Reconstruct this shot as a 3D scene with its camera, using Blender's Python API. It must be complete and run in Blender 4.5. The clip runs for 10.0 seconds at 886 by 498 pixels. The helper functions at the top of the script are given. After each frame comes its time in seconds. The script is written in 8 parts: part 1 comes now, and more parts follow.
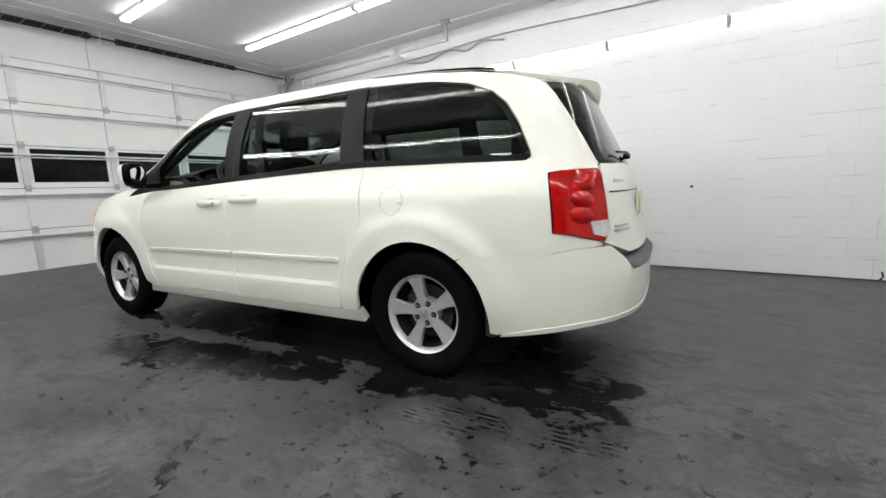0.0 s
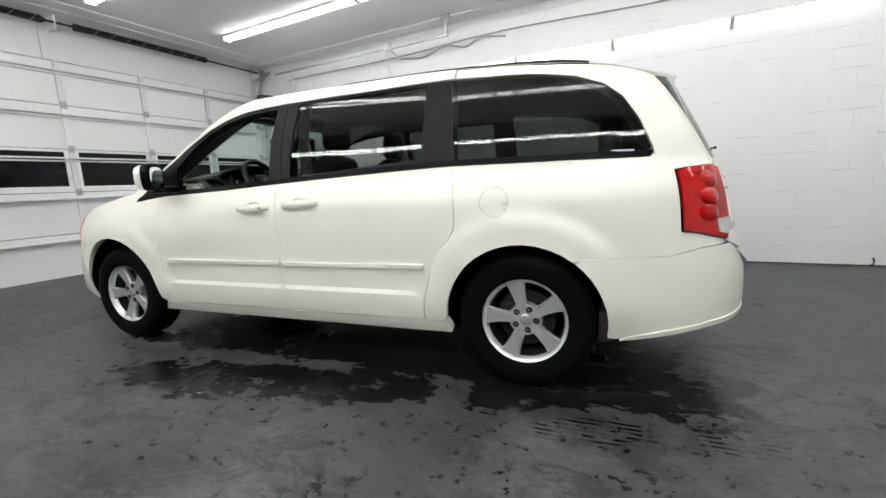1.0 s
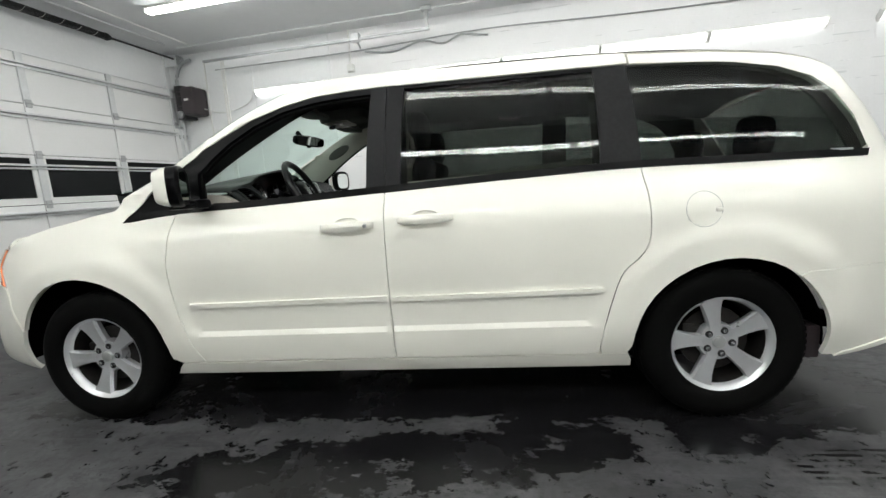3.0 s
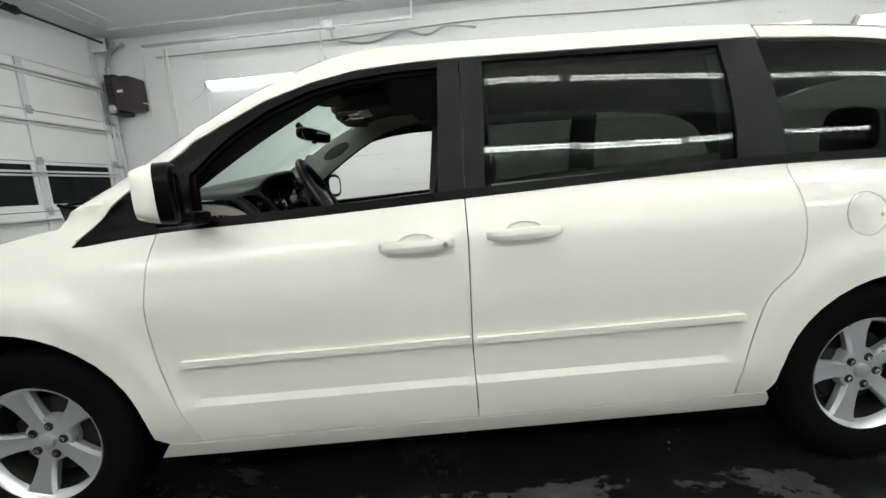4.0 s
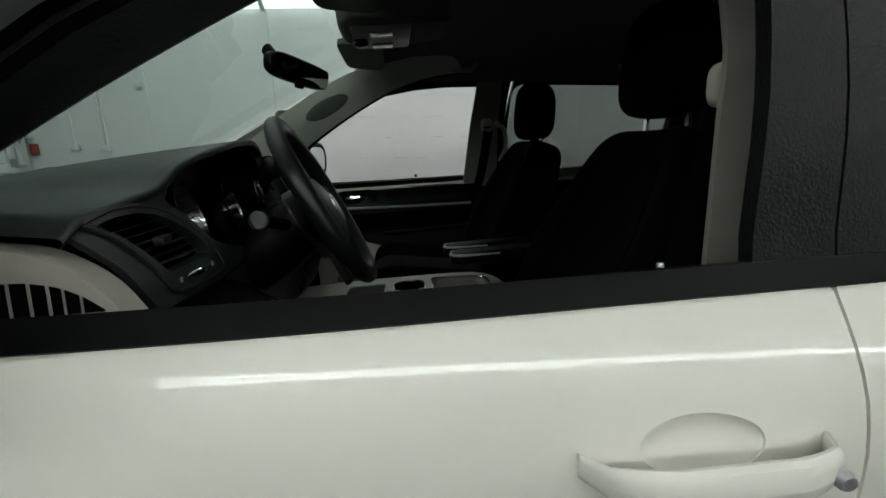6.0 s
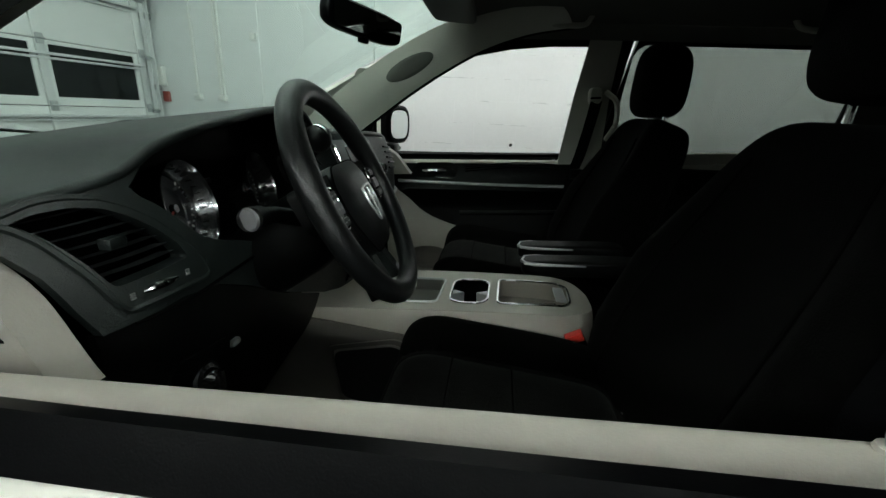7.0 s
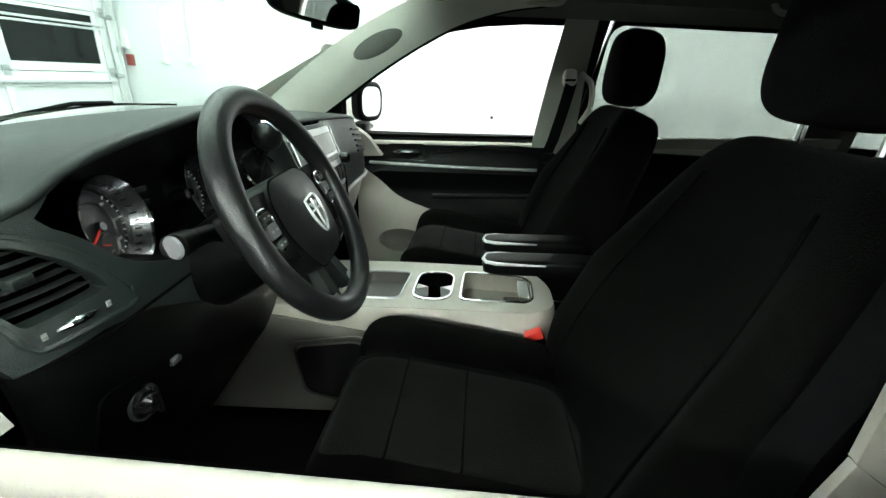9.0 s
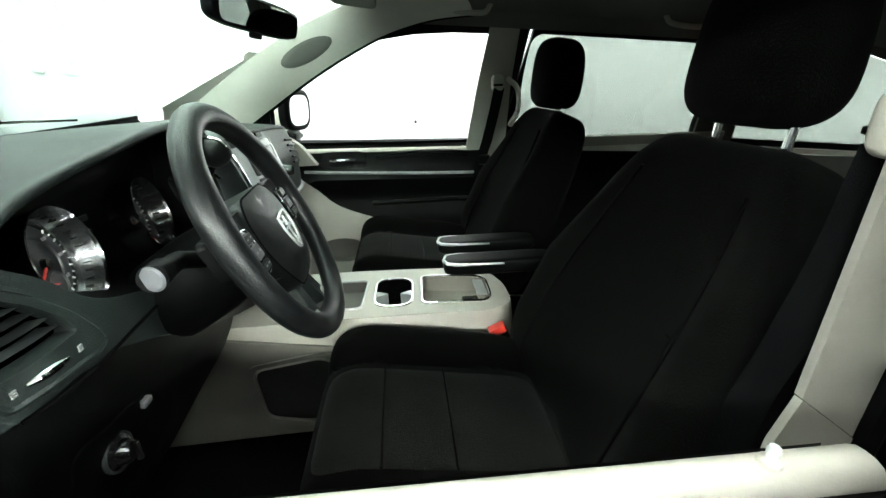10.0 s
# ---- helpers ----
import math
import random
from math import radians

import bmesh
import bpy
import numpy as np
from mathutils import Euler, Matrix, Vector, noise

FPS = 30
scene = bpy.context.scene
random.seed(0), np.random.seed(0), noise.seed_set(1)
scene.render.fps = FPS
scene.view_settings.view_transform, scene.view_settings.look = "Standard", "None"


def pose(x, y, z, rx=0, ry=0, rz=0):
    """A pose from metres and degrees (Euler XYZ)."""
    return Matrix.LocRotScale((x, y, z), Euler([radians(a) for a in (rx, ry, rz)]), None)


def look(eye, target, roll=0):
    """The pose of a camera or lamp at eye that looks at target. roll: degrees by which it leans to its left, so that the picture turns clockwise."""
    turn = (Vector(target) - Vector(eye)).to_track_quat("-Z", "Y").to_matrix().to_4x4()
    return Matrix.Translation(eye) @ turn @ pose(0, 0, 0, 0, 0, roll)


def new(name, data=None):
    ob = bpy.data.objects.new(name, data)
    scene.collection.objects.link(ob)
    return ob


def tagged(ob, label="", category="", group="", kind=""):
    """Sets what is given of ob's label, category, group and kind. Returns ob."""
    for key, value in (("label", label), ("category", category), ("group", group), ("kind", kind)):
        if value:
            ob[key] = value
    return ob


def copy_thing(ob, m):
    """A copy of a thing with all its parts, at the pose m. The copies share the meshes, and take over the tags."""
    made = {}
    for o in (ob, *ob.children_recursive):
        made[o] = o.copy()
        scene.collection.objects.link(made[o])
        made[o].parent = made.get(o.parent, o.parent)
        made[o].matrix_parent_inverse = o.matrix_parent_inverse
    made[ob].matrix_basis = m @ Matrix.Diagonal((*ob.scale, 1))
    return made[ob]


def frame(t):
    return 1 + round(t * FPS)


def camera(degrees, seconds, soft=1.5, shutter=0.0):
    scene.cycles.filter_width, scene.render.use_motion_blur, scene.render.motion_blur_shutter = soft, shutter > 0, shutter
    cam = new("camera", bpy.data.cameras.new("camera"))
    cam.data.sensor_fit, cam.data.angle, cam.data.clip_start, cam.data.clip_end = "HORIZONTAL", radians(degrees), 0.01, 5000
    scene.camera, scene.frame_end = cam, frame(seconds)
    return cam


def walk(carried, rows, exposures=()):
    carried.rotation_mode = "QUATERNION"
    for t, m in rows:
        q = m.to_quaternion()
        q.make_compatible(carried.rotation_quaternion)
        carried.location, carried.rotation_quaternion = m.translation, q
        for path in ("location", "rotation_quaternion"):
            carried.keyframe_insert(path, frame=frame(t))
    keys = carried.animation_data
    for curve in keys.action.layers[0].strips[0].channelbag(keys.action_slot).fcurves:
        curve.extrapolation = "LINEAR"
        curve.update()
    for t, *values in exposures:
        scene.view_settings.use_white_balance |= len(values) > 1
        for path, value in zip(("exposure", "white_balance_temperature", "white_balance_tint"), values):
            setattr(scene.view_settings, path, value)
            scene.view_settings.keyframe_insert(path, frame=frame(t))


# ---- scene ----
cam = camera(93.3, 10.0)
PATH = [
    (0, (1.158, -2.813, 1.035), (0.224, -1.069, 0.745), -2),
    (0.5, (0.768, -2.948, 1.043), (-0.052, -1.157, 0.699), -3.4),
    (1, (0.381, -2.995, 1.071), (-0.337, -1.153, 0.766), -2.9),
    (1.5, (0.038, -3.016, 1.107), (-0.466, -1.109, 0.78), -3.1),
    (2, (-0.297, -2.974, 1.11), (-0.706, -1.047, 0.761), -3.5),
    (2.5, (-0.632, -2.902, 1.146), (-1.013, -0.963, 0.838), -3.5),
    (2.7, (-0.798, -2.887, 1.144), (-1.104, -0.934, 0.836), -3.5),
    (4, (-1.603, -2.358, 1.175), (-1.56, -0.382, 0.873), -4.3),
    (4.5, (-1.849, -2.086, 1.208), (-1.536, -0.137, 0.89), -2.5),
    (5, (-1.94, -1.751, 1.225), (-1.645, 0.203, 0.92), -2.7),
    (6.3, (-1.944, -1.21, 1.2788), (-1.8164, 0.722, 0.7788), 1.54),
    (6.5, (-1.9242, -1.161, 1.2847), (-1.9125, 0.768, 0.7567), 2.35),
    (7, (-1.8748, -1.064, 1.2988), (-2.0844, 0.827, 0.6812), 2.67),
    (7.5, (-1.8451, -1.023, 1.3291), (-2.151, 0.831, 0.6453), 2.88),
    (8, (-1.8191, -1.013, 1.3542), (-2.1594, 0.821, 0.632), 2.49),
    (8.5, (-1.8015, -1.006, 1.362), (-2.0986, 0.825, 0.6155), 3.11),
    (9, (-1.8226, -1.019, 1.3661), (-1.953, 0.826, 0.6048), 3.55),
    (9.5, (-1.8631, -1.038, 1.3754), (-1.8041, 0.818, 0.6332), 2.65),
    (10, (-1.903, -1.036, 1.3727), (-1.6864, 0.814, 0.6423), 2.53),
]
EXPOSURES = [(0.0, -0.08, 6420, 8), (2.7, -0.1, 6420, 7), (4.0, -0.25, 6420, 6), (4.5, -0.44, 6420, 6), (5.2, -0.80, 6420, 5), (6.4, -1.00, 6280, 1), (7.0, -0.22, 6300, -1), (7.5, 0.64, 6320, -3), (8.0, 1.12, 6320, -3), (8.5, 1.44, 6300, -3), (9.0, 1.68, 6280, -4), (10.0, 1.97, 6300, -3)]
walk(cam, [(t, look(eye, target, roll)) for t, eye, target, roll in PATH], EXPOSURES)

# ---------- world: the garage is closed, only a trace of night light outside ----------
world = bpy.data.worlds.new("night")
scene.world = world
world.use_nodes = True
world.node_tree.nodes["Background"].inputs[0].default_value = (0.01, 0.012, 0.016, 1)
world.node_tree.nodes["Background"].inputs[1].default_value = 0.3

# ---------- materials ----------
def nd(t, kind, **kw):
    n = t.nodes.new(kind)
    for k, v in kw.items():
        n.inputs[k].default_value = v
    return n


def mat(name, col, rough=0.5, metal=0.0, var=0.08, scale=3.0, fine=90.0, bump=0.0, bumpscale=None, coat=0.0, spec=0.5, rvar=0.08, sheen=0.0):
    """Principled surface with colour and roughness that vary at two scales, and fine relief."""
    m = bpy.data.materials.new(name)
    m.use_nodes = True
    t = m.node_tree
    p = t.nodes["Principled BSDF"]
    geo = t.nodes.new("ShaderNodeNewGeometry")
    n1 = nd(t, "ShaderNodeTexNoise", Scale=scale, Detail=4.0, Roughness=0.6)
    n2 = nd(t, "ShaderNodeTexNoise", Scale=fine, Detail=2.0, Roughness=0.5)
    t.links.new(geo.outputs["Position"], n1.inputs["Vector"])
    t.links.new(geo.outputs["Position"], n2.inputs["Vector"])
    mx = nd(t, "ShaderNodeMath")
    mx.operation = "MULTIPLY_ADD"
    mx.inputs[1].default_value = 0.45
    t.links.new(n2.outputs["Fac"], mx.inputs[0])
    t.links.new(n1.outputs["Fac"], mx.inputs[2])
    ramp = t.nodes.new("ShaderNodeValToRGB")
    ramp.color_ramp.elements[0].position, ramp.color_ramp.elements[1].position = 0.4, 1.0
    ramp.color_ramp.elements[0].color = (*[max(0, c * (1 - var)) for c in col], 1)
    ramp.color_ramp.elements[1].color = (*[min(1, c * (1 + var)) for c in col], 1)
    t.links.new(mx.outputs[0], ramp.inputs[0])
    t.links.new(ramp.outputs[0], p.inputs["Base Color"])
    rr = nd(t, "ShaderNodeMapRange")
    rr.inputs["To Min"].default_value, rr.inputs["To Max"].default_value = max(0.0, rough - rvar), min(1.0, rough + rvar)
    t.links.new(n1.outputs["Fac"], rr.inputs["Value"])
    t.links.new(rr.outputs[0], p.inputs["Roughness"])
    p.inputs["Metallic"].default_value = metal
    p.inputs["Specular IOR Level"].default_value = spec
    p.inputs["Coat Weight"].default_value = coat
    p.inputs["Coat Roughness"].default_value = 0.03
    if sheen:
        p.inputs["Sheen Weight"].default_value = sheen
        p.inputs["Sheen Roughness"].default_value = 0.5
    if bump:
        b = nd(t, "ShaderNodeBump", Strength=bump, Distance=0.002)
        src = n2
        if bumpscale:
            src = nd(t, "ShaderNodeTexNoise", Scale=bumpscale, Detail=3.0)
            t.links.new(geo.outputs["Position"], src.inputs["Vector"])
        t.links.new(src.outputs["Fac"], b.inputs["Height"])
        t.links.new(b.outputs[0], p.inputs["Normal"])
    return m


def glow(name, col, power):
    m = bpy.data.materials.new(name)
    m.use_nodes = True
    p = m.node_tree.nodes["Principled BSDF"]
    p.inputs["Base Color"].default_value = (0.9, 0.9, 0.9, 1)
    p.inputs["Emission Color"].default_value = (*col, 1)
    p.inputs["Emission Strength"].default_value = power
    return m


def tinted(name, tint, gloss=0.045, rough=0.0):
    """A thin pane: light passes with a tint, gloss grows towards grazing."""
    m = bpy.data.materials.new(name)
    m.use_nodes = True
    t = m.node_tree
    t.nodes.remove(t.nodes["Principled BSDF"])
    out = t.nodes["Material Output"]
    a = nd(t, "ShaderNodeBsdfTransparent", Color=(*tint, 1))
    g = nd(t, "ShaderNodeBsdfGlossy", Roughness=rough)
    w = nd(t, "ShaderNodeLayerWeight", Blend=0.5)
    pw = nd(t, "ShaderNodeMath")
    pw.operation = "POWER"
    pw.inputs[1].default_value = 5.0
    t.links.new(w.outputs["Facing"], pw.inputs[0])
    f = nd(t, "ShaderNodeMath")
    f.operation = "MULTIPLY_ADD"
    f.inputs[1].default_value, f.inputs[2].default_value = 1.0 - gloss, gloss
    t.links.new(pw.outputs[0], f.inputs[0])
    mix = t.nodes.new("ShaderNodeMixShader")
    t.links.new(f.outputs[0], mix.inputs[0])
    t.links.new(a.outputs[0], mix.inputs[1])
    t.links.new(g.outputs[0], mix.inputs[2])
    t.links.new(mix.outputs[0], out.inputs[0])
    return m


LAMP = 13.0
TUBE = glow("lamp_white", (1.0, 0.985, 0.95), LAMP * 1.38)
TUBE_W = glow("wall_lamp_white", (0.985, 0.99, 0.955), LAMP * 0.20)
TUBE_C = glow("bare_tube_white", (1.0, 0.985, 0.95), LAMP * 2.3)
TUBE_S = glow("strong_wall_lamp_white", (0.985, 0.99, 0.955), LAMP * 6.2)
M_WALL = mat("white_block_paint", (0.80, 0.80, 0.81), 0.55, var=0.035, scale=1.2, fine=40, bump=0.35, bumpscale=55)


def chip_courses(m):
    """Short worn dashes of bare joint along the block courses."""
    t = m.node_tree
    p = t.nodes["Principled BSDF"]
    src = p.inputs["Base Color"].links[0].from_socket
    geo = t.nodes.new("ShaderNodeNewGeometry")
    sep = t.nodes.new("ShaderNodeSeparateXYZ")
    t.links.new(geo.outputs["Position"], sep.inputs[0])

    def op(kind, a, b):
        n = t.nodes.new("ShaderNodeMath")
        n.operation = kind
        for i, x in enumerate((a, b)):
            if isinstance(x, (int, float)):
                n.inputs[i].default_value = x
            else:
                t.links.new(x, n.inputs[i])
        return n.outputs[0]

    wob = nd(t, "ShaderNodeTexNoise", Scale=9.0, Detail=3.0)
    t.links.new(geo.outputs["Position"], wob.inputs["Vector"])
    z = op("ADD", sep.outputs[2], op("MULTIPLY", wob.outputs["Fac"], 0.012))
    off = op("ABSOLUTE", op("SUBTRACT", op("MODULO", op("ADD", z, 0.095), 0.203), 0.1015), 0.0)
    mp = nd(t, "ShaderNodeMapping", Scale=(1.0, 1.0, 7.0))
    t.links.new(geo.outputs["Position"], mp.inputs["Vector"])
    dash_n = nd(t, "ShaderNodeTexNoise", Scale=4.2, Detail=5.0, Roughness=0.7)
    t.links.new(mp.outputs[0], dash_n.inputs["Vector"])
    near = op("LESS_THAN", off, 0.0045)
    some = op("GREATER_THAN", dash_n.outputs["Fac"], 0.545)
    mix = t.nodes.new("ShaderNodeMix")
    mix.data_type = "RGBA"
    t.links.new(op("MULTIPLY", op("MULTIPLY", near, some), 0.5), mix.inputs[0])
    t.links.new(src, mix.inputs[6])
    mix.inputs[7].default_value = (0.42, 0.42, 0.43, 1)
    t.links.new(mix.outputs[2], p.inputs["Base Color"])


chip_courses(M_WALL)
M_PLASTER = mat("white_wall_paint", (0.78, 0.79, 0.80), 0.55, var=0.05, scale=0.9, fine=25, bump=0.2, bumpscale=30)
M_SOUTH = mat("dark_grey_wall", (0.06, 0.06, 0.062), 0.7, var=0.15, scale=1.5, fine=20, bump=0.2, bumpscale=30)
M_MORTAR = mat("painted_joint", (0.80, 0.80, 0.81), 0.6, var=0.05, scale=4, fine=30)
M_CEIL = mat("white_ceiling", (0.74, 0.75, 0.76), 0.6, var=0.04, scale=0.7, fine=12, bump=0.1, bumpscale=20)
M_DOORSKIN = mat("white_door_steel", (0.80, 0.80, 0.80), 0.42, var=0.04, scale=1.5, fine=60, bump=0.15, bumpscale=120)
M_STRUT = mat("galvanised_white", (0.66, 0.67, 0.68), 0.4, metal=0.25, var=0.15, scale=4, fine=60)
M_STEEL = mat("galvanised_steel", (0.45, 0.46, 0.47), 0.38, metal=0.8, var=0.2, scale=9, fine=80)
M_BLACKSTEEL = mat("black_oiled_steel", (0.02, 0.02, 0.021), 0.42, metal=0.3, var=0.3, scale=20, fine=90)
M_NIGHT = mat("night_glass", (0.004, 0.005, 0.006), 0.12, var=0.2, spec=0.2)
M_GREYBOX = mat("dark_grey_plastic", (0.030, 0.022, 0.025), 0.45, var=0.1, scale=12)
M_WHITEPL = mat("white_plastic", (0.78, 0.78, 0.76), 0.4, var=0.04, scale=10)
M_PAINT = mat("white_car_paint", (0.80, 0.785, 0.72), 0.34, var=0.012, scale=1.5, fine=60, coat=0.42, rvar=0.02)
M_BLACKTRIM = mat("black_satin_trim", (0.0018, 0.0018, 0.0022), 0.34, spec=0.06, var=0.15, scale=14, fine=260, bump=0.08, bumpscale=700)
M_PILLAR = mat("black_pillar_film", (0.0060, 0.0059, 0.0068), 0.40, spec=0.12, var=0.5, scale=60, fine=180, bump=0.5, bumpscale=260)
M_RUBBER = mat("black_rubber", (0.0016, 0.0016, 0.0016), 0.75, spec=0.08, var=0.25, scale=14, fine=120, bump=0.4, bumpscale=160)
# also on slots and wells, where near-black stands for their shade
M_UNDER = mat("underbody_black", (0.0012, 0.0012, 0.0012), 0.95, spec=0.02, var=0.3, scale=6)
M_ALLOY = mat("silver_alloy", (0.64, 0.65, 0.67), 0.30, metal=0.62, var=0.05, scale=10, fine=150, coat=0.3)
M_CHROME = mat("chrome", (0.82, 0.83, 0.84), 0.08, metal=1.0, var=0.03, scale=12, rvar=0.03)
M_RING = mat("bright_gauge_ring", (0.78, 0.80, 0.80), 0.22, metal=0.55, var=0.06, scale=30, rvar=0.05)
M_BRAKE = mat("brake_iron", (0.022, 0.020, 0.019), 0.5, metal=0.6, var=0.4, scale=30)
M_RED = mat("red_lens", (0.36, 0.002, 0.002), 0.09, var=0.32, scale=16, fine=110, coat=0.12, spec=0.35)
M_CLEAR = mat("clear_lens", (0.66, 0.62, 0.62), 0.15, metal=0.3, var=0.25, scale=40, fine=200, coat=0.8)
M_AMBER = mat("amber_lens", (0.75, 0.22, 0.09), 0.15, var=0.15, scale=14, coat=0.8)
M_GREYPAD = mat("grey_step_pad", (0.25, 0.25, 0.27), 0.6, var=0.1, scale=14, fine=120, bump=0.3, bumpscale=300)
M_PRIVACY = tinted("privacy_glass", (0.45, 0.473, 0.455), 0.024)
M_SHIELD = tinted("windscreen_glass", (0.80, 0.93, 0.88), 0.03)
M_BEIGE = mat("beige_trim", (0.41, 0.388, 0.342), 0.55, var=0.05, scale=8, fine=200, bump=0.12, bumpscale=420)
# beige trim darkened in colour where pillars and door corners lie in shade
M_PILLARBEIGE = mat("taupe_pillar_plastic", (0.30, 0.28, 0.25), 0.6, var=0.05, scale=8, fine=200, bump=0.12, bumpscale=420)
# pale roof cloth, its colour lowered so the cabin top stays dim
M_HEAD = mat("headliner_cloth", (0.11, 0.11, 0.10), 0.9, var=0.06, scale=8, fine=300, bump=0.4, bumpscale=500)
M_DASH = mat("charcoal_dash", (0.0085, 0.0114, 0.0109), 0.46, spec=0.32, var=0.12, scale=7, fine=300, bump=0.35, bumpscale=520)
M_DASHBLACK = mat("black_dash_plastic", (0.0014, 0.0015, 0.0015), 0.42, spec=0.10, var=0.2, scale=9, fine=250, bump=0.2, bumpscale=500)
M_PIANO = mat("gloss_black", (0.008, 0.008, 0.008), 0.12, var=0.2, scale=9)
M_LEATHER = mat("black_leather_rim", (0.0058, 0.0062, 0.0066), 0.36, spec=0.36, var=0.15, scale=12, fine=260, bump=0.3, bumpscale=420)
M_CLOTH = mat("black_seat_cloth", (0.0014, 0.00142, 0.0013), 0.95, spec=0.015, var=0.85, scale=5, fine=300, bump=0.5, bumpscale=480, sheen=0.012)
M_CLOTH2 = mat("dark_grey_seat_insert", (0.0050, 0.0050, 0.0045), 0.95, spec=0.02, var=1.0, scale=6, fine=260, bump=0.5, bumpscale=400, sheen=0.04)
M_SILVERPL = mat("silver_plastic", (0.42, 0.43, 0.43), 0.32, metal=0.4, var=0.06, scale=10)
M_CARPET = mat("black_carpet", (0.0025, 0.0025, 0.0025), 1.0, spec=0.02, var=0.4, scale=20, fine=200, bump=0.6, bumpscale=300)
M_REDPL = mat("red_buckle", (0.55, 0.03, 0.02), 0.35, var=0.1, scale=20)
M_DIAL = mat("black_dial_face", (0.016, 0.017, 0.019), 0.35, var=0.2, scale=20)
M_SLAT = mat("grey_vent_slat", (0.042, 0.046, 0.046), 0.4, spec=0.5, var=0.1, scale=20)
# beige lightened in colour for the windscreen light falling on the pillars
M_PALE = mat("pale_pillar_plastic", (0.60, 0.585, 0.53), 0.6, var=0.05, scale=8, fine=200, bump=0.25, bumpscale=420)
M_CAPGREY = mat("grey_stalk_cap", (0.085, 0.085, 0.09), 0.45, var=0.06, scale=20)
M_DULLRED = mat("dull_red_box", (0.28, 0.06, 0.05), 0.5, var=0.1, scale=20)
M_DIALRING = mat("grey_dial_ring", (0.035, 0.037, 0.039), 0.4, metal=0.3, var=0.1, scale=30)
M_GWALL = mat("dark_chrome", (0.17, 0.175, 0.18), 0.22, metal=0.9, var=0.2, scale=60)
M_MIRROR = mat("mirror_glass", (0.82, 0.85, 0.84), 0.02, metal=1.0, var=0.01, rvar=0.01)
M_DIALMARK = mat("dim_dial_print", (0.22, 0.22, 0.22), 0.5, var=0.03)
M_WHITEMARK = mat("white_print", (0.7, 0.7, 0.68), 0.5, var=0.03)
# beige with shade put into its colour, for console flanks and pockets
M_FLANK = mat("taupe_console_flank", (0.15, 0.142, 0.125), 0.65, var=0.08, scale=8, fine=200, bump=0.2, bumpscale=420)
M_BELT = mat("seat_belt_webbing", (0.0026, 0.0028, 0.0036), 0.9, spec=0.15, var=0.2, scale=20, fine=400, bump=0.4, bumpscale=600)
M_CUBBYSHADE = mat("black_mat_rubber", (0.01, 0.01, 0.01), 0.9, var=0.2, scale=20)


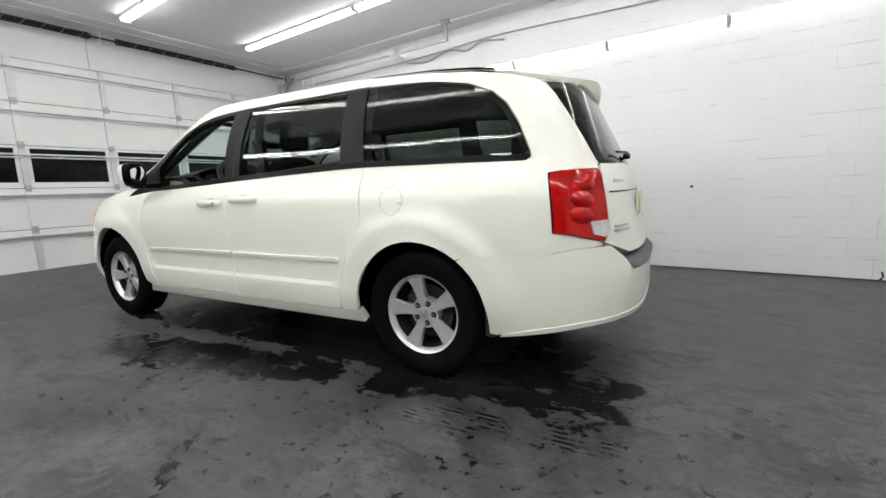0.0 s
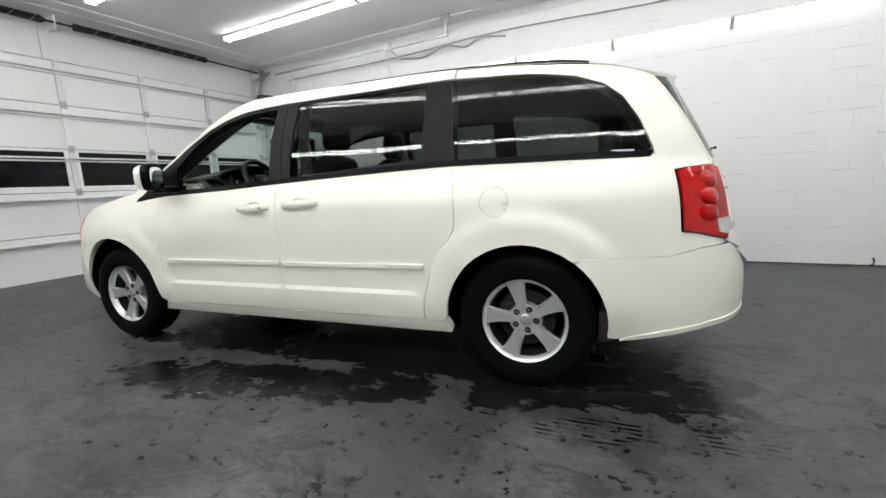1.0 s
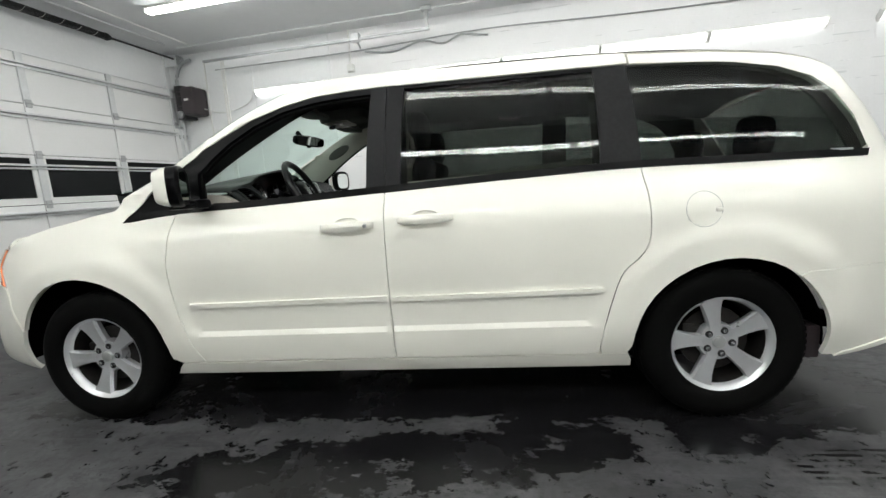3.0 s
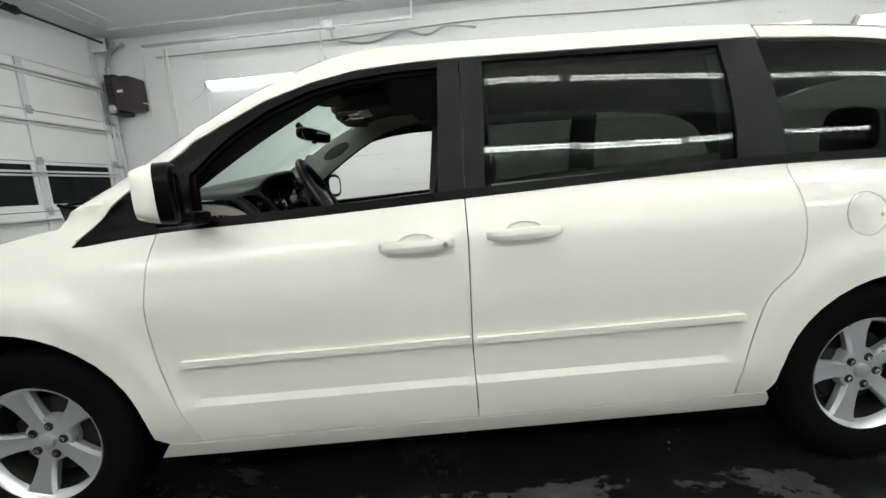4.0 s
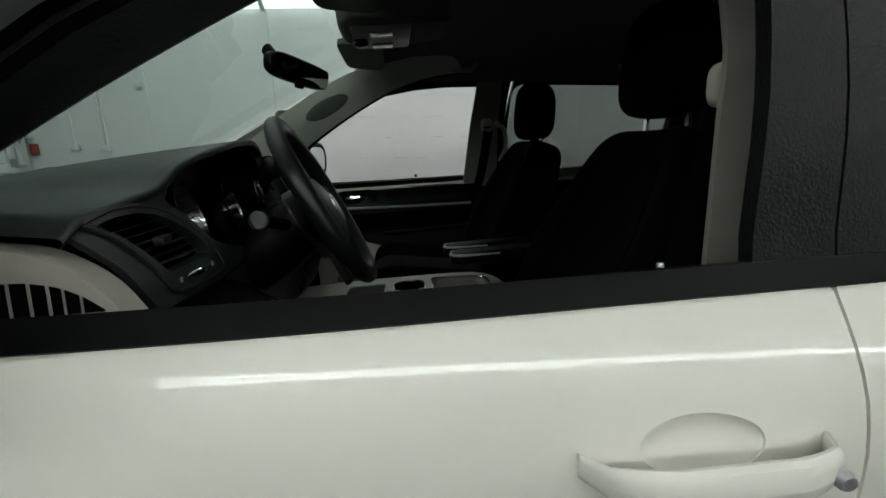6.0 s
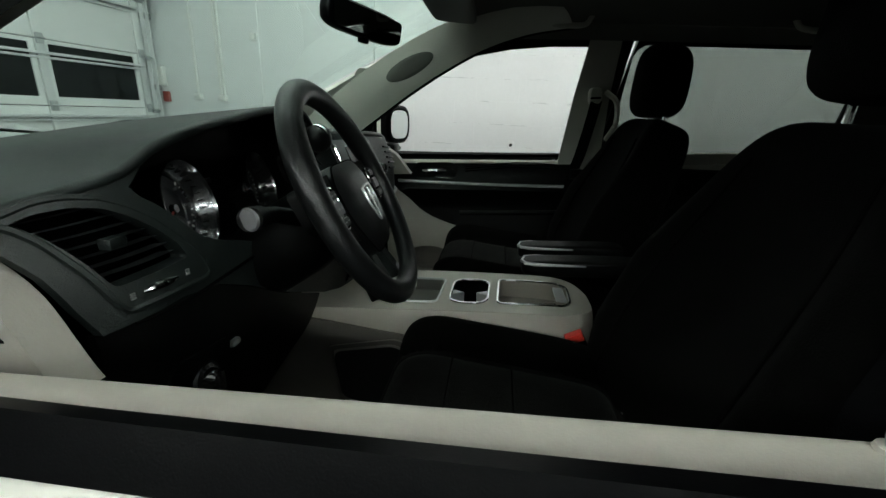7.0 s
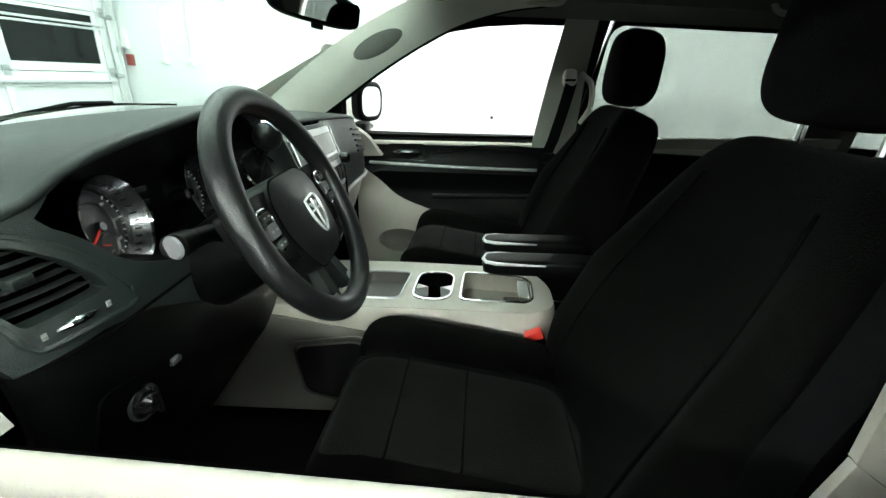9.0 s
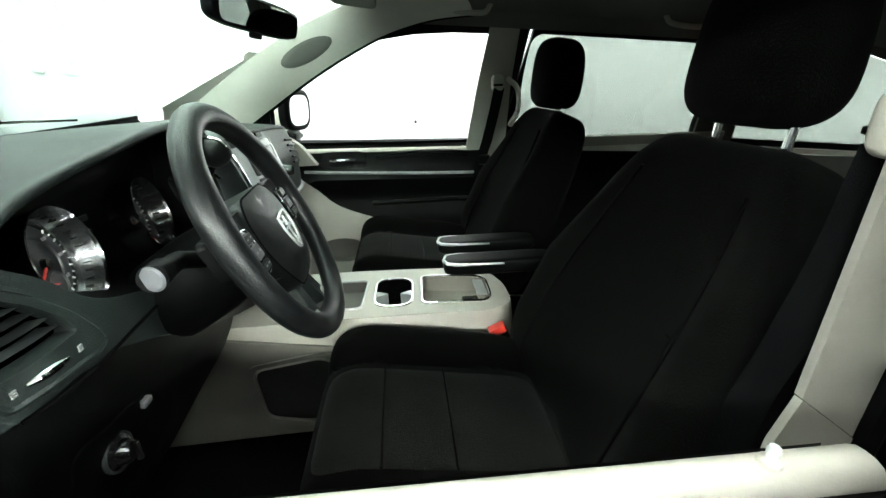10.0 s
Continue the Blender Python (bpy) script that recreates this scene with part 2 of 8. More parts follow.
def floor_material():
    """Grey sealed concrete: cloudy wear, dark wetted patches round the van, shade painted under it, tyre prints and
    specks.
    """
    m = bpy.data.materials.new("sealed_concrete")
    m.use_nodes = True
    t = m.node_tree
    p = t.nodes["Principled BSDF"]
    geo = t.nodes.new("ShaderNodeNewGeometry")
    pos = geo.outputs["Position"]

    def noisy(scale, detail, rough=0.6, dist=0.0, stretch=None):
        n = nd(t, "ShaderNodeTexNoise", Scale=scale, Detail=detail, Roughness=rough, Distortion=dist)
        if stretch:
            mp = nd(t, "ShaderNodeMapping", Scale=stretch)
            t.links.new(pos, mp.inputs["Vector"])
            t.links.new(mp.outputs[0], n.inputs["Vector"])
        else:
            t.links.new(pos, n.inputs["Vector"])
        return n.outputs["Fac"]

    def step(v, lo, hi, a=0.0, b=1.0):
        r = nd(t, "ShaderNodeMapRange")
        r.interpolation_type = "SMOOTHSTEP"
        for k, x in (("From Min", lo), ("From Max", hi), ("To Min", a), ("To Max", b)):
            r.inputs[k].default_value = x
        t.links.new(v, r.inputs["Value"])
        return r.outputs[0]

    def op(kind, a, b):
        n = nd(t, "ShaderNodeMath")
        n.operation = kind
        for i, x in enumerate((a, b)):
            if isinstance(x, (int, float)):
                n.inputs[i].default_value = x
            else:
                t.links.new(x, n.inputs[i])
        return n.outputs[0]

    def mix(f, a, b):
        n = t.nodes.new("ShaderNodeMix")
        n.data_type = "RGBA"
        t.links.new(f, n.inputs[0])
        for i, x in ((6, a), (7, b)):
            if isinstance(x, tuple):
                n.inputs[i].default_value = (*x, 1)
            else:
                t.links.new(x, n.inputs[i])
        return n.outputs[2]

    sep = t.nodes.new("ShaderNodeSeparateXYZ")
    t.links.new(pos, sep.inputs[0])
    x, y = sep.outputs[0], sep.outputs[1]
    cloud = step(noisy(1.3, 7.0, 0.68, 0.4), 0.34, 0.66)
    grain = step(noisy(38.0, 3.0), 0.3, 0.7)
    base = mix(cloud, (0.034, 0.0335, 0.0362), (0.100, 0.0985, 0.105))
    base = mix(op("MULTIPLY", grain, 0.35), base, (0.040, 0.039, 0.041))
    mottle = step(noisy(6.5, 8.0, 0.75), 0.42, 0.60)
    base = mix(op("MULTIPLY", mottle, 0.6), base, (0.030, 0.0295, 0.032))
    pits = step(noisy(22.0, 6.0, 0.75), 0.50, 0.62)
    base = mix(op("MULTIPLY", pits, 0.45), base, (0.016, 0.0155, 0.017))
    scuff = step(noisy(3.0, 9.0, 0.8, 0.0, (0.35, 5.0, 1.0)), 0.52, 0.64)
    grime = step(noisy(3.4, 10.0, 0.80, 0.5, (0.7, 1.1, 1.0)), 0.51, 0.585)
    base = mix(op("MULTIPLY", grime, 0.75), base, (0.016, 0.0155, 0.0175))
    base = mix(op("MULTIPLY", scuff, 0.38), base, (0.095, 0.094, 0.098))
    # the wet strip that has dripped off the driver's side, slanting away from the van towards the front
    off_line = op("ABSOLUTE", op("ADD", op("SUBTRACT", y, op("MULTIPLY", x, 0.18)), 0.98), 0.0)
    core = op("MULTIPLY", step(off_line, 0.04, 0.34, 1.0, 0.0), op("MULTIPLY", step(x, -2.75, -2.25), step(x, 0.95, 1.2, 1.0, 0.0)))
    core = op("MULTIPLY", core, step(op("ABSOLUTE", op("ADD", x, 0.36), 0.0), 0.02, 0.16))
    # the van's shade underneath, painted into the same mask as the drips
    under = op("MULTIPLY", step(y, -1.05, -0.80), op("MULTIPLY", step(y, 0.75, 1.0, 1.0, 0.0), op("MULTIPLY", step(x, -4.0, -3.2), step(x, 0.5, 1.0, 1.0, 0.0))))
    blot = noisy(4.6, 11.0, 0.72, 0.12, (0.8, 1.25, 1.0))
    wet_shade = step(op("ADD", op("MAXIMUM", op("MULTIPLY", core, 0.22), op("MULTIPLY", under, 0.30)), blot), 0.60, 0.645)
    near = op("ABSOLUTE", op("ADD", y, 1.25), 0.0)
    scat = op("MAXIMUM", step(noisy(12.0, 5.0, 0.68, 0.3), 0.585, 0.635), op("MULTIPLY", step(noisy(34.0, 3.0, 0.6, 0.2), 0.66, 0.72), 0.8))
    spread = op("MULTIPLY", step(near, 0.35, 1.7, 1.0, 0.0), scat)
    # a row of drips
    drip_line = op("ABSOLUTE", op("ADD", op("ADD", y, op("MULTIPLY", x, 1.18)), 2.61), 0.0)
    drips = op("MULTIPLY", op("MULTIPLY", step(drip_line, 0.03, 0.09, 1.0, 0.0), op("MULTIPLY", step(x, -0.68, -0.60), step(x, -0.40, -0.34, 1.0, 0.0))), step(noisy(15.0, 3.0), 0.46, 0.54))
    # tyre prints: bars along two short stretches, and a curved track
    bars = nd(t, "ShaderNodeTexWave", Scale=9.6, Distortion=1.6, Detail=4.0)
    bars.bands_direction = "Y"
    t.links.new(pos, bars.inputs["Vector"])
    stretch = op("MULTIPLY", op("MULTIPLY", step(x, 0.03, 0.12), step(x, 0.98, 1.08, 1.0, 0.0)), step(op("ABSOLUTE", op("ADD", x, -0.65), 0.0), 0.02, 0.07))
    tr1 = op("MULTIPLY", step(op("ABSOLUTE", op("ADD", op("SUBTRACT", y, op("MULTIPLY", x, 0.10)), 1.28), 0.0), 0.07, 0.12, 1.0, 0.0), stretch)
    prints = op("MULTIPLY", op("MULTIPLY", tr1, step(bars.outputs["Fac"], 0.35, 0.6)), step(noisy(9.0, 7.0, 0.7), 0.42, 0.56))
    dx, dy = op("ADD", x, 1.55), op("ADD", y, 1.35)
    rad = op("SQRT", op("ADD", op("MULTIPLY", dx, dx), op("MULTIPLY", dy, dy)), 0.0)
    track = op("MULTIPLY", step(op("ABSOLUTE", op("ADD", rad, -0.77), 0.0), 0.08, 0.12, 1.0, 0.0), step(y, -1.55, -1.35, 1.0, 0.0))
    lines = op("SINE", op("MULTIPLY", rad, 150.0), 0.0)
    ring = op("MULTIPLY", op("MULTIPLY", track, step(lines, -0.2, 0.7)), step(noisy(4.0, 6.0, 0.7), 0.40, 0.62))
    ring = op("MULTIPLY", ring, 0.6)
    prints = op("MAXIMUM", prints, drips)
    dark = op("MAXIMUM", op("MAXIMUM", wet_shade, spread), op("MAXIMUM", prints, ring))
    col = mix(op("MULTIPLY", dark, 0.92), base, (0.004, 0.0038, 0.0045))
    rx, ry = op("ADD", x, -1.93), op("ADD", y, -1.30)
    stain = step(op("SQRT", op("ADD", op("MULTIPLY", rx, rx), op("MULTIPLY", ry, ry)), 0.0), 0.05, 0.38, 1.0, 0.0)
    rust = op("MULTIPLY", op("MULTIPLY", stain, step(noisy(7.0, 5.0, 0.6), 0.36, 0.62)), 0.7)
    col = mix(rust, col, (0.07, 0.045, 0.03))
    speck = step(noisy(60.0, 1.0), 0.79, 0.81)
    col = mix(op("MULTIPLY", speck, 0.6), col, (0.3, 0.3, 0.29))
    t.links.new(col, p.inputs["Base Color"])
    rgh = op("ADD", op("MULTIPLY", cloud, 0.10), 0.36)
    rgh = op("SUBTRACT", rgh, op("MULTIPLY", dark, 0.16))
    t.links.new(rgh, p.inputs["Roughness"])
    bmp = nd(t, "ShaderNodeBump", Strength=0.25, Distance=0.002)
    t.links.new(op("ADD", op("MULTIPLY", noisy(120.0, 2.0), 0.4), op("MULTIPLY", cloud, 0.7)), bmp.inputs["Height"])
    t.links.new(bmp.outputs[0], p.inputs["Normal"])
    p.inputs["Specular IOR Level"].default_value = 0.35
    return m


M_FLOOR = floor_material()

# ---------- mesh helpers ----------
def finish(bm, name, material, smooth=True, angle=35):
    """bmesh to mesh, with creases sharper than the angle kept hard."""
    bmesh.ops.recalc_face_normals(bm, faces=bm.faces)
    lim = radians(angle)
    for f in bm.faces:
        f.smooth = smooth
    if smooth:
        for e in bm.edges:
            e.smooth = len(e.link_faces) == 2 and e.calc_face_angle(0) < lim
    me = bpy.data.meshes.new(name)
    bm.to_mesh(me)
    bm.free()
    me.materials.append(material)
    return me


def part(name, bm, material, parent, label="", smooth=True, angle=35):
    ob = new(name, finish(bm, name, material, smooth, angle))
    ob.parent = parent
    if label:
        ob["label"] = label
    return ob


def thing(name, label, category, group="", at=None):
    ob = tagged(new(name), label, category, group)
    ob.empty_display_size = 0.1
    if at is not None:
        ob.matrix_world = at
    return ob


def box(bm, lo, hi, bevel=0.0, m=None, seg=2):
    vs = [bm.verts.new((x, y, z)) for x in (lo[0], hi[0]) for y in (lo[1], hi[1]) for z in (lo[2], hi[2])]
    fs = [bm.faces.new([vs[i] for i in q]) for q in ((0, 1, 3, 2), (4, 6, 7, 5), (0, 4, 5, 1), (2, 3, 7, 6), (0, 2, 6, 4), (1, 5, 7, 3))]
    new_v = vs
    if bevel:
        es = list({e for f in fs for e in f.edges})
        r = bmesh.ops.bevel(bm, geom=es, offset=bevel, segments=seg, affect="EDGES", profile=0.5)
        new_v = list({v for f in r["faces"] for v in f.verts} | {v for v in vs if v.is_valid})
    if m is not None:
        for v in new_v:
            v.co = m @ v.co
    return new_v


def grid(bm, nu, nv, f, close_u=False, flip=False):
    """A sheet of quads from f(i/nu, j/nv)."""
    rows = [[bm.verts.new(f(i / nu, j / nv)) for j in range(nv + 1)] for i in range(nu + (0 if close_u else 1))]
    n = len(rows)
    for i in range(nu):
        for j in range(nv):
            q = [rows[i][j], rows[(i + 1) % n][j], rows[(i + 1) % n][j + 1], rows[i][j + 1]]
            bm.faces.new(q[::-1] if flip else q)
    return rows


def tube(bm, pts, r, seg=10, closed=False, caps=True):
    """A round bar along points; r a number or one per point."""
    pts = [Vector(p) for p in pts]
    n = len(pts)
    rings = []
    up = Vector((0, 0, 1))
    for i, p in enumerate(pts):
        a = pts[(i - 1) % n] if (closed or i) else p
        b = pts[(i + 1) % n] if (closed or i < n - 1) else p
        d = (b - a).normalized()
        s = d.cross(up if abs(d.z) < 0.95 else Vector((1, 0, 0))).normalized()
        w = s.cross(d)
        rad = r[i] if isinstance(r, (list, tuple)) else r
        rings.append([bm.verts.new(p + rad * (math.cos(k * 2 * math.pi / seg) * s + math.sin(k * 2 * math.pi / seg) * w)) for k in range(seg)])
    for i in range(n if closed else n - 1):
        a, b = rings[i], rings[(i + 1) % n]
        for k in range(seg):
            bm.faces.new((a[k], a[(k + 1) % seg], b[(k + 1) % seg], b[k]))
    if caps and not closed:
        bm.faces.new(rings[0])
        bm.faces.new(rings[-1])


def lathe(bm, prof, seg=48, m=None, closed=False):
    """Profile of (radius, height along local y) turned round the local y axis."""
    m = m or Matrix()
    rings = []
    for r, h in prof:
        rings.append([bm.verts.new(m @ Vector((r * math.cos(2 * math.pi * k / seg), h, r * math.sin(2 * math.pi * k / seg)))) for k in range(seg)])
    n = len(rings)
    for i in range(n if closed else n - 1):
        a, b = rings[i], rings[(i + 1) % n]
        for k in range(seg):
            bm.faces.new((a[k], b[k], b[(k + 1) % seg], a[(k + 1) % seg]))
    return rings


def curve(pts):
    """Smooth function through (x, y) points."""
    xs, ys = [p[0] for p in pts], [p[1] for p in pts]
    n = len(xs)
    d = [(ys[i + 1] - ys[i]) / (xs[i + 1] - xs[i]) for i in range(n - 1)]
    tg = [d[0]] + [0.0 if d[i - 1] * d[i] <= 0 else 2 * d[i - 1] * d[i] / (d[i - 1] + d[i]) for i in range(1, n - 1)] + [d[-1]]

    def f(x):
        if x <= xs[0]:
            return ys[0]
        if x >= xs[-1]:
            return ys[-1]
        i = max(k for k in range(n - 1) if xs[k] <= x)
        h = xs[i + 1] - xs[i]
        s = (x - xs[i]) / h
        return (1 + 2 * s) * (1 - s) ** 2 * ys[i] + s * (1 - s) ** 2 * h * tg[i] + s * s * (3 - 2 * s) * ys[i + 1] + s * s * (s - 1) * h * tg[i + 1]

    return f


def dense(poly, step, closed=True):
    """Points put along an outline so that no side is longer than the step."""
    out = []
    n = len(poly)
    for i in range(n if closed else n - 1):
        a, b = Vector(poly[i]), Vector(poly[(i + 1) % n])
        k = max(1, math.ceil((b - a).length / step))
        out += [tuple(a.lerp(b, j / k)) for j in range(k)]
    if not closed:
        out.append(tuple(poly[-1]))
    return out


def smooth_line(pts, n=8):
    """Catmull-Rom through open points."""
    P = [Vector(p) for p in pts]
    P = [2 * P[0] - P[1]] + P + [2 * P[-1] - P[-2]]
    out = []
    for i in range(1, len(P) - 2):
        for k in range(n):
            s = k / n
            a, b, c, d = P[i - 1:i + 3]
            out.append(tuple(0.5 * ((2 * b) + (c - a) * s + (2 * a - 5 * b + 4 * c - d) * s * s + (3 * b - a - 3 * c + d) * s ** 3)))
    out.append(tuple(P[-2]))
    return out


def rounded(poly, r, n=5):
    """An outline with its corners rounded; r a number or one per corner."""
    out = []
    m = len(poly)
    for i in range(m):
        p, a, b = Vector(poly[i]), Vector(poly[i - 1]), Vector(poly[(i + 1) % m])
        rad = r[i] if isinstance(r, (list, tuple)) else r
        da, db = (a - p), (b - p)
        k = min(rad, da.length * 0.48, db.length * 0.48)
        if k < 1e-4:
            out.append(tuple(p))
            continue
        s, e = p + da.normalized() * k, p + db.normalized() * k
        for j in range(n + 1):
            t = j / n
            out.append(tuple((1 - t) ** 2 * s + 2 * t * (1 - t) * p + t * t * e))
    return out


def inside(p, poly):
    c = False
    n = len(poly)
    for i in range(n):
        a, b = poly[i], poly[i - 1]
        if (a[1] > p[1]) != (b[1] > p[1]) and p[0] < (b[0] - a[0]) * (p[1] - a[1]) / (b[1] - a[1]) + a[0]:
            c = not c
    return c


from mathutils.geometry import delaunay_2d_cdt


def sheet(bm, poly, surf, step=0.04, holes=(), thick=0.0, inward=None, levels=()):
    """A plate with an outline (and holes) in two coordinates, laid on surf(a, b); thick: its depth along inward(a, b)."""
    loops = [dense(poly, step)] + [dense(h, step) for h in holes]
    pts, edges = [], []
    for lp in loops:
        k = len(pts)
        pts += [Vector(q) for q in lp]
        edges += [(k + i, k + (i + 1) % len(lp)) for i in range(len(lp))]
    lo = [min(q[i] for q in loops[0]) for i in (0, 1)]
    rows_at = [v for v in levels if lo[1] < v < max(q[1] for q in loops[0])]
    hi = [max(q[i] for q in loops[0]) for i in (0, 1)]
    nx, ny = int((hi[0] - lo[0]) / step), int((hi[1] - lo[1]) / step)
    bound = np.array([tuple(q) for q in pts])
    spots = [(lo[0] + (i - 0.5) * (hi[0] - lo[0]) / max(nx, 1), lo[1] + (j - 0.5) * (hi[1] - lo[1]) / max(ny, 1)) for i in range(1, nx + 1) for j in range(1, ny + 1)]
    if rows_at:
        spots = [q for q in spots if min(abs(q[1] - v) for v in rows_at) > 0.5 * step]
        spots += [(lo[0] + (i + 0.5) * 0.7 * step, v) for v in rows_at for i in range(int((hi[0] - lo[0]) / (0.7 * step)))]
    if spots:
        for q in spots:
            if inside(q, loops[0]) and not any(inside(q, h) for h in loops[1:]):
                if np.min((bound[:, 0] - q[0]) ** 2 + (bound[:, 1] - q[1]) ** 2) > ((0.2 if q[1] in rows_at else 0.45) * step) ** 2:
                    pts.append(Vector(q))
    vs, _, fs, *_ = delaunay_2d_cdt(pts, edges, [], 0, 1e-6)
    keep = []
    for f in fs:
        c = (sum(vs[i][0] for i in f) / len(f), sum(vs[i][1] for i in f) / len(f))
        if inside(c, loops[0]) and not any(inside(c, h) for h in loops[1:]):
            keep.append(f)
    used = sorted({i for f in keep for i in f})
    top = {i: bm.verts.new(surf(vs[i][0], vs[i][1])) for i in used}
    count = {}
    for f in keep:
        bm.faces.new([top[i] for i in f])
        for k in range(len(f)):
            e = (f[k], f[(k + 1) % len(f)])
            count[tuple(sorted(e))] = count.get(tuple(sorted(e)), []) + [e]
    if thick:
        low = {i: bm.verts.new(Vector(surf(vs[i][0], vs[i][1])) + thick * Vector(inward(vs[i][0], vs[i][1]))) for i in used}
        for f in keep:
            bm.faces.new([low[i] for i in f][::-1])
        for es in count.values():
            if len(es) == 1:
                a, b = es[0]
                bm.faces.new((top[b], top[a], low[a], low[b]))
    return top


def mirror_y(bm):
    """Add the other half, reflected across the van's middle."""
    r = bmesh.ops.duplicate(bm, geom=bm.verts[:] + bm.edges[:] + bm.faces[:])
    for g in r["geom"]:
        if isinstance(g, bmesh.types.BMVert):
            g.co.y = -g.co.y

# ---------- the garage, turned six degrees against the van ----------
ROOM = Matrix.Rotation(radians(-6), 4, "Z")
U0, U1, V0, V1, CEIL = -6.0, 5.6, -3.6, 2.92, 3.34


def structure(name, bm, material, label, category="", smooth=False):
    ob = new(name, finish(bm, name, material, smooth))
    ob.matrix_world = ROOM
    return tagged(ob, label, category, kind="structure")


def floor_z(u):
    """The slab is level under the van and climbs gently to the door sill."""
    return 0.0 if u > -3.8 else 0.145 * ((-3.8 - u) / 2.2)


bm = bmesh.new()
us = [U0 - 0.3, U0, -5.4, -4.8, -4.2, -3.8, -2.0, 0.0, 2.0, 4.0, U1 + 0.3]
rows = [[bm.verts.new((u, v, floor_z(u))) for u in us] for v in (V0 - 0.3, -2.0, 0.0, 2.0, V1 + 0.3)]
rows += [[bm.verts.new((u, v, -0.25)) for u in us] for v in (V1 + 0.3, V0 - 0.3)]
for a, b in zip(rows, rows[1:] + rows[:1]):
    for i in range(len(us) - 1):
        bm.faces.new((a[i], a[i + 1], b[i + 1], b[i]))
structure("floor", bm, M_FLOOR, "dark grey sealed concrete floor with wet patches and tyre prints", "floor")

bm = bmesh.new()
box(bm, (U0 - 0.3, V0 - 0.3, CEIL), (U1 + 0.3, V1 + 0.3, CEIL + 0.15))
structure("ceiling", bm, M_CEIL, "smooth white painted garage ceiling", "ceiling")

bm = bmesh.new()
box(bm, (U0 - 0.3, V1 + 0.0032, -0.2), (U1 + 0.3, V1 + 0.25, CEIL))
wall_n = structure("wall_north", bm, M_MORTAR, "white painted concrete block wall", "wall")
bm = bmesh.new()
box(bm, (U0 - 0.3, V0 - 0.25, -0.2), (U1 + 0.3, V0, CEIL))
structure("wall_south", bm, M_SOUTH, "dark grey wall behind the lamps", "wall")
bm = bmesh.new()
box(bm, (U1, V0, -0.2), (U1 + 0.25, V1, CEIL))
structure("wall_east", bm, M_PLASTER, "white painted end wall", "wall")
# door wall: header above and piers beside the opening
DV0, DV1, DZ0, DZ1 = -3.1, 2.76, 0.135, 2.83
bm = bmesh.new()
box(bm, (U0 - 0.25, V0, DZ1), (U0 - 0.03, V1, CEIL))
box(bm, (U0 - 0.25, DV1, -0.2), (U0 - 0.03, V1, DZ1))
box(bm, (U0 - 0.25, V0, -0.2), (U0 - 0.03, DV0, DZ1))
structure("wall_west", bm, M_PLASTER, "white painted wall round the garage door", "wall")

# flat painted part of the north wall near the corner
bm = bmesh.new()
box(bm, (U0, V1 - 0.006, 0.0), (-3.45, V1 + 0.0026, CEIL))
box(bm, (-4.18, V1 - 0.012, 0.0), (-3.43, V1 - 0.006, 2.10))
box(bm, (-4.72, V1 - 0.016, 0.0), (-4.69, V1 - 0.006, CEIL))
box(bm, (-3.46, V1 - 0.022, 0.0), (-3.43, V1 - 0.006, 2.7))
structure("wall_panel", bm, M_PLASTER, "flat white wall boarding with a painted-over door", "wall panel")

# ---------- garage door ----------
door = thing("garage_door", "white sectional steel garage door, closed, with a row of dark windows", "garage door", at=ROOM)
STILES = [-3.06, -2.11, -1.14, -0.19, 0.78, 1.76, 2.72]
EDGES = [DZ0, 0.68, 1.21, 1.75, 2.29, 2.82]
for k in range(5):
    z0, z1 = EDGES[k] + 0.003, EDGES[k + 1] - 0.003
    bm = bmesh.new()
    if k == 2:
        box(bm, (U0 - 0.03, DV0 + 0.02, z0), (U0, DV1 - 0.02, 1.285))
        box(bm, (U0 - 0.03, DV0 + 0.02, 1.715), (U0, DV1 - 0.02, z1))
        for s in STILES:
            box(bm, (U0 - 0.03, s - 0.075, 1.285), (U0, s + 0.075, 1.715))
    else:
        box(bm, (U0 - 0.03, DV0 + 0.02, z0), (U0, DV1 - 0.02, z1), 0.006)
    sec = part("door_section", bm, M_DOORSKIN, door, smooth=False)
    bm = bmesh.new()
    zs = z1 - (0.10 if k > 1 else 0.07)
    for dz, du in ((0.0, 0.06), (-0.035, 0.03)):
        box(bm, (U0, DV0 + 0.03, zs + dz - 0.022), (U0 + du, DV1 - 0.03, zs + dz), 0.004)
    part("strut", bm, M_STRUT, sec, "galvanised reinforcing rail", smooth=False)
    for s in STILES:
        bm = bmesh.new()
        box(bm, (U0, s - 0.035, z0), (U0 + 0.025, s + 0.035, z1), 0.004)
        part("stile", bm, M_DOORSKIN if k % 2 else M_STRUT, sec, smooth=False)
        if k:
            bm = bmesh.new()
            box(bm, (U0 + 0.02, s - 0.03, z0 - 0.045), (U0 + 0.038, s + 0.03, z0 + 0.04), 0.004)
            tube(bm, [(U0 + 0.04, s - 0.035, z0), (U0 + 0.04, s + 0.035, z0)], 0.008, 8)
            part("hinge", bm, M_STEEL, sec, "small steel hinge", smooth=False)
    if k == 2:
        for a, b in zip(STILES, STILES[1:]):
            bm = bmesh.new()
            box(bm, (U0 - 0.02, a + 0.075, 1.285), (U0 - 0.014, b - 0.075, 1.715))
            part("pane", bm, M_NIGHT, sec, "dark window pane with night behind it", smooth=False)
bm = bmesh.new()
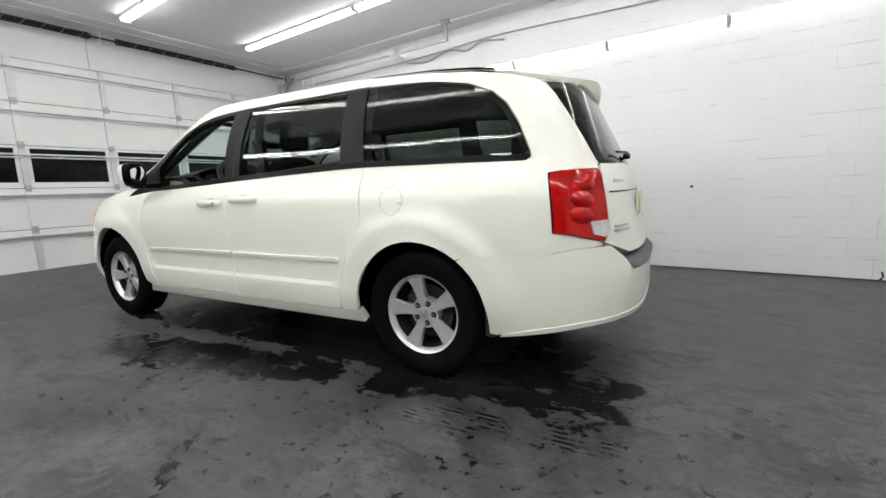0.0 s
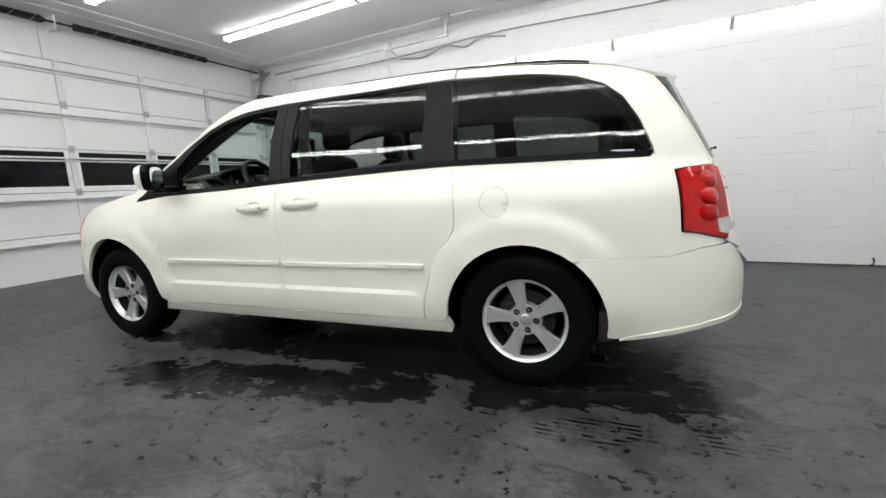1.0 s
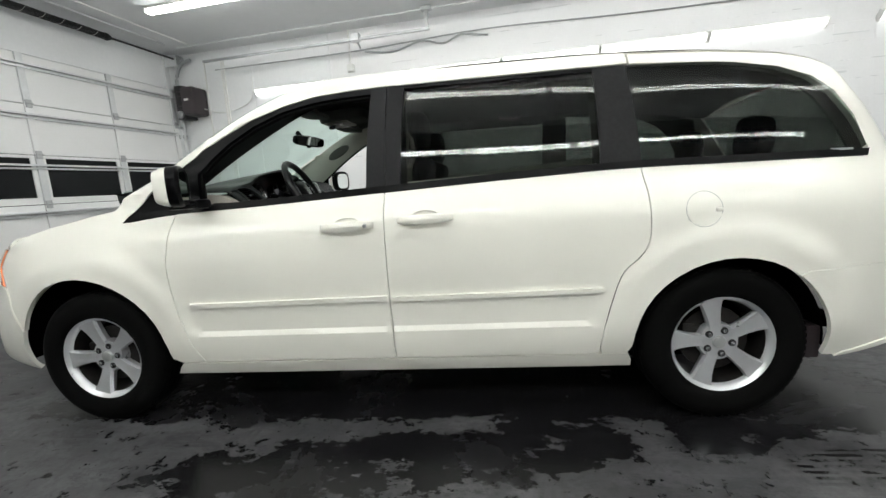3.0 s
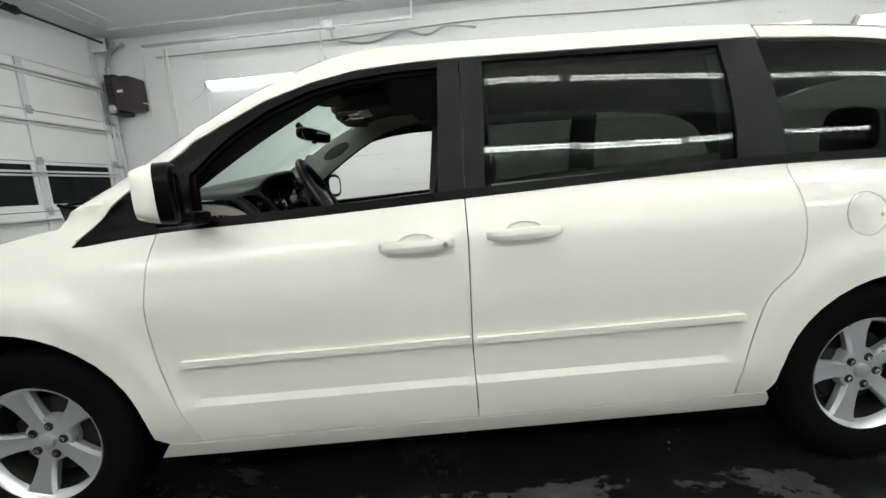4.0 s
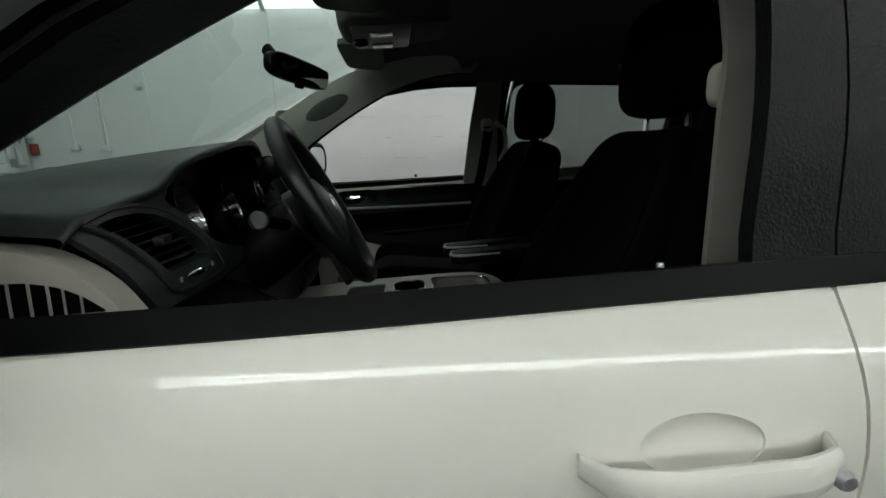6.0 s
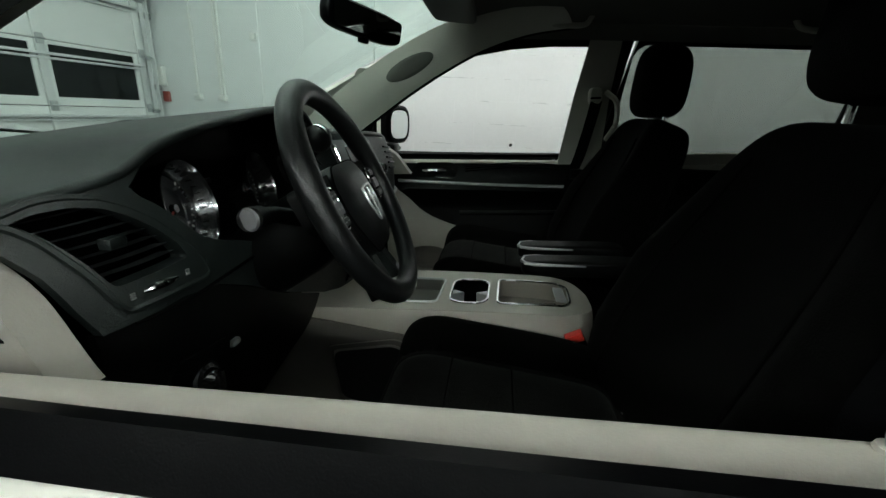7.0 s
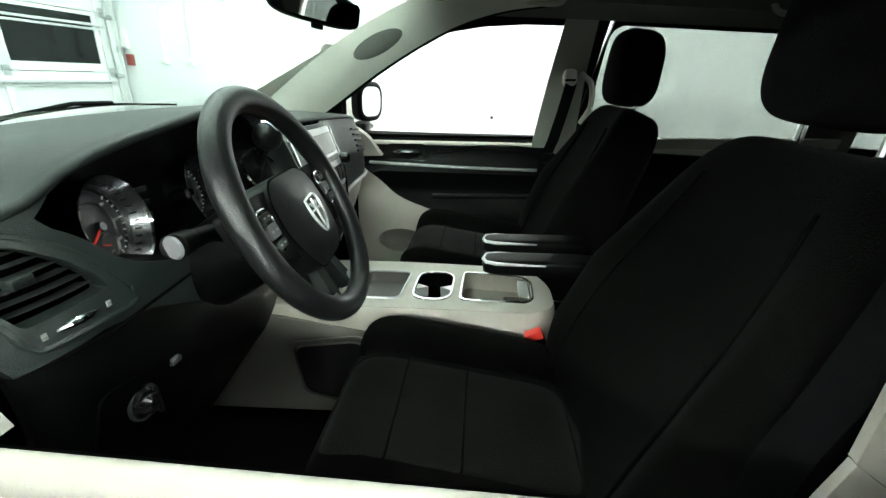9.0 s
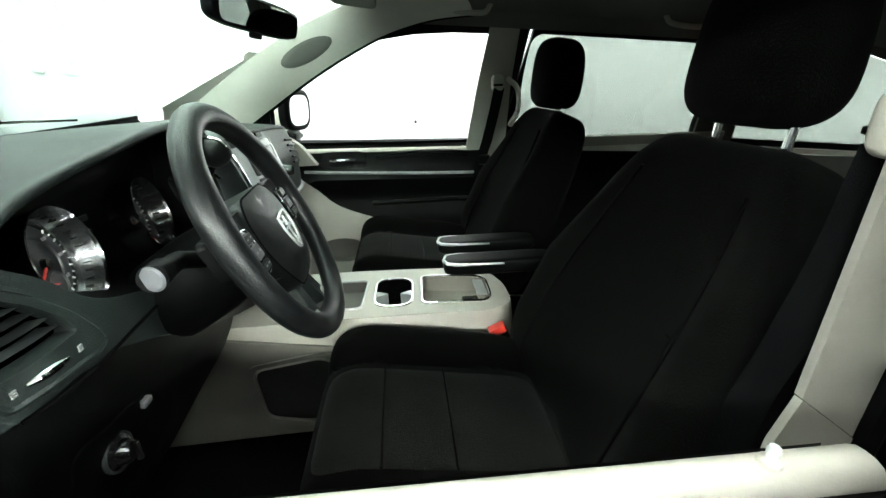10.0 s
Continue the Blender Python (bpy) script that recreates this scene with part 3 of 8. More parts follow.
box(bm, (U0 - 0.03, DV0 + 0.02, DZ0 - 0.03), (U0 + 0.01, DV1 - 0.02, DZ0 + 0.002), 0.008)
part("bottom_seal", bm, M_RUBBER, door, "black rubber seal")

# tracks, shaft, springs
track = thing("door_track", "galvanised vertical door track with brackets beside the garage door", "door track", at=ROOM)
bm = bmesh.new()
box(bm, (U0 + 0.03, DV1 + 0.005, 0.15), (U0 + 0.035, DV1 + 0.06, 2.9))
box(bm, (U0 + 0.03, DV1 + 0.055, 0.15), (U0 + 0.09, DV1 + 0.06, 2.9))
part("channel", bm, M_STRUT, track, smooth=False)
bm = bmesh.new()
tube(bm, smooth_line([(U0 + 0.07, DV1 + 0.05, 2.85), (U0 + 0.09, DV1 + 0.05, 3.0), (U0 + 0.2, DV1 + 0.04, 3.16), (U0 + 0.38, DV1 + 0.03, 3.22)], 5), 0.022, 8)
part("curve", bm, M_STEEL, track)
for z in (0.7, 1.4, 2.1, 2.7):
    bm = bmesh.new()
    box(bm, (U0 - 0.03, DV1 + 0.05, z), (U0 + 0.06, DV1 + 0.12, z + 0.06), 0.004)
    part("bracket", bm, M_STEEL, track, smooth=False)
for r in range(5):
    bm = bmesh.new()
    zr = EDGES[r + 1] - 0.03
    tube(bm, [(U0 + 0.05, DV1 - 0.03, zr), (U0 + 0.05, DV1 + 0.05, zr)], 0.02, 10)
    part("roller", bm, M_STEEL, track)
shaft = thing("torsion_shaft", "black torsion spring shaft above the garage door", "door spring", at=ROOM)
SU, SZ = U0 + 0.16, 3.235
bm = bmesh.new()
tube(bm, [(SU, DV0, SZ), (SU, 2.86, SZ)], 0.0135, 10)
part("rod", bm, M_BLACKSTEEL, shaft)
for a, b in ((-2.3, -0.32), (0.03, 1.72)):
    bm = bmesh.new()
    n = int((b - a) / 0.011)
    tube(bm, [(SU + 0.036 * math.cos(i * 0.9), a + (b - a) * i / (n * 7), SZ + 0.036 * math.sin(i * 0.9)) for i in range(n * 7)], 0.0062, 5)
    tube(bm, [(SU, a, SZ), (SU, b, SZ)], 0.032, 12)
    part("spring", bm, M_BLACKSTEEL, shaft, "black oiled coil spring")
    for k in range(int((b - a) / 0.19)):
        bm = bmesh.new()
        v0 = a + 0.12 + 0.19 * k
        tube(bm, [(SU + 0.0425 * math.cos(radians(-150 + 22 * i)), v0 + 0.012 * i, SZ + 0.0425 * math.sin(radians(-150 + 22 * i))) for i in range(9)], 0.0022, 5)
        part("paint_stripe", bm, M_WHITEMARK, shaft, "faded white paint stripe")
for v in (-0.32, 0.03, 1.72):
    bm = bmesh.new()
    lathe(bm, [(0.0, -0.03), (0.045, -0.03), (0.045, 0.0), (0.03, 0.005), (0.03, 0.03), (0.0, 0.03)], 16, Matrix.Translation((SU, v, SZ)))
    part("winding_cone", bm, M_BLACKSTEEL, shaft)
bm = bmesh.new()
box(bm, (U0 - 0.03, -0.30, DZ1), (U0 - 0.005, 0.02, CEIL))
box(bm, (U0 - 0.01, -0.2, SZ - 0.08), (SU + 0.02, -0.185, SZ + 0.08), 0.004)
part("centre_bracket", bm, M_DOORSKIN, shaft, "white painted bracket board", smooth=False)
bm = bmesh.new()
box(bm, (U0 - 0.03, 2.70, 2.83), (U0 + 0.0, 2.78, CEIL), 0.003)
box(bm, (U0, 2.72, SZ - 0.1), (SU + 0.03, 2.735, SZ + 0.06), 0.003)
part("end_bracket", bm, M_STRUT, shaft, smooth=False)
bm = bmesh.new()
lathe(bm, [(0.0, -0.04), (0.07, -0.04), (0.075, -0.02), (0.055, 0.0), (0.055, 0.03), (0.07, 0.04), (0.0, 0.04)], 20, Matrix.Translation((SU, 2.80, SZ)))
part("cable_drum", bm, M_STEEL, shaft, "grey cast cable drum")

opener = thing("door_opener", "dark grey wall-mounted garage door motor with a vented cover", "door opener", at=ROOM)
bm = bmesh.new()
box(bm, (-5.72, 2.60, 2.40), (-5.50, 2.90, 2.80), 0.03)
part("cover", bm, M_GREYBOX, opener, "dull maroon-grey plastic cover")
bm = bmesh.new()
box(bm, (-5.86, 2.66, 2.36), (-5.72, 2.90, 2.84), 0.012)
part("motor_housing", bm, M_BLACKSTEEL, opener)
bm = bmesh.new()
box(bm, (-5.66, 2.597, 2.60), (-5.585, 2.60, 2.63))
part("badge", bm, M_WHITEMARK, opener, "small pale badge")
for z in (2.44, 2.49, 2.54, 2.68, 2.74):
    bm = bmesh.new()
    box(bm, (-5.85, 2.652, z), (-5.74, 2.66, z + 0.02), 0.003)
    part("vent_rib", bm, M_GREYBOX, opener)
bm = bmesh.new()
lathe(bm, [(0.0, 0.0), (0.05, 0.0), (0.055, -0.03), (0.03, -0.05), (0.0, -0.05)], 18, Matrix.Translation((-5.79, 2.66, 2.42)))
part("gear_cap", bm, M_STEEL, opener, "grey metal end cap")

# ---------- lamps ----------
def batten(name, length, label, group, light, twin=False):
    """A fluorescent batten along local x: steel tray, end caps and the glowing diffuser, hanging down."""
    e = thing(name, label, "ceiling lamp", group)
    bm = bmesh.new()
    box(bm, (0.004, -0.055, -0.03), (length - 0.004, 0.055, 0.0), 0.006)
    part("tray", bm, M_WHITEPL, e, smooth=False)
    if twin:
        for y in (-0.034, 0.034):
            bm = bmesh.new()
            tube(bm, [(0.02, y, -0.052), (length - 0.02, y, -0.052)], 0.0135, 10)
            part("tube", bm, light, e, "glowing white fluorescent tube")
    else:
        bm = bmesh.new()
        prof = [(-0.044, -0.03), (-0.047, -0.048), (-0.036, -0.066), (0.0, -0.072), (0.036, -0.066), (0.047, -0.048), (0.044, -0.03)]
        a = [bm.verts.new((0.02, y, z)) for y, z in prof]
        b = [bm.verts.new((length - 0.02, y, z)) for y, z in prof]
        for i in range(6):
            bm.faces.new((a[i], a[i + 1], b[i + 1], b[i]))
        bm.faces.new(a)
        bm.faces.new(b[::-1])
        bm.faces.new((a[0], b[0], b[6], a[6]))
        part("diffuser", bm, light, e, "glowing white diffuser", smooth=False)
    for x in (0.004, length - 0.02):
        bm = bmesh.new()
        box(bm, (x, -0.060, -0.075), (x + 0.016, 0.060, -0.002), 0.004)
        part("end_cap", bm, M_WHITEPL, e, smooth=False)
    return e


lamp8 = batten("ceiling_lamp", 2.36, "white fluorescent batten, lit, fixed to the ceiling", "ceiling lamps", TUBE)
first = True
for v, starts in ((1.44, (-4.92, -2.53, -0.14, 2.25)), (-0.16, (-5.05, -2.66, -0.27, 2.12))):
    for u in starts:
        m = ROOM @ Matrix.Translation((u, v, CEIL))
        if first:
            lamp8.matrix_world = m
            first = False
        else:
            copy_thing(lamp8, m)
lamp8t = batten("ceiling_lamp", 2.36, "white twin-tube fluorescent batten, lit, fixed to the ceiling", "ceiling lamps", TUBE_C, True)
for k, u in enumerate((-4.95, -2.56, -0.17, 2.22)):
    m = ROOM @ Matrix.Translation((u, -2.05, CEIL))
    if k == 0:
        lamp8t.matrix_world = m
    else:
        copy_thing(lamp8t, m)
lamp4 = batten("wall_lamp", 1.20, "white fluorescent strip, lit, along the top of the wall", "wall lamps", TUBE_W)
lamp4s = batten("wall_lamp", 1.20, "bright white fluorescent strip, lit, facing the van's side", "wall lamps facing the van", TUBE_S, True)
TURN_N = Matrix.Rotation(radians(-50), 4, "X")
TURN_S = Matrix.Rotation(radians(50), 4, "X")
first = True
for k in range(6):
    m = ROOM @ Matrix.Translation((-4.66 + 1.207 * k, V1 - 0.015, 2.68)) @ TURN_N
    if first:
        lamp4.matrix_world = m
        first = False
    else:
        copy_thing(lamp4, m)
copy_thing(lamp4, ROOM @ Matrix.Translation((3.05, V1 - 0.015, 2.68)) @ TURN_N)
for k in range(7):
    m = ROOM @ Matrix.Translation((-4.5 + 1.207 * k, V0 + 0.015, 2.46)) @ TURN_S
    if k == 0:
        lamp4s.matrix_world = m
    else:
        copy_thing(lamp4s, m)

# ---------- pipes and boxes on the wall ----------
def pipe(name, label, pts, r, material, seg=8, smooth=6):
    bm = bmesh.new()
    tube(bm, smooth_line(pts, smooth) if smooth else pts, r, seg)
    ob = new(name, finish(bm, name, material))
    ob.matrix_world = ROOM
    return tagged(ob, label, "conduit")


pipe("conduit", "grey metal conduit along the ceiling edge", [(-5.6, 2.55, CEIL - 0.03), (5.4, 2.55, CEIL - 0.03)], 0.011, M_STRUT, smooth=0)
pipe("conduit", "thin dark cable under the ceiling above the lamps", [(-5.3, V1 - 0.02, 3.06), (-3.0, V1 - 0.02, 3.05), (-1.2, V1 - 0.02, 3.10), (1.0, V1 - 0.02, 3.03), (5.4, V1 - 0.02, 3.00)], 0.009, M_STEEL)
pipe("cable", "loose grey cable drooping along the wall", [(-2.9, V1 - 0.03, 3.02), (-2.5, V1 - 0.03, 2.97), (-2.1, V1 - 0.03, 3.06), (-1.8, V1 - 0.03, 2.99), (-1.55, V1 - 0.03, 3.07), (-1.2, V1 - 0.03, 3.02)], 0.012, M_STEEL)
rail = thing("hanging_rail", "galvanised rail hung from the ceiling on a steel drop bracket", "rail", at=ROOM)
bm = bmesh.new()
box(bm, (-5.2, 2.53, 3.06), (-1.9, 2.57, 3.09), 0.004)
part("bar", bm, M_STEEL, rail, smooth=False)
bm = bmesh.new()
box(bm, (-1.95, 2.53, 3.08), (-1.91, 2.57, CEIL), 0.004)
box(bm, (-1.99, 2.51, CEIL - 0.05), (-1.86, 2.59, CEIL - 0.004), 0.004)
part("drop_bracket", bm, M_STEEL, rail, smooth=False)
bm = bmesh.new()
box(bm, (-2.95, 2.50, 3.05), (-2.83, 2.60, 3.15), 0.012)
part("clamp", bm, M_STRUT, rail, smooth=False)
bm = bmesh.new()
tube(bm, [(-2.9, 2.6, 3.1), (-2.97, V1 - 0.02, 3.08)], 0.012, 8)
part("stay", bm, M_STRUT, rail)
pipe("conduit", "white painted conduit running down to the wall lamps", [(-3.13, V1 - 0.025, 2.85), (-3.13, V1 - 0.025, CEIL)], 0.013, M_WHITEPL, smooth=0)
for u, a, b in ((-5.19, 1.37, 3.2), (-5.15, 1.37, 3.2), (-5.48, 1.37, 3.2)):
    pipe("conduit", "white painted conduit running down the wall", [(u, V1 - 0.025, a), (u, V1 - 0.025, b)], 0.012, M_WHITEPL, smooth=0)
pipe("cable", "white cable from the motor to the wall", [(-5.5, 2.8, 2.5), (-5.3, V1 - 0.02, 2.44), (-5.0, V1 - 0.02, 2.47), (-4.75, V1 - 0.02, 2.60), (-4.7, V1 - 0.02, 2.9)], 0.006, M_WHITEPL)
pipe("conduit", "thin grey pipe beside the ceiling lamp row", [(U0 + 0.35, 2.4, CEIL - 0.02), (U0 + 0.35, -4.0, CEIL - 0.02)], 0.011, M_STRUT, smooth=0)
pipe("conduit", "thin white pipe along the ceiling by the door", [(U0 + 0.6, 2.6, CEIL - 0.015), (U0 + 0.6, -4.0, CEIL - 0.015)], 0.009, M_WHITEPL, smooth=0)


def wall_box(label, u, z, w, h, d=0.05, material=M_WHITEPL):
    e = thing("junction_box", label, "junction box", "boxes on the wall", ROOM @ Matrix.Translation((u, V1 - 0.006, z)))
    bm = bmesh.new()
    box(bm, (-w / 2, -d, -h / 2), (w / 2, 0, h / 2), 0.006)
    part("box_body", bm, material, e)
    bm = bmesh.new()
    box(bm, (-w / 2 + 0.008, -d - 0.006, -h / 2 + 0.008), (w / 2 - 0.008, -d, h / 2 - 0.008), 0.003)
    part("cover_plate", bm, material, e)


for u, z, w, h in ((-5.48, 1.355, 0.08, 0.06), (-5.17, 1.345, 0.09, 0.06), (-4.74, 1.95, 0.06, 0.07), (-3.13, 2.83, 0.10, 0.10), (-5.94, 1.55, 0.1, 0.2)):
    wall_box("small white electrical box fixed to the wall", u, z, w, h)
wall_box("small red electrical box beside the door track", -5.9, 1.34, 0.07, 0.11, 0.04, M_DULLRED)

for u, z, lab in ((1.11, 0.95, "small round drain hole with a dark centre in the wall"), (-2.05, 1.035, "small round hole with a worn rim in the wall"), (-0.155, 0.99, "small dark hole with a chipped rim in the wall")):
    e = thing("wall_hole", lab, "hole", "", ROOM @ Matrix.Translation((u, V1, z)))
    bm = bmesh.new()
    lathe(bm, [(0.016, -0.004), (0.03, -0.006), (0.038, -0.003), (0.04, 0.0)], 20)
    part("rim", bm, M_MORTAR, e, "chipped pale rim")
    bm = bmesh.new()
    lathe(bm, [(0.0, -0.0045), (0.008, -0.005), (0.016, -0.004)], 16)
    part("core", bm, M_BLACKSTEEL, e, "black centre")

# marks where something was once bolted to the wall
for k, (u, z, w, h) in enumerate(((2.74, 2.16, 0.17, 0.035), (2.74, 2.11, 0.15, 0.02), (2.73, 1.76, 0.16, 0.012), (2.71, 1.37, 0.12, 0.014), (2.64, 0.23, 0.12, 0.012), (2.83, 2.52, 0.35, 0.012))):
    bm = bmesh.new()
    box(bm, (u - w / 2, V1 - 0.007, z - h / 2), (u + w / 2, V1 - 0.001, z + h / 2), 0.002)
    ob = new("wall_scar", finish(bm, "wall_scar", M_STRUT if k % 2 else M_MORTAR, False))
    ob.matrix_world = ROOM
    tagged(ob, "grey scar of an old fixing on the block wall", "wall mark", "old fixings")
pipe("crack", "dark crack where the wall meets the floor", [(2.70, V1 - 0.005, 0.0), (2.73, V1 - 0.005, 0.04), (2.72, V1 - 0.005, 0.09)], 0.008, M_BLACKSTEEL)
# no cable here: a thin black bar drawn as a line along the wall foot
pipe("cable", "thin dark line where the block wall meets the floor", [(-3.4, V1 - 0.004, 0.006), (5.5, V1 - 0.004, 0.006)], 0.006, M_BLACKSTEEL, smooth=0)


def build_blocks():
    """Painted blocks in running bond; those beside and behind the van are single parts."""
    W, H, G = 0.406, 0.203, 0.0006
    shared = {}

    def block_mesh(w, h):
        key = (round(w, 3), round(h, 3))
        if key not in shared:
            bm = bmesh.new()
            box(bm, (0, -0.0007, 0), (w, 0.006, h))
            for v in bm.verts:
                if v.co.y < 0:
                    v.co.x = min(max(v.co.x, 0.0004), w - 0.0004)
                    v.co.z = min(max(v.co.z, 0.0004), h - 0.0004)
            shared[key] = finish(bm, "block", M_WALL, False)
        return shared[key]

    rest = bmesh.new()
    n = 0
    for r in range(17):
        z0 = r * H
        h = min(H, CEIL - z0) - G
        if h < 0.02:
            continue
        u = -3.43 - (0.203 if r % 2 else 0.0)
        while u < U1:
            a, b = max(u, -3.43), min(u + W, U1)
            w = b - a - (G if r < 13 else 0.0)
            if w > 0.03:
                if -2.6 < a < 3.4 and r < 13 and n < 290:
                    ob = new("block", block_mesh(w, h))
                    ob.parent = wall_n
                    ob.location = (a, V1 + random.uniform(-0.0006, 0.0006), z0 + 0.002)
                    n += 1
                else:
                    d = random.uniform(-0.0006, 0.0006)
                    box(rest, (a, V1 - 0.0007 + d, z0 + 0.002), (a + w, V1 + 0.003, z0 + 0.002 + h))
            u += W
    ob = new("blockwork", finish(rest, "blockwork", M_WALL, False))
    ob.parent = wall_n
    ob["kind"] = "stuff"

# ---------- the van: body surface ----------
van = thing("minivan", "white minivan parked on the concrete floor, front windows lowered", "minivan")

base_w = curve([(0.20, 0.89), (0.26, 0.918), (0.30, 0.936), (0.36, 0.950), (0.43, 0.958), (0.50, 0.960), (0.56, 0.962), (0.64, 0.968), (0.80, 0.983),
                (0.95, 0.987), (1.00, 0.981), (1.05, 0.965), (1.08, 0.949), (1.11, 0.930), (1.13, 0.918), (1.15, 0.911), (1.30, 0.890), (1.45, 0.850), (1.60, 0.788), (1.65, 0.766), (1.69, 0.735)])
tail_x = curve([(0.22, 1.00), (0.27, 1.05), (0.33, 1.055), (0.45, 1.080), (0.58, 1.078), (0.66, 1.060), (0.75, 1.036), (0.95, 0.992), (1.10, 0.950), (1.15, 0.926), (1.30, 0.856), (1.50, 0.758), (1.62, 0.705), (1.70, 0.67)])
nose_x = curve([(0.22, -3.84), (0.28, -3.97), (0.33, -4.07), (0.54, -4.06), (0.78, -3.95), (0.93, -3.89), (1.02, -3.80), (1.10, -3.68), (1.30, -3.55)])
rail_z = curve([(-3.05, 1.155), (-2.92, 1.20), (-2.72, 1.302), (-2.50, 1.422), (-2.30, 1.524), (-2.10, 1.606), (-1.924, 1.660), (-1.75, 1.686), (-1.50, 1.69), (-0.70, 1.688),
                (-0.15, 1.668), (0.17, 1.640), (0.40, 1.605), (0.545, 1.570), (0.80, 1.535)])
XS_R, XS_F, N_R, N_F = 0.0, -2.4, 3.5, 4.0


def arc_table(x0, x1, w, n):
    """Length along the rounded corner against the angle."""
    tab, s, last = [(0.0, 0.0)], 0.0, (0.0, w)
    for k in range(1, 401):
        a = k / 400 * math.pi / 2
        p = (abs(x1 - x0) * math.sin(a) ** (2 / n), w * math.cos(a) ** (2 / n) if k < 400 else 0.0)
        s += math.hypot(p[0] - last[0], p[1] - last[1])
        tab.append((s, a))
        last = p
    return tab


TAB_R, TAB_F = arc_table(XS_R, 1.05, 0.98, N_R), arc_table(XS_F, -3.93, 0.98, N_F)


def interp(tab, v, i, j):
    lo, hi = 0, len(tab) - 1
    if v <= tab[0][i]:
        return tab[0][j]
    if v >= tab[-1][i]:
        return tab[-1][j]
    while hi - lo > 1:
        k = (lo + hi) // 2
        if tab[k][i] <= v:
            lo = k
        else:
            hi = k
    f = (v - tab[lo][i]) / (tab[hi][i] - tab[lo][i])
    return tab[lo][j] + f * (tab[hi][j] - tab[lo][j])


def bump_step(v, a, b):
    k = min(1.0, max(0.0, (v - a) / (b - a)))
    return k * k * (3 - 2 * k)


def crease(x, z):
    """The sharp step low on the doors, fading out before the wheel arches."""
    h = np.interp(z, (0.24, 0.34, 0.474, 0.498), (0.0, 0.007, 0.0115, 0.0))
    return float(h) * bump_step(x, -2.56, -2.46) * (1 - bump_step(x, -0.60, -0.50))


def width_at(x, z):
    """Half width of the straight section; the glasshouse is squeezed under the roof line."""
    if z > 1.15:
        z = 1.15 + (z - 1.15) * 0.54 / max(0.08, rail_z(x) - 1.15)
    k = np.interp(z, (0.85, 1.06, 1.16, 1.35), (0.0, 1.0, 1.0, 0.4))
    return base_w(z) + crease(x, z) - 0.040 * float(k) * max(0.0, -1.45 - x)


def flare(x, z):
    """A raised band round the wheel arches, falling back to the door skin in a soft step."""
    f = 0.0
    for cx, r, h in ((0.0, 0.405, 0.026), (-3.08, 0.437, 0.020)):
        d = math.hypot(x - cx, z - 0.36) - r
        if d < 0.19 and z > 0.20:
            f = max(f, (h * (1 - bump_step(d, 0.085, 0.19)) + 0.004 * (1 - bump_step(d, 0.0, 0.03))) * bump_step(z, 0.26, 0.50))
    return f


def body(s, z, off=0.0):
    """The driver's side skin: s runs along the side and round the corners, z is height, off lifts off the skin."""
    if XS_F <= s <= XS_R:
        return Vector((s, -(width_at(s, z) + flare(s, z) + off), z))
    if s > XS_R:
        a = interp(TAB_R, s - XS_R, 0, 1)
        xr = tail_x(z)
        x = XS_R + (xr - XS_R + off) * math.sin(a) ** (2 / N_R)
        w = (width_at(min(x, 0.8), z) + flare(x, z) + off) * (math.cos(a) ** (2 / N_R) if a < 1.5707 else 0.0)
        return Vector((x, -w, z))
    a = interp(TAB_F, XS_F - s, 0, 1)
    xf = nose_x(z)
    x = XS_F - (XS_F - xf + off) * math.sin(a) ** (2 / N_F)
    w = (width_at(max(x, -3.0), z) + flare(x, z) + off) * (math.cos(a) ** (2 / N_F) if a < 1.5707 else 0.0)
    return Vector((x, -w, z))


def along(x, z):
    """The running coordinate s of the skin point with this x."""
    if x > XS_R:
        a = math.asin(min(1.0, max(0.0, (x - XS_R) / (tail_x(z) - XS_R))) ** (N_R / 2))
        return XS_R + interp(TAB_R, a, 1, 0)
    if x < XS_F:
        a = math.asin(min(1.0, max(0.0, (XS_F - x) / (XS_F - nose_x(z)))) ** (N_F / 2))
        return XS_F - interp(TAB_F, a, 1, 0)
    return x


S_END_R, S_END_F = XS_R + TAB_R[-1][0], XS_F - TAB_F[-1][0]


def sz(pts):
    return [(along(x, z), z) for x, z in pts]


def normal_in(s, z):
    d = 0.004
    a = body(s + d, z) - body(s - d, z)
    b = body(s, z + d) - body(s, z - d)
    n = a.cross(b).normalized()
    p = body(s, z)
    return n if n.dot(Vector((-1.4, 0, 1.0)) - p) > 0 else -n


def skin(name, poly, material, label="", off=0.0, thick=0.02, step=0.045, holes=(), parent=None, both=True, levels=(), angle=40):
    """A body panel on the driver's side and its twin on the other side."""
    made = []
    for side in (1, -1) if both else (1,):
        bm = bmesh.new()
        sheet(bm, poly, lambda s, z: body(s, z, off), step, holes, thick, normal_in, levels)
        if side < 0:
            for v in bm.verts:
                v.co.y = -v.co.y
        made.append(part(name, bm, material, parent if parent is not None else van, label, angle=angle))
    return made


belt_z = curve([(-2.85, 1.055), (-2.55, 1.085), (-2.11, 1.099), (-1.50, 1.125), (-0.85, 1.150), (-0.35, 1.162), (0.03, 1.157), (0.60, 1.150)])
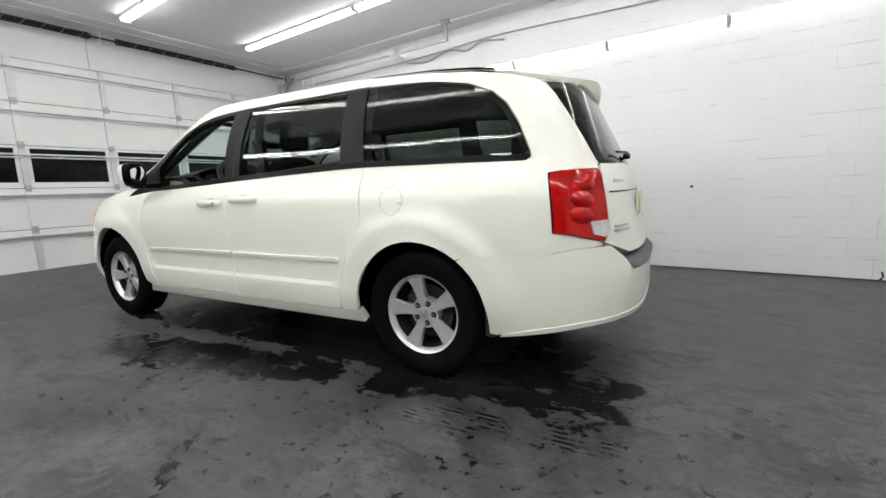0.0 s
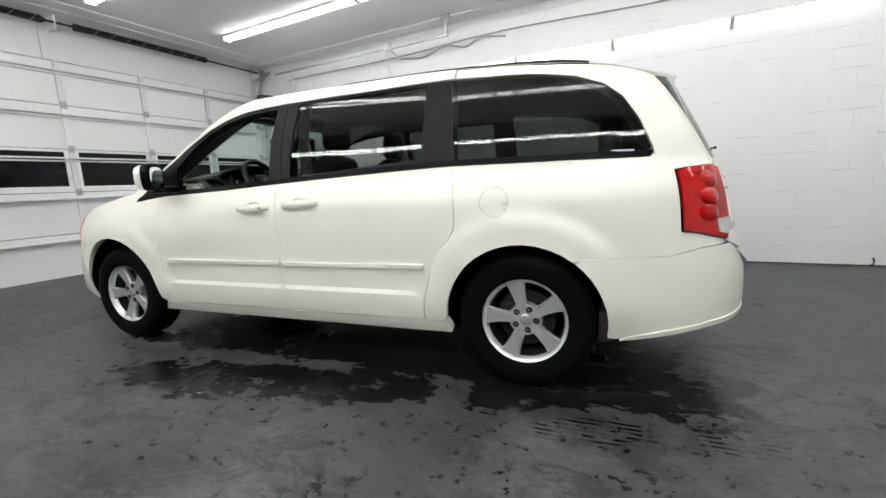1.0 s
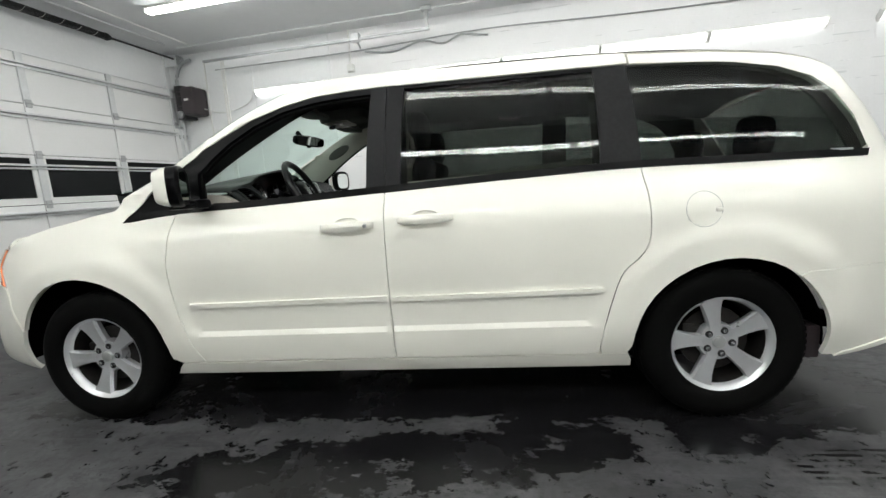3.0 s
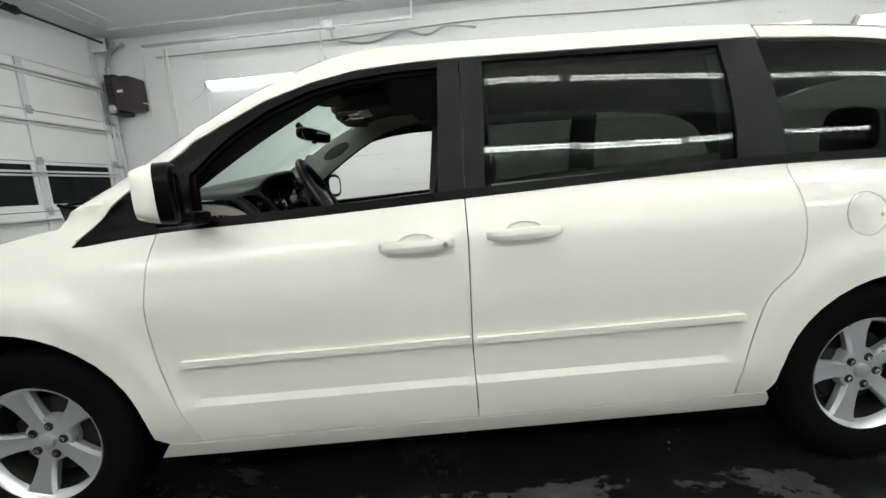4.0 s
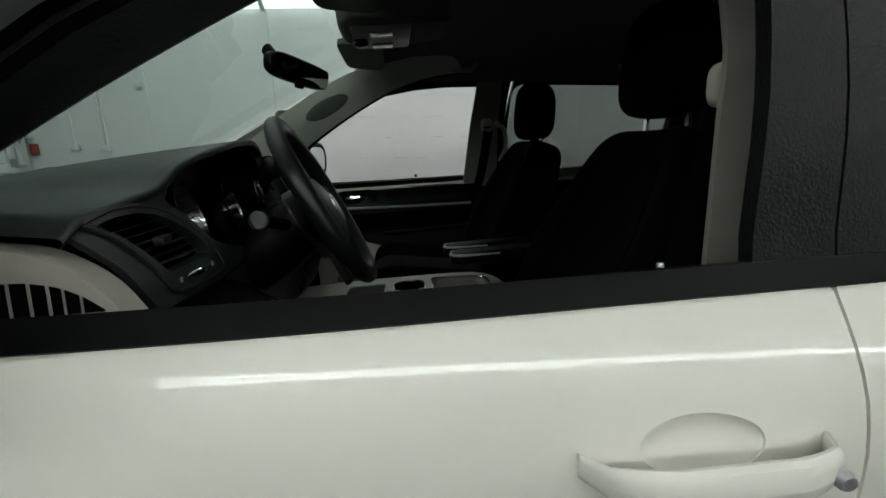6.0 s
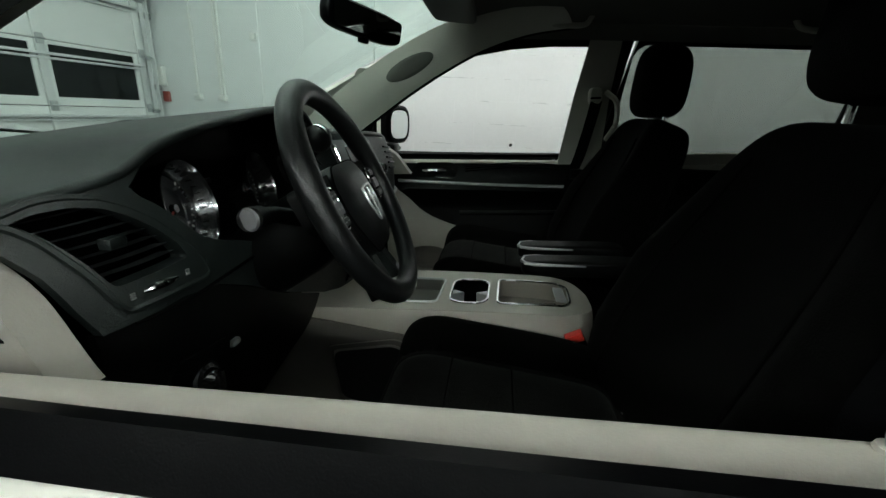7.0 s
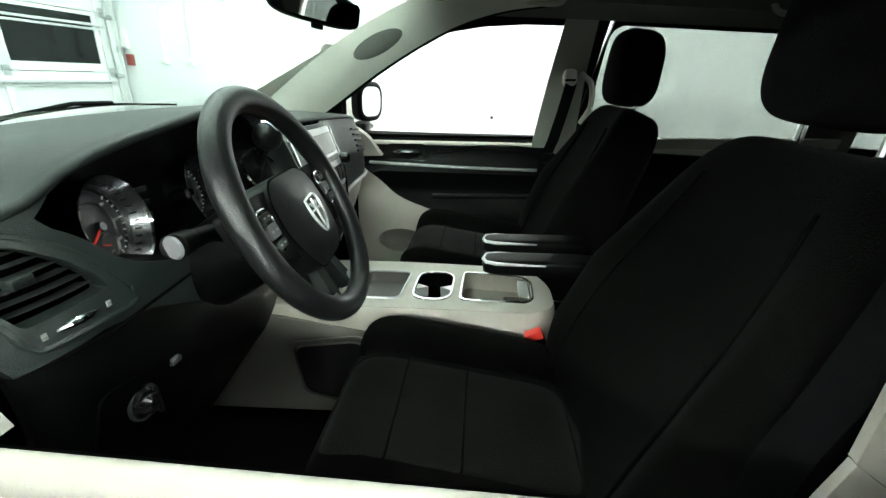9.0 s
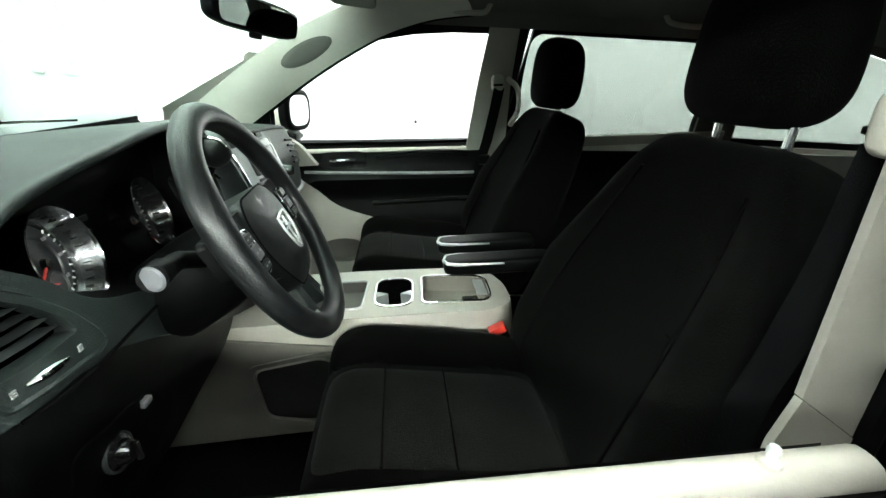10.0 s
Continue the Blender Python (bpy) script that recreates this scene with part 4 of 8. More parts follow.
DLO_TOP = [(-2.845, 1.062), (-2.72, 1.175), (-2.60, 1.275), (-2.48, 1.355), (-2.33, 1.445), (-2.17, 1.518), (-2.0, 1.568), (-1.83, 1.600), (-1.65, 1.613), (-1.48, 1.618), (-0.95, 1.620), (-0.36, 1.622),
           (-0.10, 1.606), (0.08, 1.588), (0.25, 1.556), (0.38, 1.503), (0.46, 1.435), (0.53, 1.325), (0.585, 1.20), (0.592, 1.165), (0.57, 1.150)]


def belt_line(x0, x1, dz=0.0, n=10):
    return [(x0 + (x1 - x0) * i / n, belt_z(x0 + (x1 - x0) * i / n) + dz) for i in range(n + 1)]


def arch(cx, r, a0, a1, n=18):
    return [(cx + r * math.cos(radians(a0 + (a1 - a0) * i / n)), 0.36 + r * math.sin(radians(a0 + (a1 - a0) * i / n))) for i in range(n + 1)]


GAP = 0.0021
SEAM1 = smooth_line([(-2.545, 1.082), (-2.570, 0.93), (-2.578, 0.71), (-2.53, 0.47), (-2.47, 0.337)], 5)
SEAM3 = smooth_line([(-0.352, 1.160), (-0.337, 0.98), (-0.338, 0.86), (-0.372, 0.79), (-0.445, 0.715), (-0.492, 0.59), (-0.528, 0.45), (-0.545, 0.342)], 4)


def shift(pts, d):
    return [(x + d, z) for x, z in pts]


# front wing
fender = shift(SEAM1, -GAP) + [(-2.60, 0.332)] + arch(-3.08, 0.437, 0, 158) + [(-3.53, 0.60), (-3.60, 0.74)] + [(-3.64, 0.86), (-3.60, 0.955), (-3.5, 1.005), (-3.27, 1.055), (-3.0, 1.105), (-2.86, 1.125), (-2.83, 1.075)] + belt_line(-2.80, -2.56, -0.004, 5)
skin("front_wing", sz(fender), M_PAINT, step=0.035)
# doors
front_low = shift(SEAM1, GAP)
front_door_poly = front_low + [(-1.487 - GAP, 0.337), (-1.493 - GAP, 0.63), (-1.488 - GAP, 0.92), (-1.485 - GAP, 1.12)] + belt_line(-1.49, -2.54, -0.002, 12)
CUPS = ((-1.66, 0.991), (-1.2985, 1.006))


def cup_edge(k):
    return [(CUPS[k][0] + 0.064 * math.cos(i * math.pi / 14), CUPS[k][1] + 0.030 * math.sin(i * math.pi / 14)) for i in range(28)]


skin("front_door", sz(front_door_poly), M_PAINT, "white front door", step=0.026, holes=[cup_edge(0)], levels=(0.4735, 0.4985), angle=24)
slide_poly = [(-1.485 + GAP, 1.122), (-1.488 + GAP, 0.92), (-1.493 + GAP, 0.63), (-1.487 + GAP, 0.337)] + [(-0.60, 0.337)] + shift(SEAM3[::-1], -GAP) + belt_line(-0.36, -1.48, -0.002, 12)
sd = skin("sliding_door", sz(slide_poly), M_PAINT, "white sliding door", step=0.026, holes=[cup_edge(1)], levels=(0.4735, 0.4985), angle=24)
# rocker
rocker = [(-2.655, 0.262), (-2.60, 0.327), (-0.42, 0.332), (-0.402, 0.300), (-0.398, 0.262)]
skin("sill", sz(rocker), M_PAINT, "white sill panel", thick=0.05)
# rear quarter with the D pillar
gate_edge = [(0.905, 0.745), (0.93, 0.80), (0.92, 0.95), (0.895, 1.09), (0.817, 1.18), (0.762, 1.28), (0.703, 1.38), (0.638, 1.48), (0.580, 1.552)]
quarter = shift(SEAM3, GAP)[:-1] + [(-0.535 + GAP, 0.337), (-0.425, 0.337)] + arch(0.0, 0.405, 178, 52, 14) + [(0.289, 0.694), (0.45, 0.700), (0.66, 0.705), (0.72, 0.72), (0.80, 0.735)]
quarter_sz = sz(quarter) + [(along(0.905, 0.745), 0.742)] + sz([(0.895, 0.76), (0.83, 0.782), (0.76, 0.803), (0.703, 0.813), (0.693, 0.95), (0.672, 1.088), (0.735, 1.098), (0.80, 1.103), (0.865, 1.105)]) + sz(gate_edge[4:])
quarter_sz += sz([(0.56, 1.560), (0.47, 1.583), (0.30, 1.612), (0.17, 1.628), (-0.05, 1.650), (-0.15, 1.658), (-0.36, 1.670)]) + sz(DLO_TOP[11:]) + sz(belt_line(0.55, -0.34, -0.002, 10))
skin("quarter_panel", quarter_sz, M_PAINT, "white rear quarter panel", step=0.03)
# roof rail and front pillar strip
top_line = [(-2.88, 1.150), (-2.835, 1.205)] + [(-2.785 + 2.415 * k / 46, rail_z(-2.785 + 2.415 * k / 46)) for k in range(47)]
low_line = [(-0.37, 1.625), (-0.95, 1.623), (-1.48, 1.621), (-1.65, 1.616), (-1.83, 1.603), (-2.0, 1.571), (-2.17, 1.521), (-2.33, 1.448), (-2.48, 1.358), (-2.60, 1.278), (-2.72, 1.178), (-2.845, 1.066), (-2.875, 1.105), (-2.91, 1.115)]
skin("roof_rail", sz(top_line + low_line), M_PAINT, "white front pillar and roof edge", step=0.035)

# black surround: belt strip, sail, pillars, frames
belt = belt_line(-2.83, 0.57, 0.001, 24) + belt_line(0.585, -2.80, 0.030, 24)
skin("belt_moulding", sz(belt), M_BLACKTRIM, "black waistline moulding", off=0.006, thick=0.02)
sail = [(-2.825, 1.088), (-2.466, 1.114), (-2.466, 1.362), (-2.48, 1.354), (-2.60, 1.274), (-2.72, 1.174)]
skin("window_sail", sz(sail), M_BLACKTRIM, "black fixed quarter panel behind the front pillar", off=-0.004)
frame_out = [(-2.466, 1.362), (-2.33, 1.444), (-2.17, 1.517), (-2.0, 1.567), (-1.83, 1.599), (-1.65, 1.612), (-1.467, 1.617)]
frame_in = [(-1.535, 1.588), (-1.70, 1.584), (-1.85, 1.570), (-2.0, 1.541), (-2.15, 1.486), (-2.28, 1.410), (-2.37, 1.333), (-2.430, 1.274)]
skin("door_frame", sz(frame_out + [(-1.467, 1.57)] + frame_in + [(-2.430, 1.12), (-2.464, 1.12)]), M_BLACKTRIM, "black door window frame", off=-0.002, thick=0.025, step=0.03)
inner_out = [(-1.538, 1.585)] + frame_in[1:-1] + [(-2.427, 1.272), (-2.427, 1.12)]
inner_in = [(-2.413, 1.12), (-2.413, 1.268), (-2.362, 1.320), (-2.27, 1.397), (-2.143, 1.470), (-1.995, 1.525), (-1.847, 1.554), (-1.70, 1.568), (-1.538, 1.572)]
skin("glass_channel", sz(inner_out + inner_in), M_RUBBER, "black rubber glass channel", off=-0.018, thick=0.015, step=0.03)
skin("door_pillar", sz([(-1.577, 1.130), (-1.4830, 1.135), (-1.4660, 1.615), (-1.540, 1.612)]), M_PILLAR, "speckled black door pillar", off=0.002, step=0.05)
skin("door_pillar", sz([(-1.4800, 1.136), (-1.414, 1.137), (-1.382, 1.616), (-1.4630, 1.617)]), M_PILLAR, "speckled black door pillar", off=0.002, step=0.05)
skin("slide_pillar", sz([(-0.522, 1.180), (-0.350, 1.190), (-0.382, 1.618), (-0.522, 1.617)]), M_PILLAR, "speckled black sliding door pillar", off=0.002, step=0.05)
skin("window_head", sz([(-1.42, 1.600), (-0.52, 1.600), (-0.52, 1.618), (-1.42, 1.617)]), M_BLACKTRIM, "black window head strip", off=0.001, step=0.06)
# privacy glass
skin("side_glass", sz([(-1.435, 1.165), (-0.515, 1.188), (-0.515, 1.604), (-1.37, 1.604)]), M_PRIVACY, "dark tinted side window", off=-0.006, thick=0.004, step=0.08)
quarter_glass = [(-0.348, 1.188), (0.555, 1.178), (0.580, 1.195), (0.526, 1.325), (0.456, 1.433), (0.376, 1.50), (0.247, 1.553), (0.08, 1.585), (-0.10, 1.603), (-0.38, 1.617)]


def quarter_pane(s_, z):
    """An even curve, so that the lamps mirror in it as clean lines."""
    x = body(s_, z).x
    return Vector((x, -width_at(-0.36, z) * (1 - 0.20 * (max(0.0, x + 0.20) / 1.15) ** 3) + 0.003, z))


for side in (-1, 1):
    bm = bmesh.new()
    sheet(bm, sz(quarter_glass), quarter_pane, 0.05, (), 0.004, normal_in)
    if side > 0:
        for v in bm.verts:
            v.co.y = -v.co.y
    part("quarter_glass", bm, M_PRIVACY, van, "dark tinted rear quarter window", angle=60)
pst = [(0.45, 1.178), (0.50, 1.178), (0.50, 1.186), (0.40, 1.186)]
skin("glass_clip", sz(pst), M_SILVERPL, "small pale clip", off=0.008, thick=0.004, both=False)

# trims and handles
for a, b, par in ((-2.495, -1.500, 0), (-1.478, -0.528, 1)):
    skin("side_moulding", sz(rounded([(a, 0.620), (b, 0.625), (b, 0.650), (a, 0.645)], 0.008, 3)), M_PAINT, "white rub strip", off=0.013, thick=0.016, step=0.05)
skin("fuel_flap", sz([(-0.125 + 0.068 * math.cos(k * math.pi / 16), 0.973 + 0.070 * math.sin(k * math.pi / 16)) for k in range(32)]), M_PAINT, "round white fuel flap", off=0.0025, thick=0.006, step=0.03, both=False)
bm = bmesh.new()
tube(bm, [body(along(-0.125 + 0.0715 * math.cos(k * math.pi / 20), 0.97), 0.973 + 0.0735 * math.sin(k * math.pi / 20), 0.0003) for k in range(40)], 0.0010, 5, closed=True)
part("flap_gap", bm, M_GREYPAD, van, "dark gap round the fuel flap")
bm = bmesh.new()
c = body(-0.066, 0.968, 0.004)
box(bm, (c.x - 0.016, c.y - 0.004, c.z - 0.008), (c.x + 0.012, c.y + 0.006, c.z + 0.008), 0.004)
part("flap_latch", bm, M_PAINT, van)


def door_handle(xa, xb, z, key):
    """A pull handle standing off the door over a recessed cup."""
    for side in (1, -1):
        e = new("door_handle")
        e.parent = van
        e["label"] = "white pull handle over a shallow cup"
        bm = bmesh.new()
        n = 14
        L = xb - xa

        def f(i, j):
            x = xa + L * i
            a = j * 2 * math.pi
            end = min(1.0, math.sin(math.pi * min(max(i, 0.02), 0.98)) ** 0.25)
            h = 0.0225 * end * (1.04 - 0.10 * math.exp(-((i - 0.45) / 0.22) ** 2))
            d = 0.012 * end
            p = body(x, z + 0.004 * (i - 0.5))
            bow = 0.002 + 0.042 * min(1.0, 1.12 * max(0.0, math.sin(math.pi * i)) ** 0.42)
            return Vector((x, p.y - bow - d * math.cos(a), p.z + h * math.sin(a)))

        rows = grid(bm, n, 12, f)
        bm.faces.new(rows[0][:-1])
        bm.faces.new(rows[-1][:-1])
        if side < 0:
            for v in bm.verts:
                v.co.y = -v.co.y
        part("grip", bm, M_PAINT, e)
        bm = bmesh.new()
        xc = (xa + xb) / 2

        def g(i, j):
            a = 2 * math.pi * i
            x, zz = xc + 0.0655 * j * math.cos(a), z + 0.006 + 0.0315 * j * math.sin(a)
            p = body(x, zz, -0.0012 - 0.012 * math.sqrt(max(0.0, 1 - j * j)))
            return p

        grid(bm, 28, 6, g, close_u=True)
        if side < 0:
            for v in bm.verts:
                v.co.y = -v.co.y
        part("cup", bm, M_PAINT, e)
        if key and side > 0:
            bm = bmesh.new()
            p = body(xb - 0.03, z)
            lathe(bm, [(0.0, -0.003), (0.007, -0.003), (0.009, 0.0), (0.009, 0.01)], 16, Matrix.Translation((xb - 0.03, p.y - 0.048, z)))
            part("keyhole", bm, M_STEEL, e, "dark metal key cylinder")


door_handle(-1.785, -1.535, 0.985, True)
door_handle(-1.425, -1.172, 1.000, False)

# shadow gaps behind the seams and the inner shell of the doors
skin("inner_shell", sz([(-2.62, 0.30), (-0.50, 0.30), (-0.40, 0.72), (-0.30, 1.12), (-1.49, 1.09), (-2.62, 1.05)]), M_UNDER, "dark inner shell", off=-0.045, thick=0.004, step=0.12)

# ---------- roof, windscreen, bonnet ----------
def roof(u, v):
    """u from the front edge to the rear edge, v across."""
    w = 2 * v - 1
    xs = -1.95 + u * 2.66
    x = xs - 0.13 * (1 - w * w) * (1 - u) ** 2 + 0.06 * (1 - w * w) * u ** 6
    p = body(along(min(xs, 0.73), rail_z(xs)), rail_z(xs))
    yr = -p.y
    return Vector((x if xs < 0.73 else x, w * yr, rail_z(xs) + 0.078 * (1 - abs(w) ** 2.3) - 0.0))


bm = bmesh.new()
grid(bm, 46, 26, roof)
r = bmesh.ops.solidify(bm, geom=bm.faces[:], thickness=0.012)
part("roof_panel", bm, M_PAINT, van, "white roof")
# low roof rails
for sgn in (-1, 1):
    bm = bmesh.new()
    pts = []
    for k in range(25):
        x = -1.30 + 1.60 * k / 24
        lift = 0.006 * min(1, math.sin(math.pi * k / 24) * 4)
        pts.append((x, sgn * 0.54, rail_z(x) + 0.078 * (1 - (0.54 / 0.735) ** 2.3) + 0.002 + lift))
    tube(bm, pts, 0.011, 8)
    for k in (1, 12, 23):
        x = pts[k][0]
        box(bm, (x - 0.05, sgn * 0.54 - 0.016, pts[k][2] - 0.03), (x + 0.05, sgn * 0.54 + 0.016, pts[k][2]), 0.006)
    part("roof_bar", bm, M_BLACKTRIM, van, "black roof rail")


def screen(u, v):
    """Windscreen: u from the base to the header."""
    w = 2 * v - 1
    xs = -2.93 + u * 0.98
    z = rail_z(xs)
    yr = -body(along(xs, z), z).y - 0.004
    return Vector((xs - (0.16 - 0.03 * u) * (1 - w * w), w * yr, z + 0.006 + (-0.034 + 0.098 * u) * (1 - abs(w) ** 2.3)))


bm = bmesh.new()
grid(bm, 14, 16, screen)
part("windscreen", bm, M_SHIELD, van, "clear faintly green windscreen")
for k in (0,):
    bm = bmesh.new()
    tube(bm, [screen(k, j / 20) + Vector((0, 0, 0.002)) for j in range(21)], 0.006, 6)
    part("windscreen_seal", bm, M_RUBBER, van)
hood_edge = [(-3.60, 0.955), (-3.5, 1.005), (-3.27, 1.055), (-3.0, 1.105), (-2.86, 1.125)]
hz = curve(sorted(hood_edge) + [(-2.80, 1.135)])


def bonnet(u, v):
    w = 2 * v - 1
    xs = -3.60 + u * 0.74
    z = hz(xs)
    yr = -body(along(xs, z), z).y - 0.002
    bulge = (1 - abs(w) ** 2.4)
    return Vector((xs - (0.22 * (1 - u) + 0.20 * u) * (1 - w * w), w * yr, z + (0.045 - 0.030 * u) * bulge))


bm = bmesh.new()
grid(bm, 16, 24, bonnet)
bmesh.ops.solidify(bm, geom=bm.faces[:], thickness=0.01)
part("bonnet", bm, M_PAINT, van, "white bonnet")
bm = bmesh.new()


def cowl(u, v):
    a, b = bonnet(1, v), screen(0, v)
    return a.lerp(b, u) - Vector((0, 0, 0.02 * math.sin(math.pi * u) + 0.003))


grid(bm, 6, 20, cowl)
part("cowl", bm, M_BLACKTRIM, van, "black scuttle below the windscreen")
for y0, y1 in ((-0.60, 0.02), (-0.02, 0.55)):
    w = new("wiper")
    w.parent = van
    bm = bmesh.new()
    a = screen(0.0, (y0 + 0.72) / 1.44) + Vector((-0.03, 0, 0.015))
    pts = [screen(0.015 + 0.05 * math.sin(math.pi * k / 14), (y0 + (y1 - y0) * k / 14 + 0.75) / 1.5) + Vector((-0.012, 0, 0.016)) for k in range(15)]
    tube(bm, pts, 0.004, 6)
    part("blade", bm, M_RUBBER, w, "black wiper blade")
    bm = bmesh.new()
    tube(bm, [a, pts[5] + Vector((0, 0, 0.012)), pts[8] + Vector((0, 0, 0.006))], 0.007, 6)
    part("arm", bm, M_BLACKTRIM, w)

# ---------- front end ----------


def wrapped(name, poly, material, label="", off=0.0, thick=0.02, step=0.05, holes=()):
    """A panel that goes round a corner to the middle, with its other half, as one mesh."""
    bm = bmesh.new()
    sheet(bm, poly, lambda s, z: body(s, z, off), step, holes, thick, normal_in)
    mirror_y(bm)
    bmesh.ops.remove_doubles(bm, verts=[v for v in bm.verts if abs(v.co.y) < 0.003], dist=0.004)
    return part(name, bm, material, van, label, angle=40)


e = S_END_F
fb = sz(arch(-3.08, 0.437, 159, 190, 10)) + [(along(-3.54, 0.27), 0.272), (along(-3.62, 0.277), 0.277), (along(-3.82, 0.315), 0.315), (e, 0.33), (e, 0.72), (along(-3.93, 0.74), 0.74), (along(-3.75, 0.77), 0.775), (along(-3.607, 0.735), 0.735), (along(-3.54, 0.60), 0.605)]
wrapped("front_bumper", fb, M_PAINT, "white front bumper", off=0.004)
wrapped("grille", [(e, 0.73), (along(-3.925, 0.75), 0.75), (along(-3.90, 0.90), 0.90), (e, 0.955)], M_BLACKTRIM, "black crosshair grille", off=0.004)
for z in (0.78, 0.83, 0.88):
    wrapped("grille_bar", [(e, z), (along(-3.90, z), z), (along(-3.90, z + 0.012), z + 0.012), (e, z + 0.012)], M_CHROME, "chrome grille bar", off=0.014, thick=0.01, step=0.04)
bm = bmesh.new()
sheet(bm, [(e, 0.957), (along(-3.90, 0.90), 0.905), (along(-3.86, 0.945), 0.945), (along(-3.72, 0.975), 0.972), (along(-3.60, 0.955), 0.957), (along(-3.66, 0.99), 0.99), (e, 1.03)], lambda s, z: body(s, z, 0.0), 0.05, (), 0.02, normal_in)
mirror_y(bm)
part("bonnet_lip", bm, M_PAINT, van, "white bonnet lip")
hl = [(-3.605, 0.95), (-3.645, 0.86), (-3.605, 0.745), (-3.76, 0.785), (-3.90, 0.755), (-3.895, 0.90), (-3.80, 0.955), (-3.70, 0.97)]
skin("headlamp", sz(hl), M_CLEAR, "clear headlamp", off=0.002, thick=0.03, step=0.04)
skin("side_marker", sz([(-3.61, 0.945), (-3.647, 0.86), (-3.612, 0.755), (-3.655, 0.765), (-3.69, 0.86), (-3.66, 0.95)]), M_AMBER, "amber side marker", off=0.008, thick=0.01, step=0.03)

# ---------- rear end ----------
e = S_END_R
rb = sz(arch(0.0, 0.405, 51, -8, 8)) + [(along(0.43, 0.300), 0.300), (along(0.64, 0.332), 0.332), (along(0.83, 0.366), 0.366), (along(0.98, 0.380), 0.380), (e, 0.385), (e, 0.60), (along(1.02, 0.62), 0.615), (along(0.985, 0.68), 0.672), (along(0.93, 0.737), 0.737), (along(0.80, 0.732), 0.733), (along(0.66, 0.7035), 0.7035), (along(0.45, 0.6988), 0.6988), (along(0.289, 0.6928), 0.6928)]
wrapped("rear_bumper", rb, M_PAINT, "white rear bumper", off=0.003)
lip = sz([(0.45, 0.292), (0.64, 0.322), (0.83, 0.356), (0.98, 0.370)]) + [(e, 0.376), (e, 0.400)] + sz([(0.98, 0.394), (0.83, 0.380), (0.64, 0.347), (0.48, 0.312)])
wrapped("bumper_lip", lip, M_PAINT, "white lower bumper flange", off=0.010, thick=0.03)
bm = bmesh.new()


def pad(i, j):
    y = -0.60 + 1.20 * i
    k = 1 - abs(y / 0.98) ** N_R
    xo = XS_R + (1.092 - XS_R) * k ** (1 / N_R)
    xi = XS_R + (1.015 - XS_R) * k ** (1 / N_R)
    return Vector((xi + (xo - xi) * j, y, 0.662 - 0.052 * j * j))


grid(bm, 24, 6, pad)
bmesh.ops.solidify(bm, geom=bm.faces[:], thickness=0.02)
part("step_pad", bm, M_GREYPAD, van, "grey ribbed bumper step pad")
# tailgate lower panel, glass, spoiler
gl = sz([(0.912, 0.752), (0.925, 0.81), (0.907, 0.95), (0.875, 1.09), (0.868, 1.125)]) + [(e, 1.145), (e, 0.68)] + [(along(1.005, 0.69), 0.69)]
gate = wrapped("tailgate", gl, M_PAINT, "white tailgate")
gg = sz([(0.856, 1.135), (0.827, 1.185), (0.772, 1.285), (0.713, 1.385), (0.648, 1.485), (0.603, 1.54)]) + [(e, 1.60), (e, 1.152)]
wrapped("rear_glass", gg, M_PRIVACY, "dark tinted tailgate window", off=0.0, thick=0.005)
wrapped("gate_crease", [(e, 0.985), (along(0.915, 0.985), 0.985), (along(0.915, 0.992), 0.992), (e, 0.992)], M_BLACKTRIM, "dark shut line", off=0.003, thick=0.006)
skin("gate_surround", sz([(0.860, 1.125), (0.829, 1.180), (0.774, 1.280), (0.715, 1.380), (0.650, 1.480), (0.605, 1.535), (0.585, 1.551), (0.633, 1.48), (0.699, 1.38), (0.758, 1.28), (0.813, 1.18), (0.846, 1.12)]), M_PAINT, "white tailgate edge", off=0.002, step=0.03)
bm = bmesh.new()


def spoiler(u, v):
    w = 2 * v - 1
    y = w * 0.555
    lead = 0.520 + 0.090 * (1 - w * w)
    trail = 0.560 + 0.100 * (1 - abs(w) ** 3)
    return Vector((lead + (trail - lead) * u, y, 1.618 - 0.018 * u - 0.050 * abs(w) ** 2.4))


grid(bm, 8, 24, spoiler)
bmesh.ops.solidify(bm, geom=bm.faces[:], thickness=0.018)
part("spoiler", bm, M_PAINT, van, "white roof spoiler")
bm = bmesh.new()
box(bm, (0.656, -0.13, 1.578), (0.678, 0.13, 1.593), 0.004)
part("high_brake_lamp", bm, M_RED, van, "red high brake lamp")
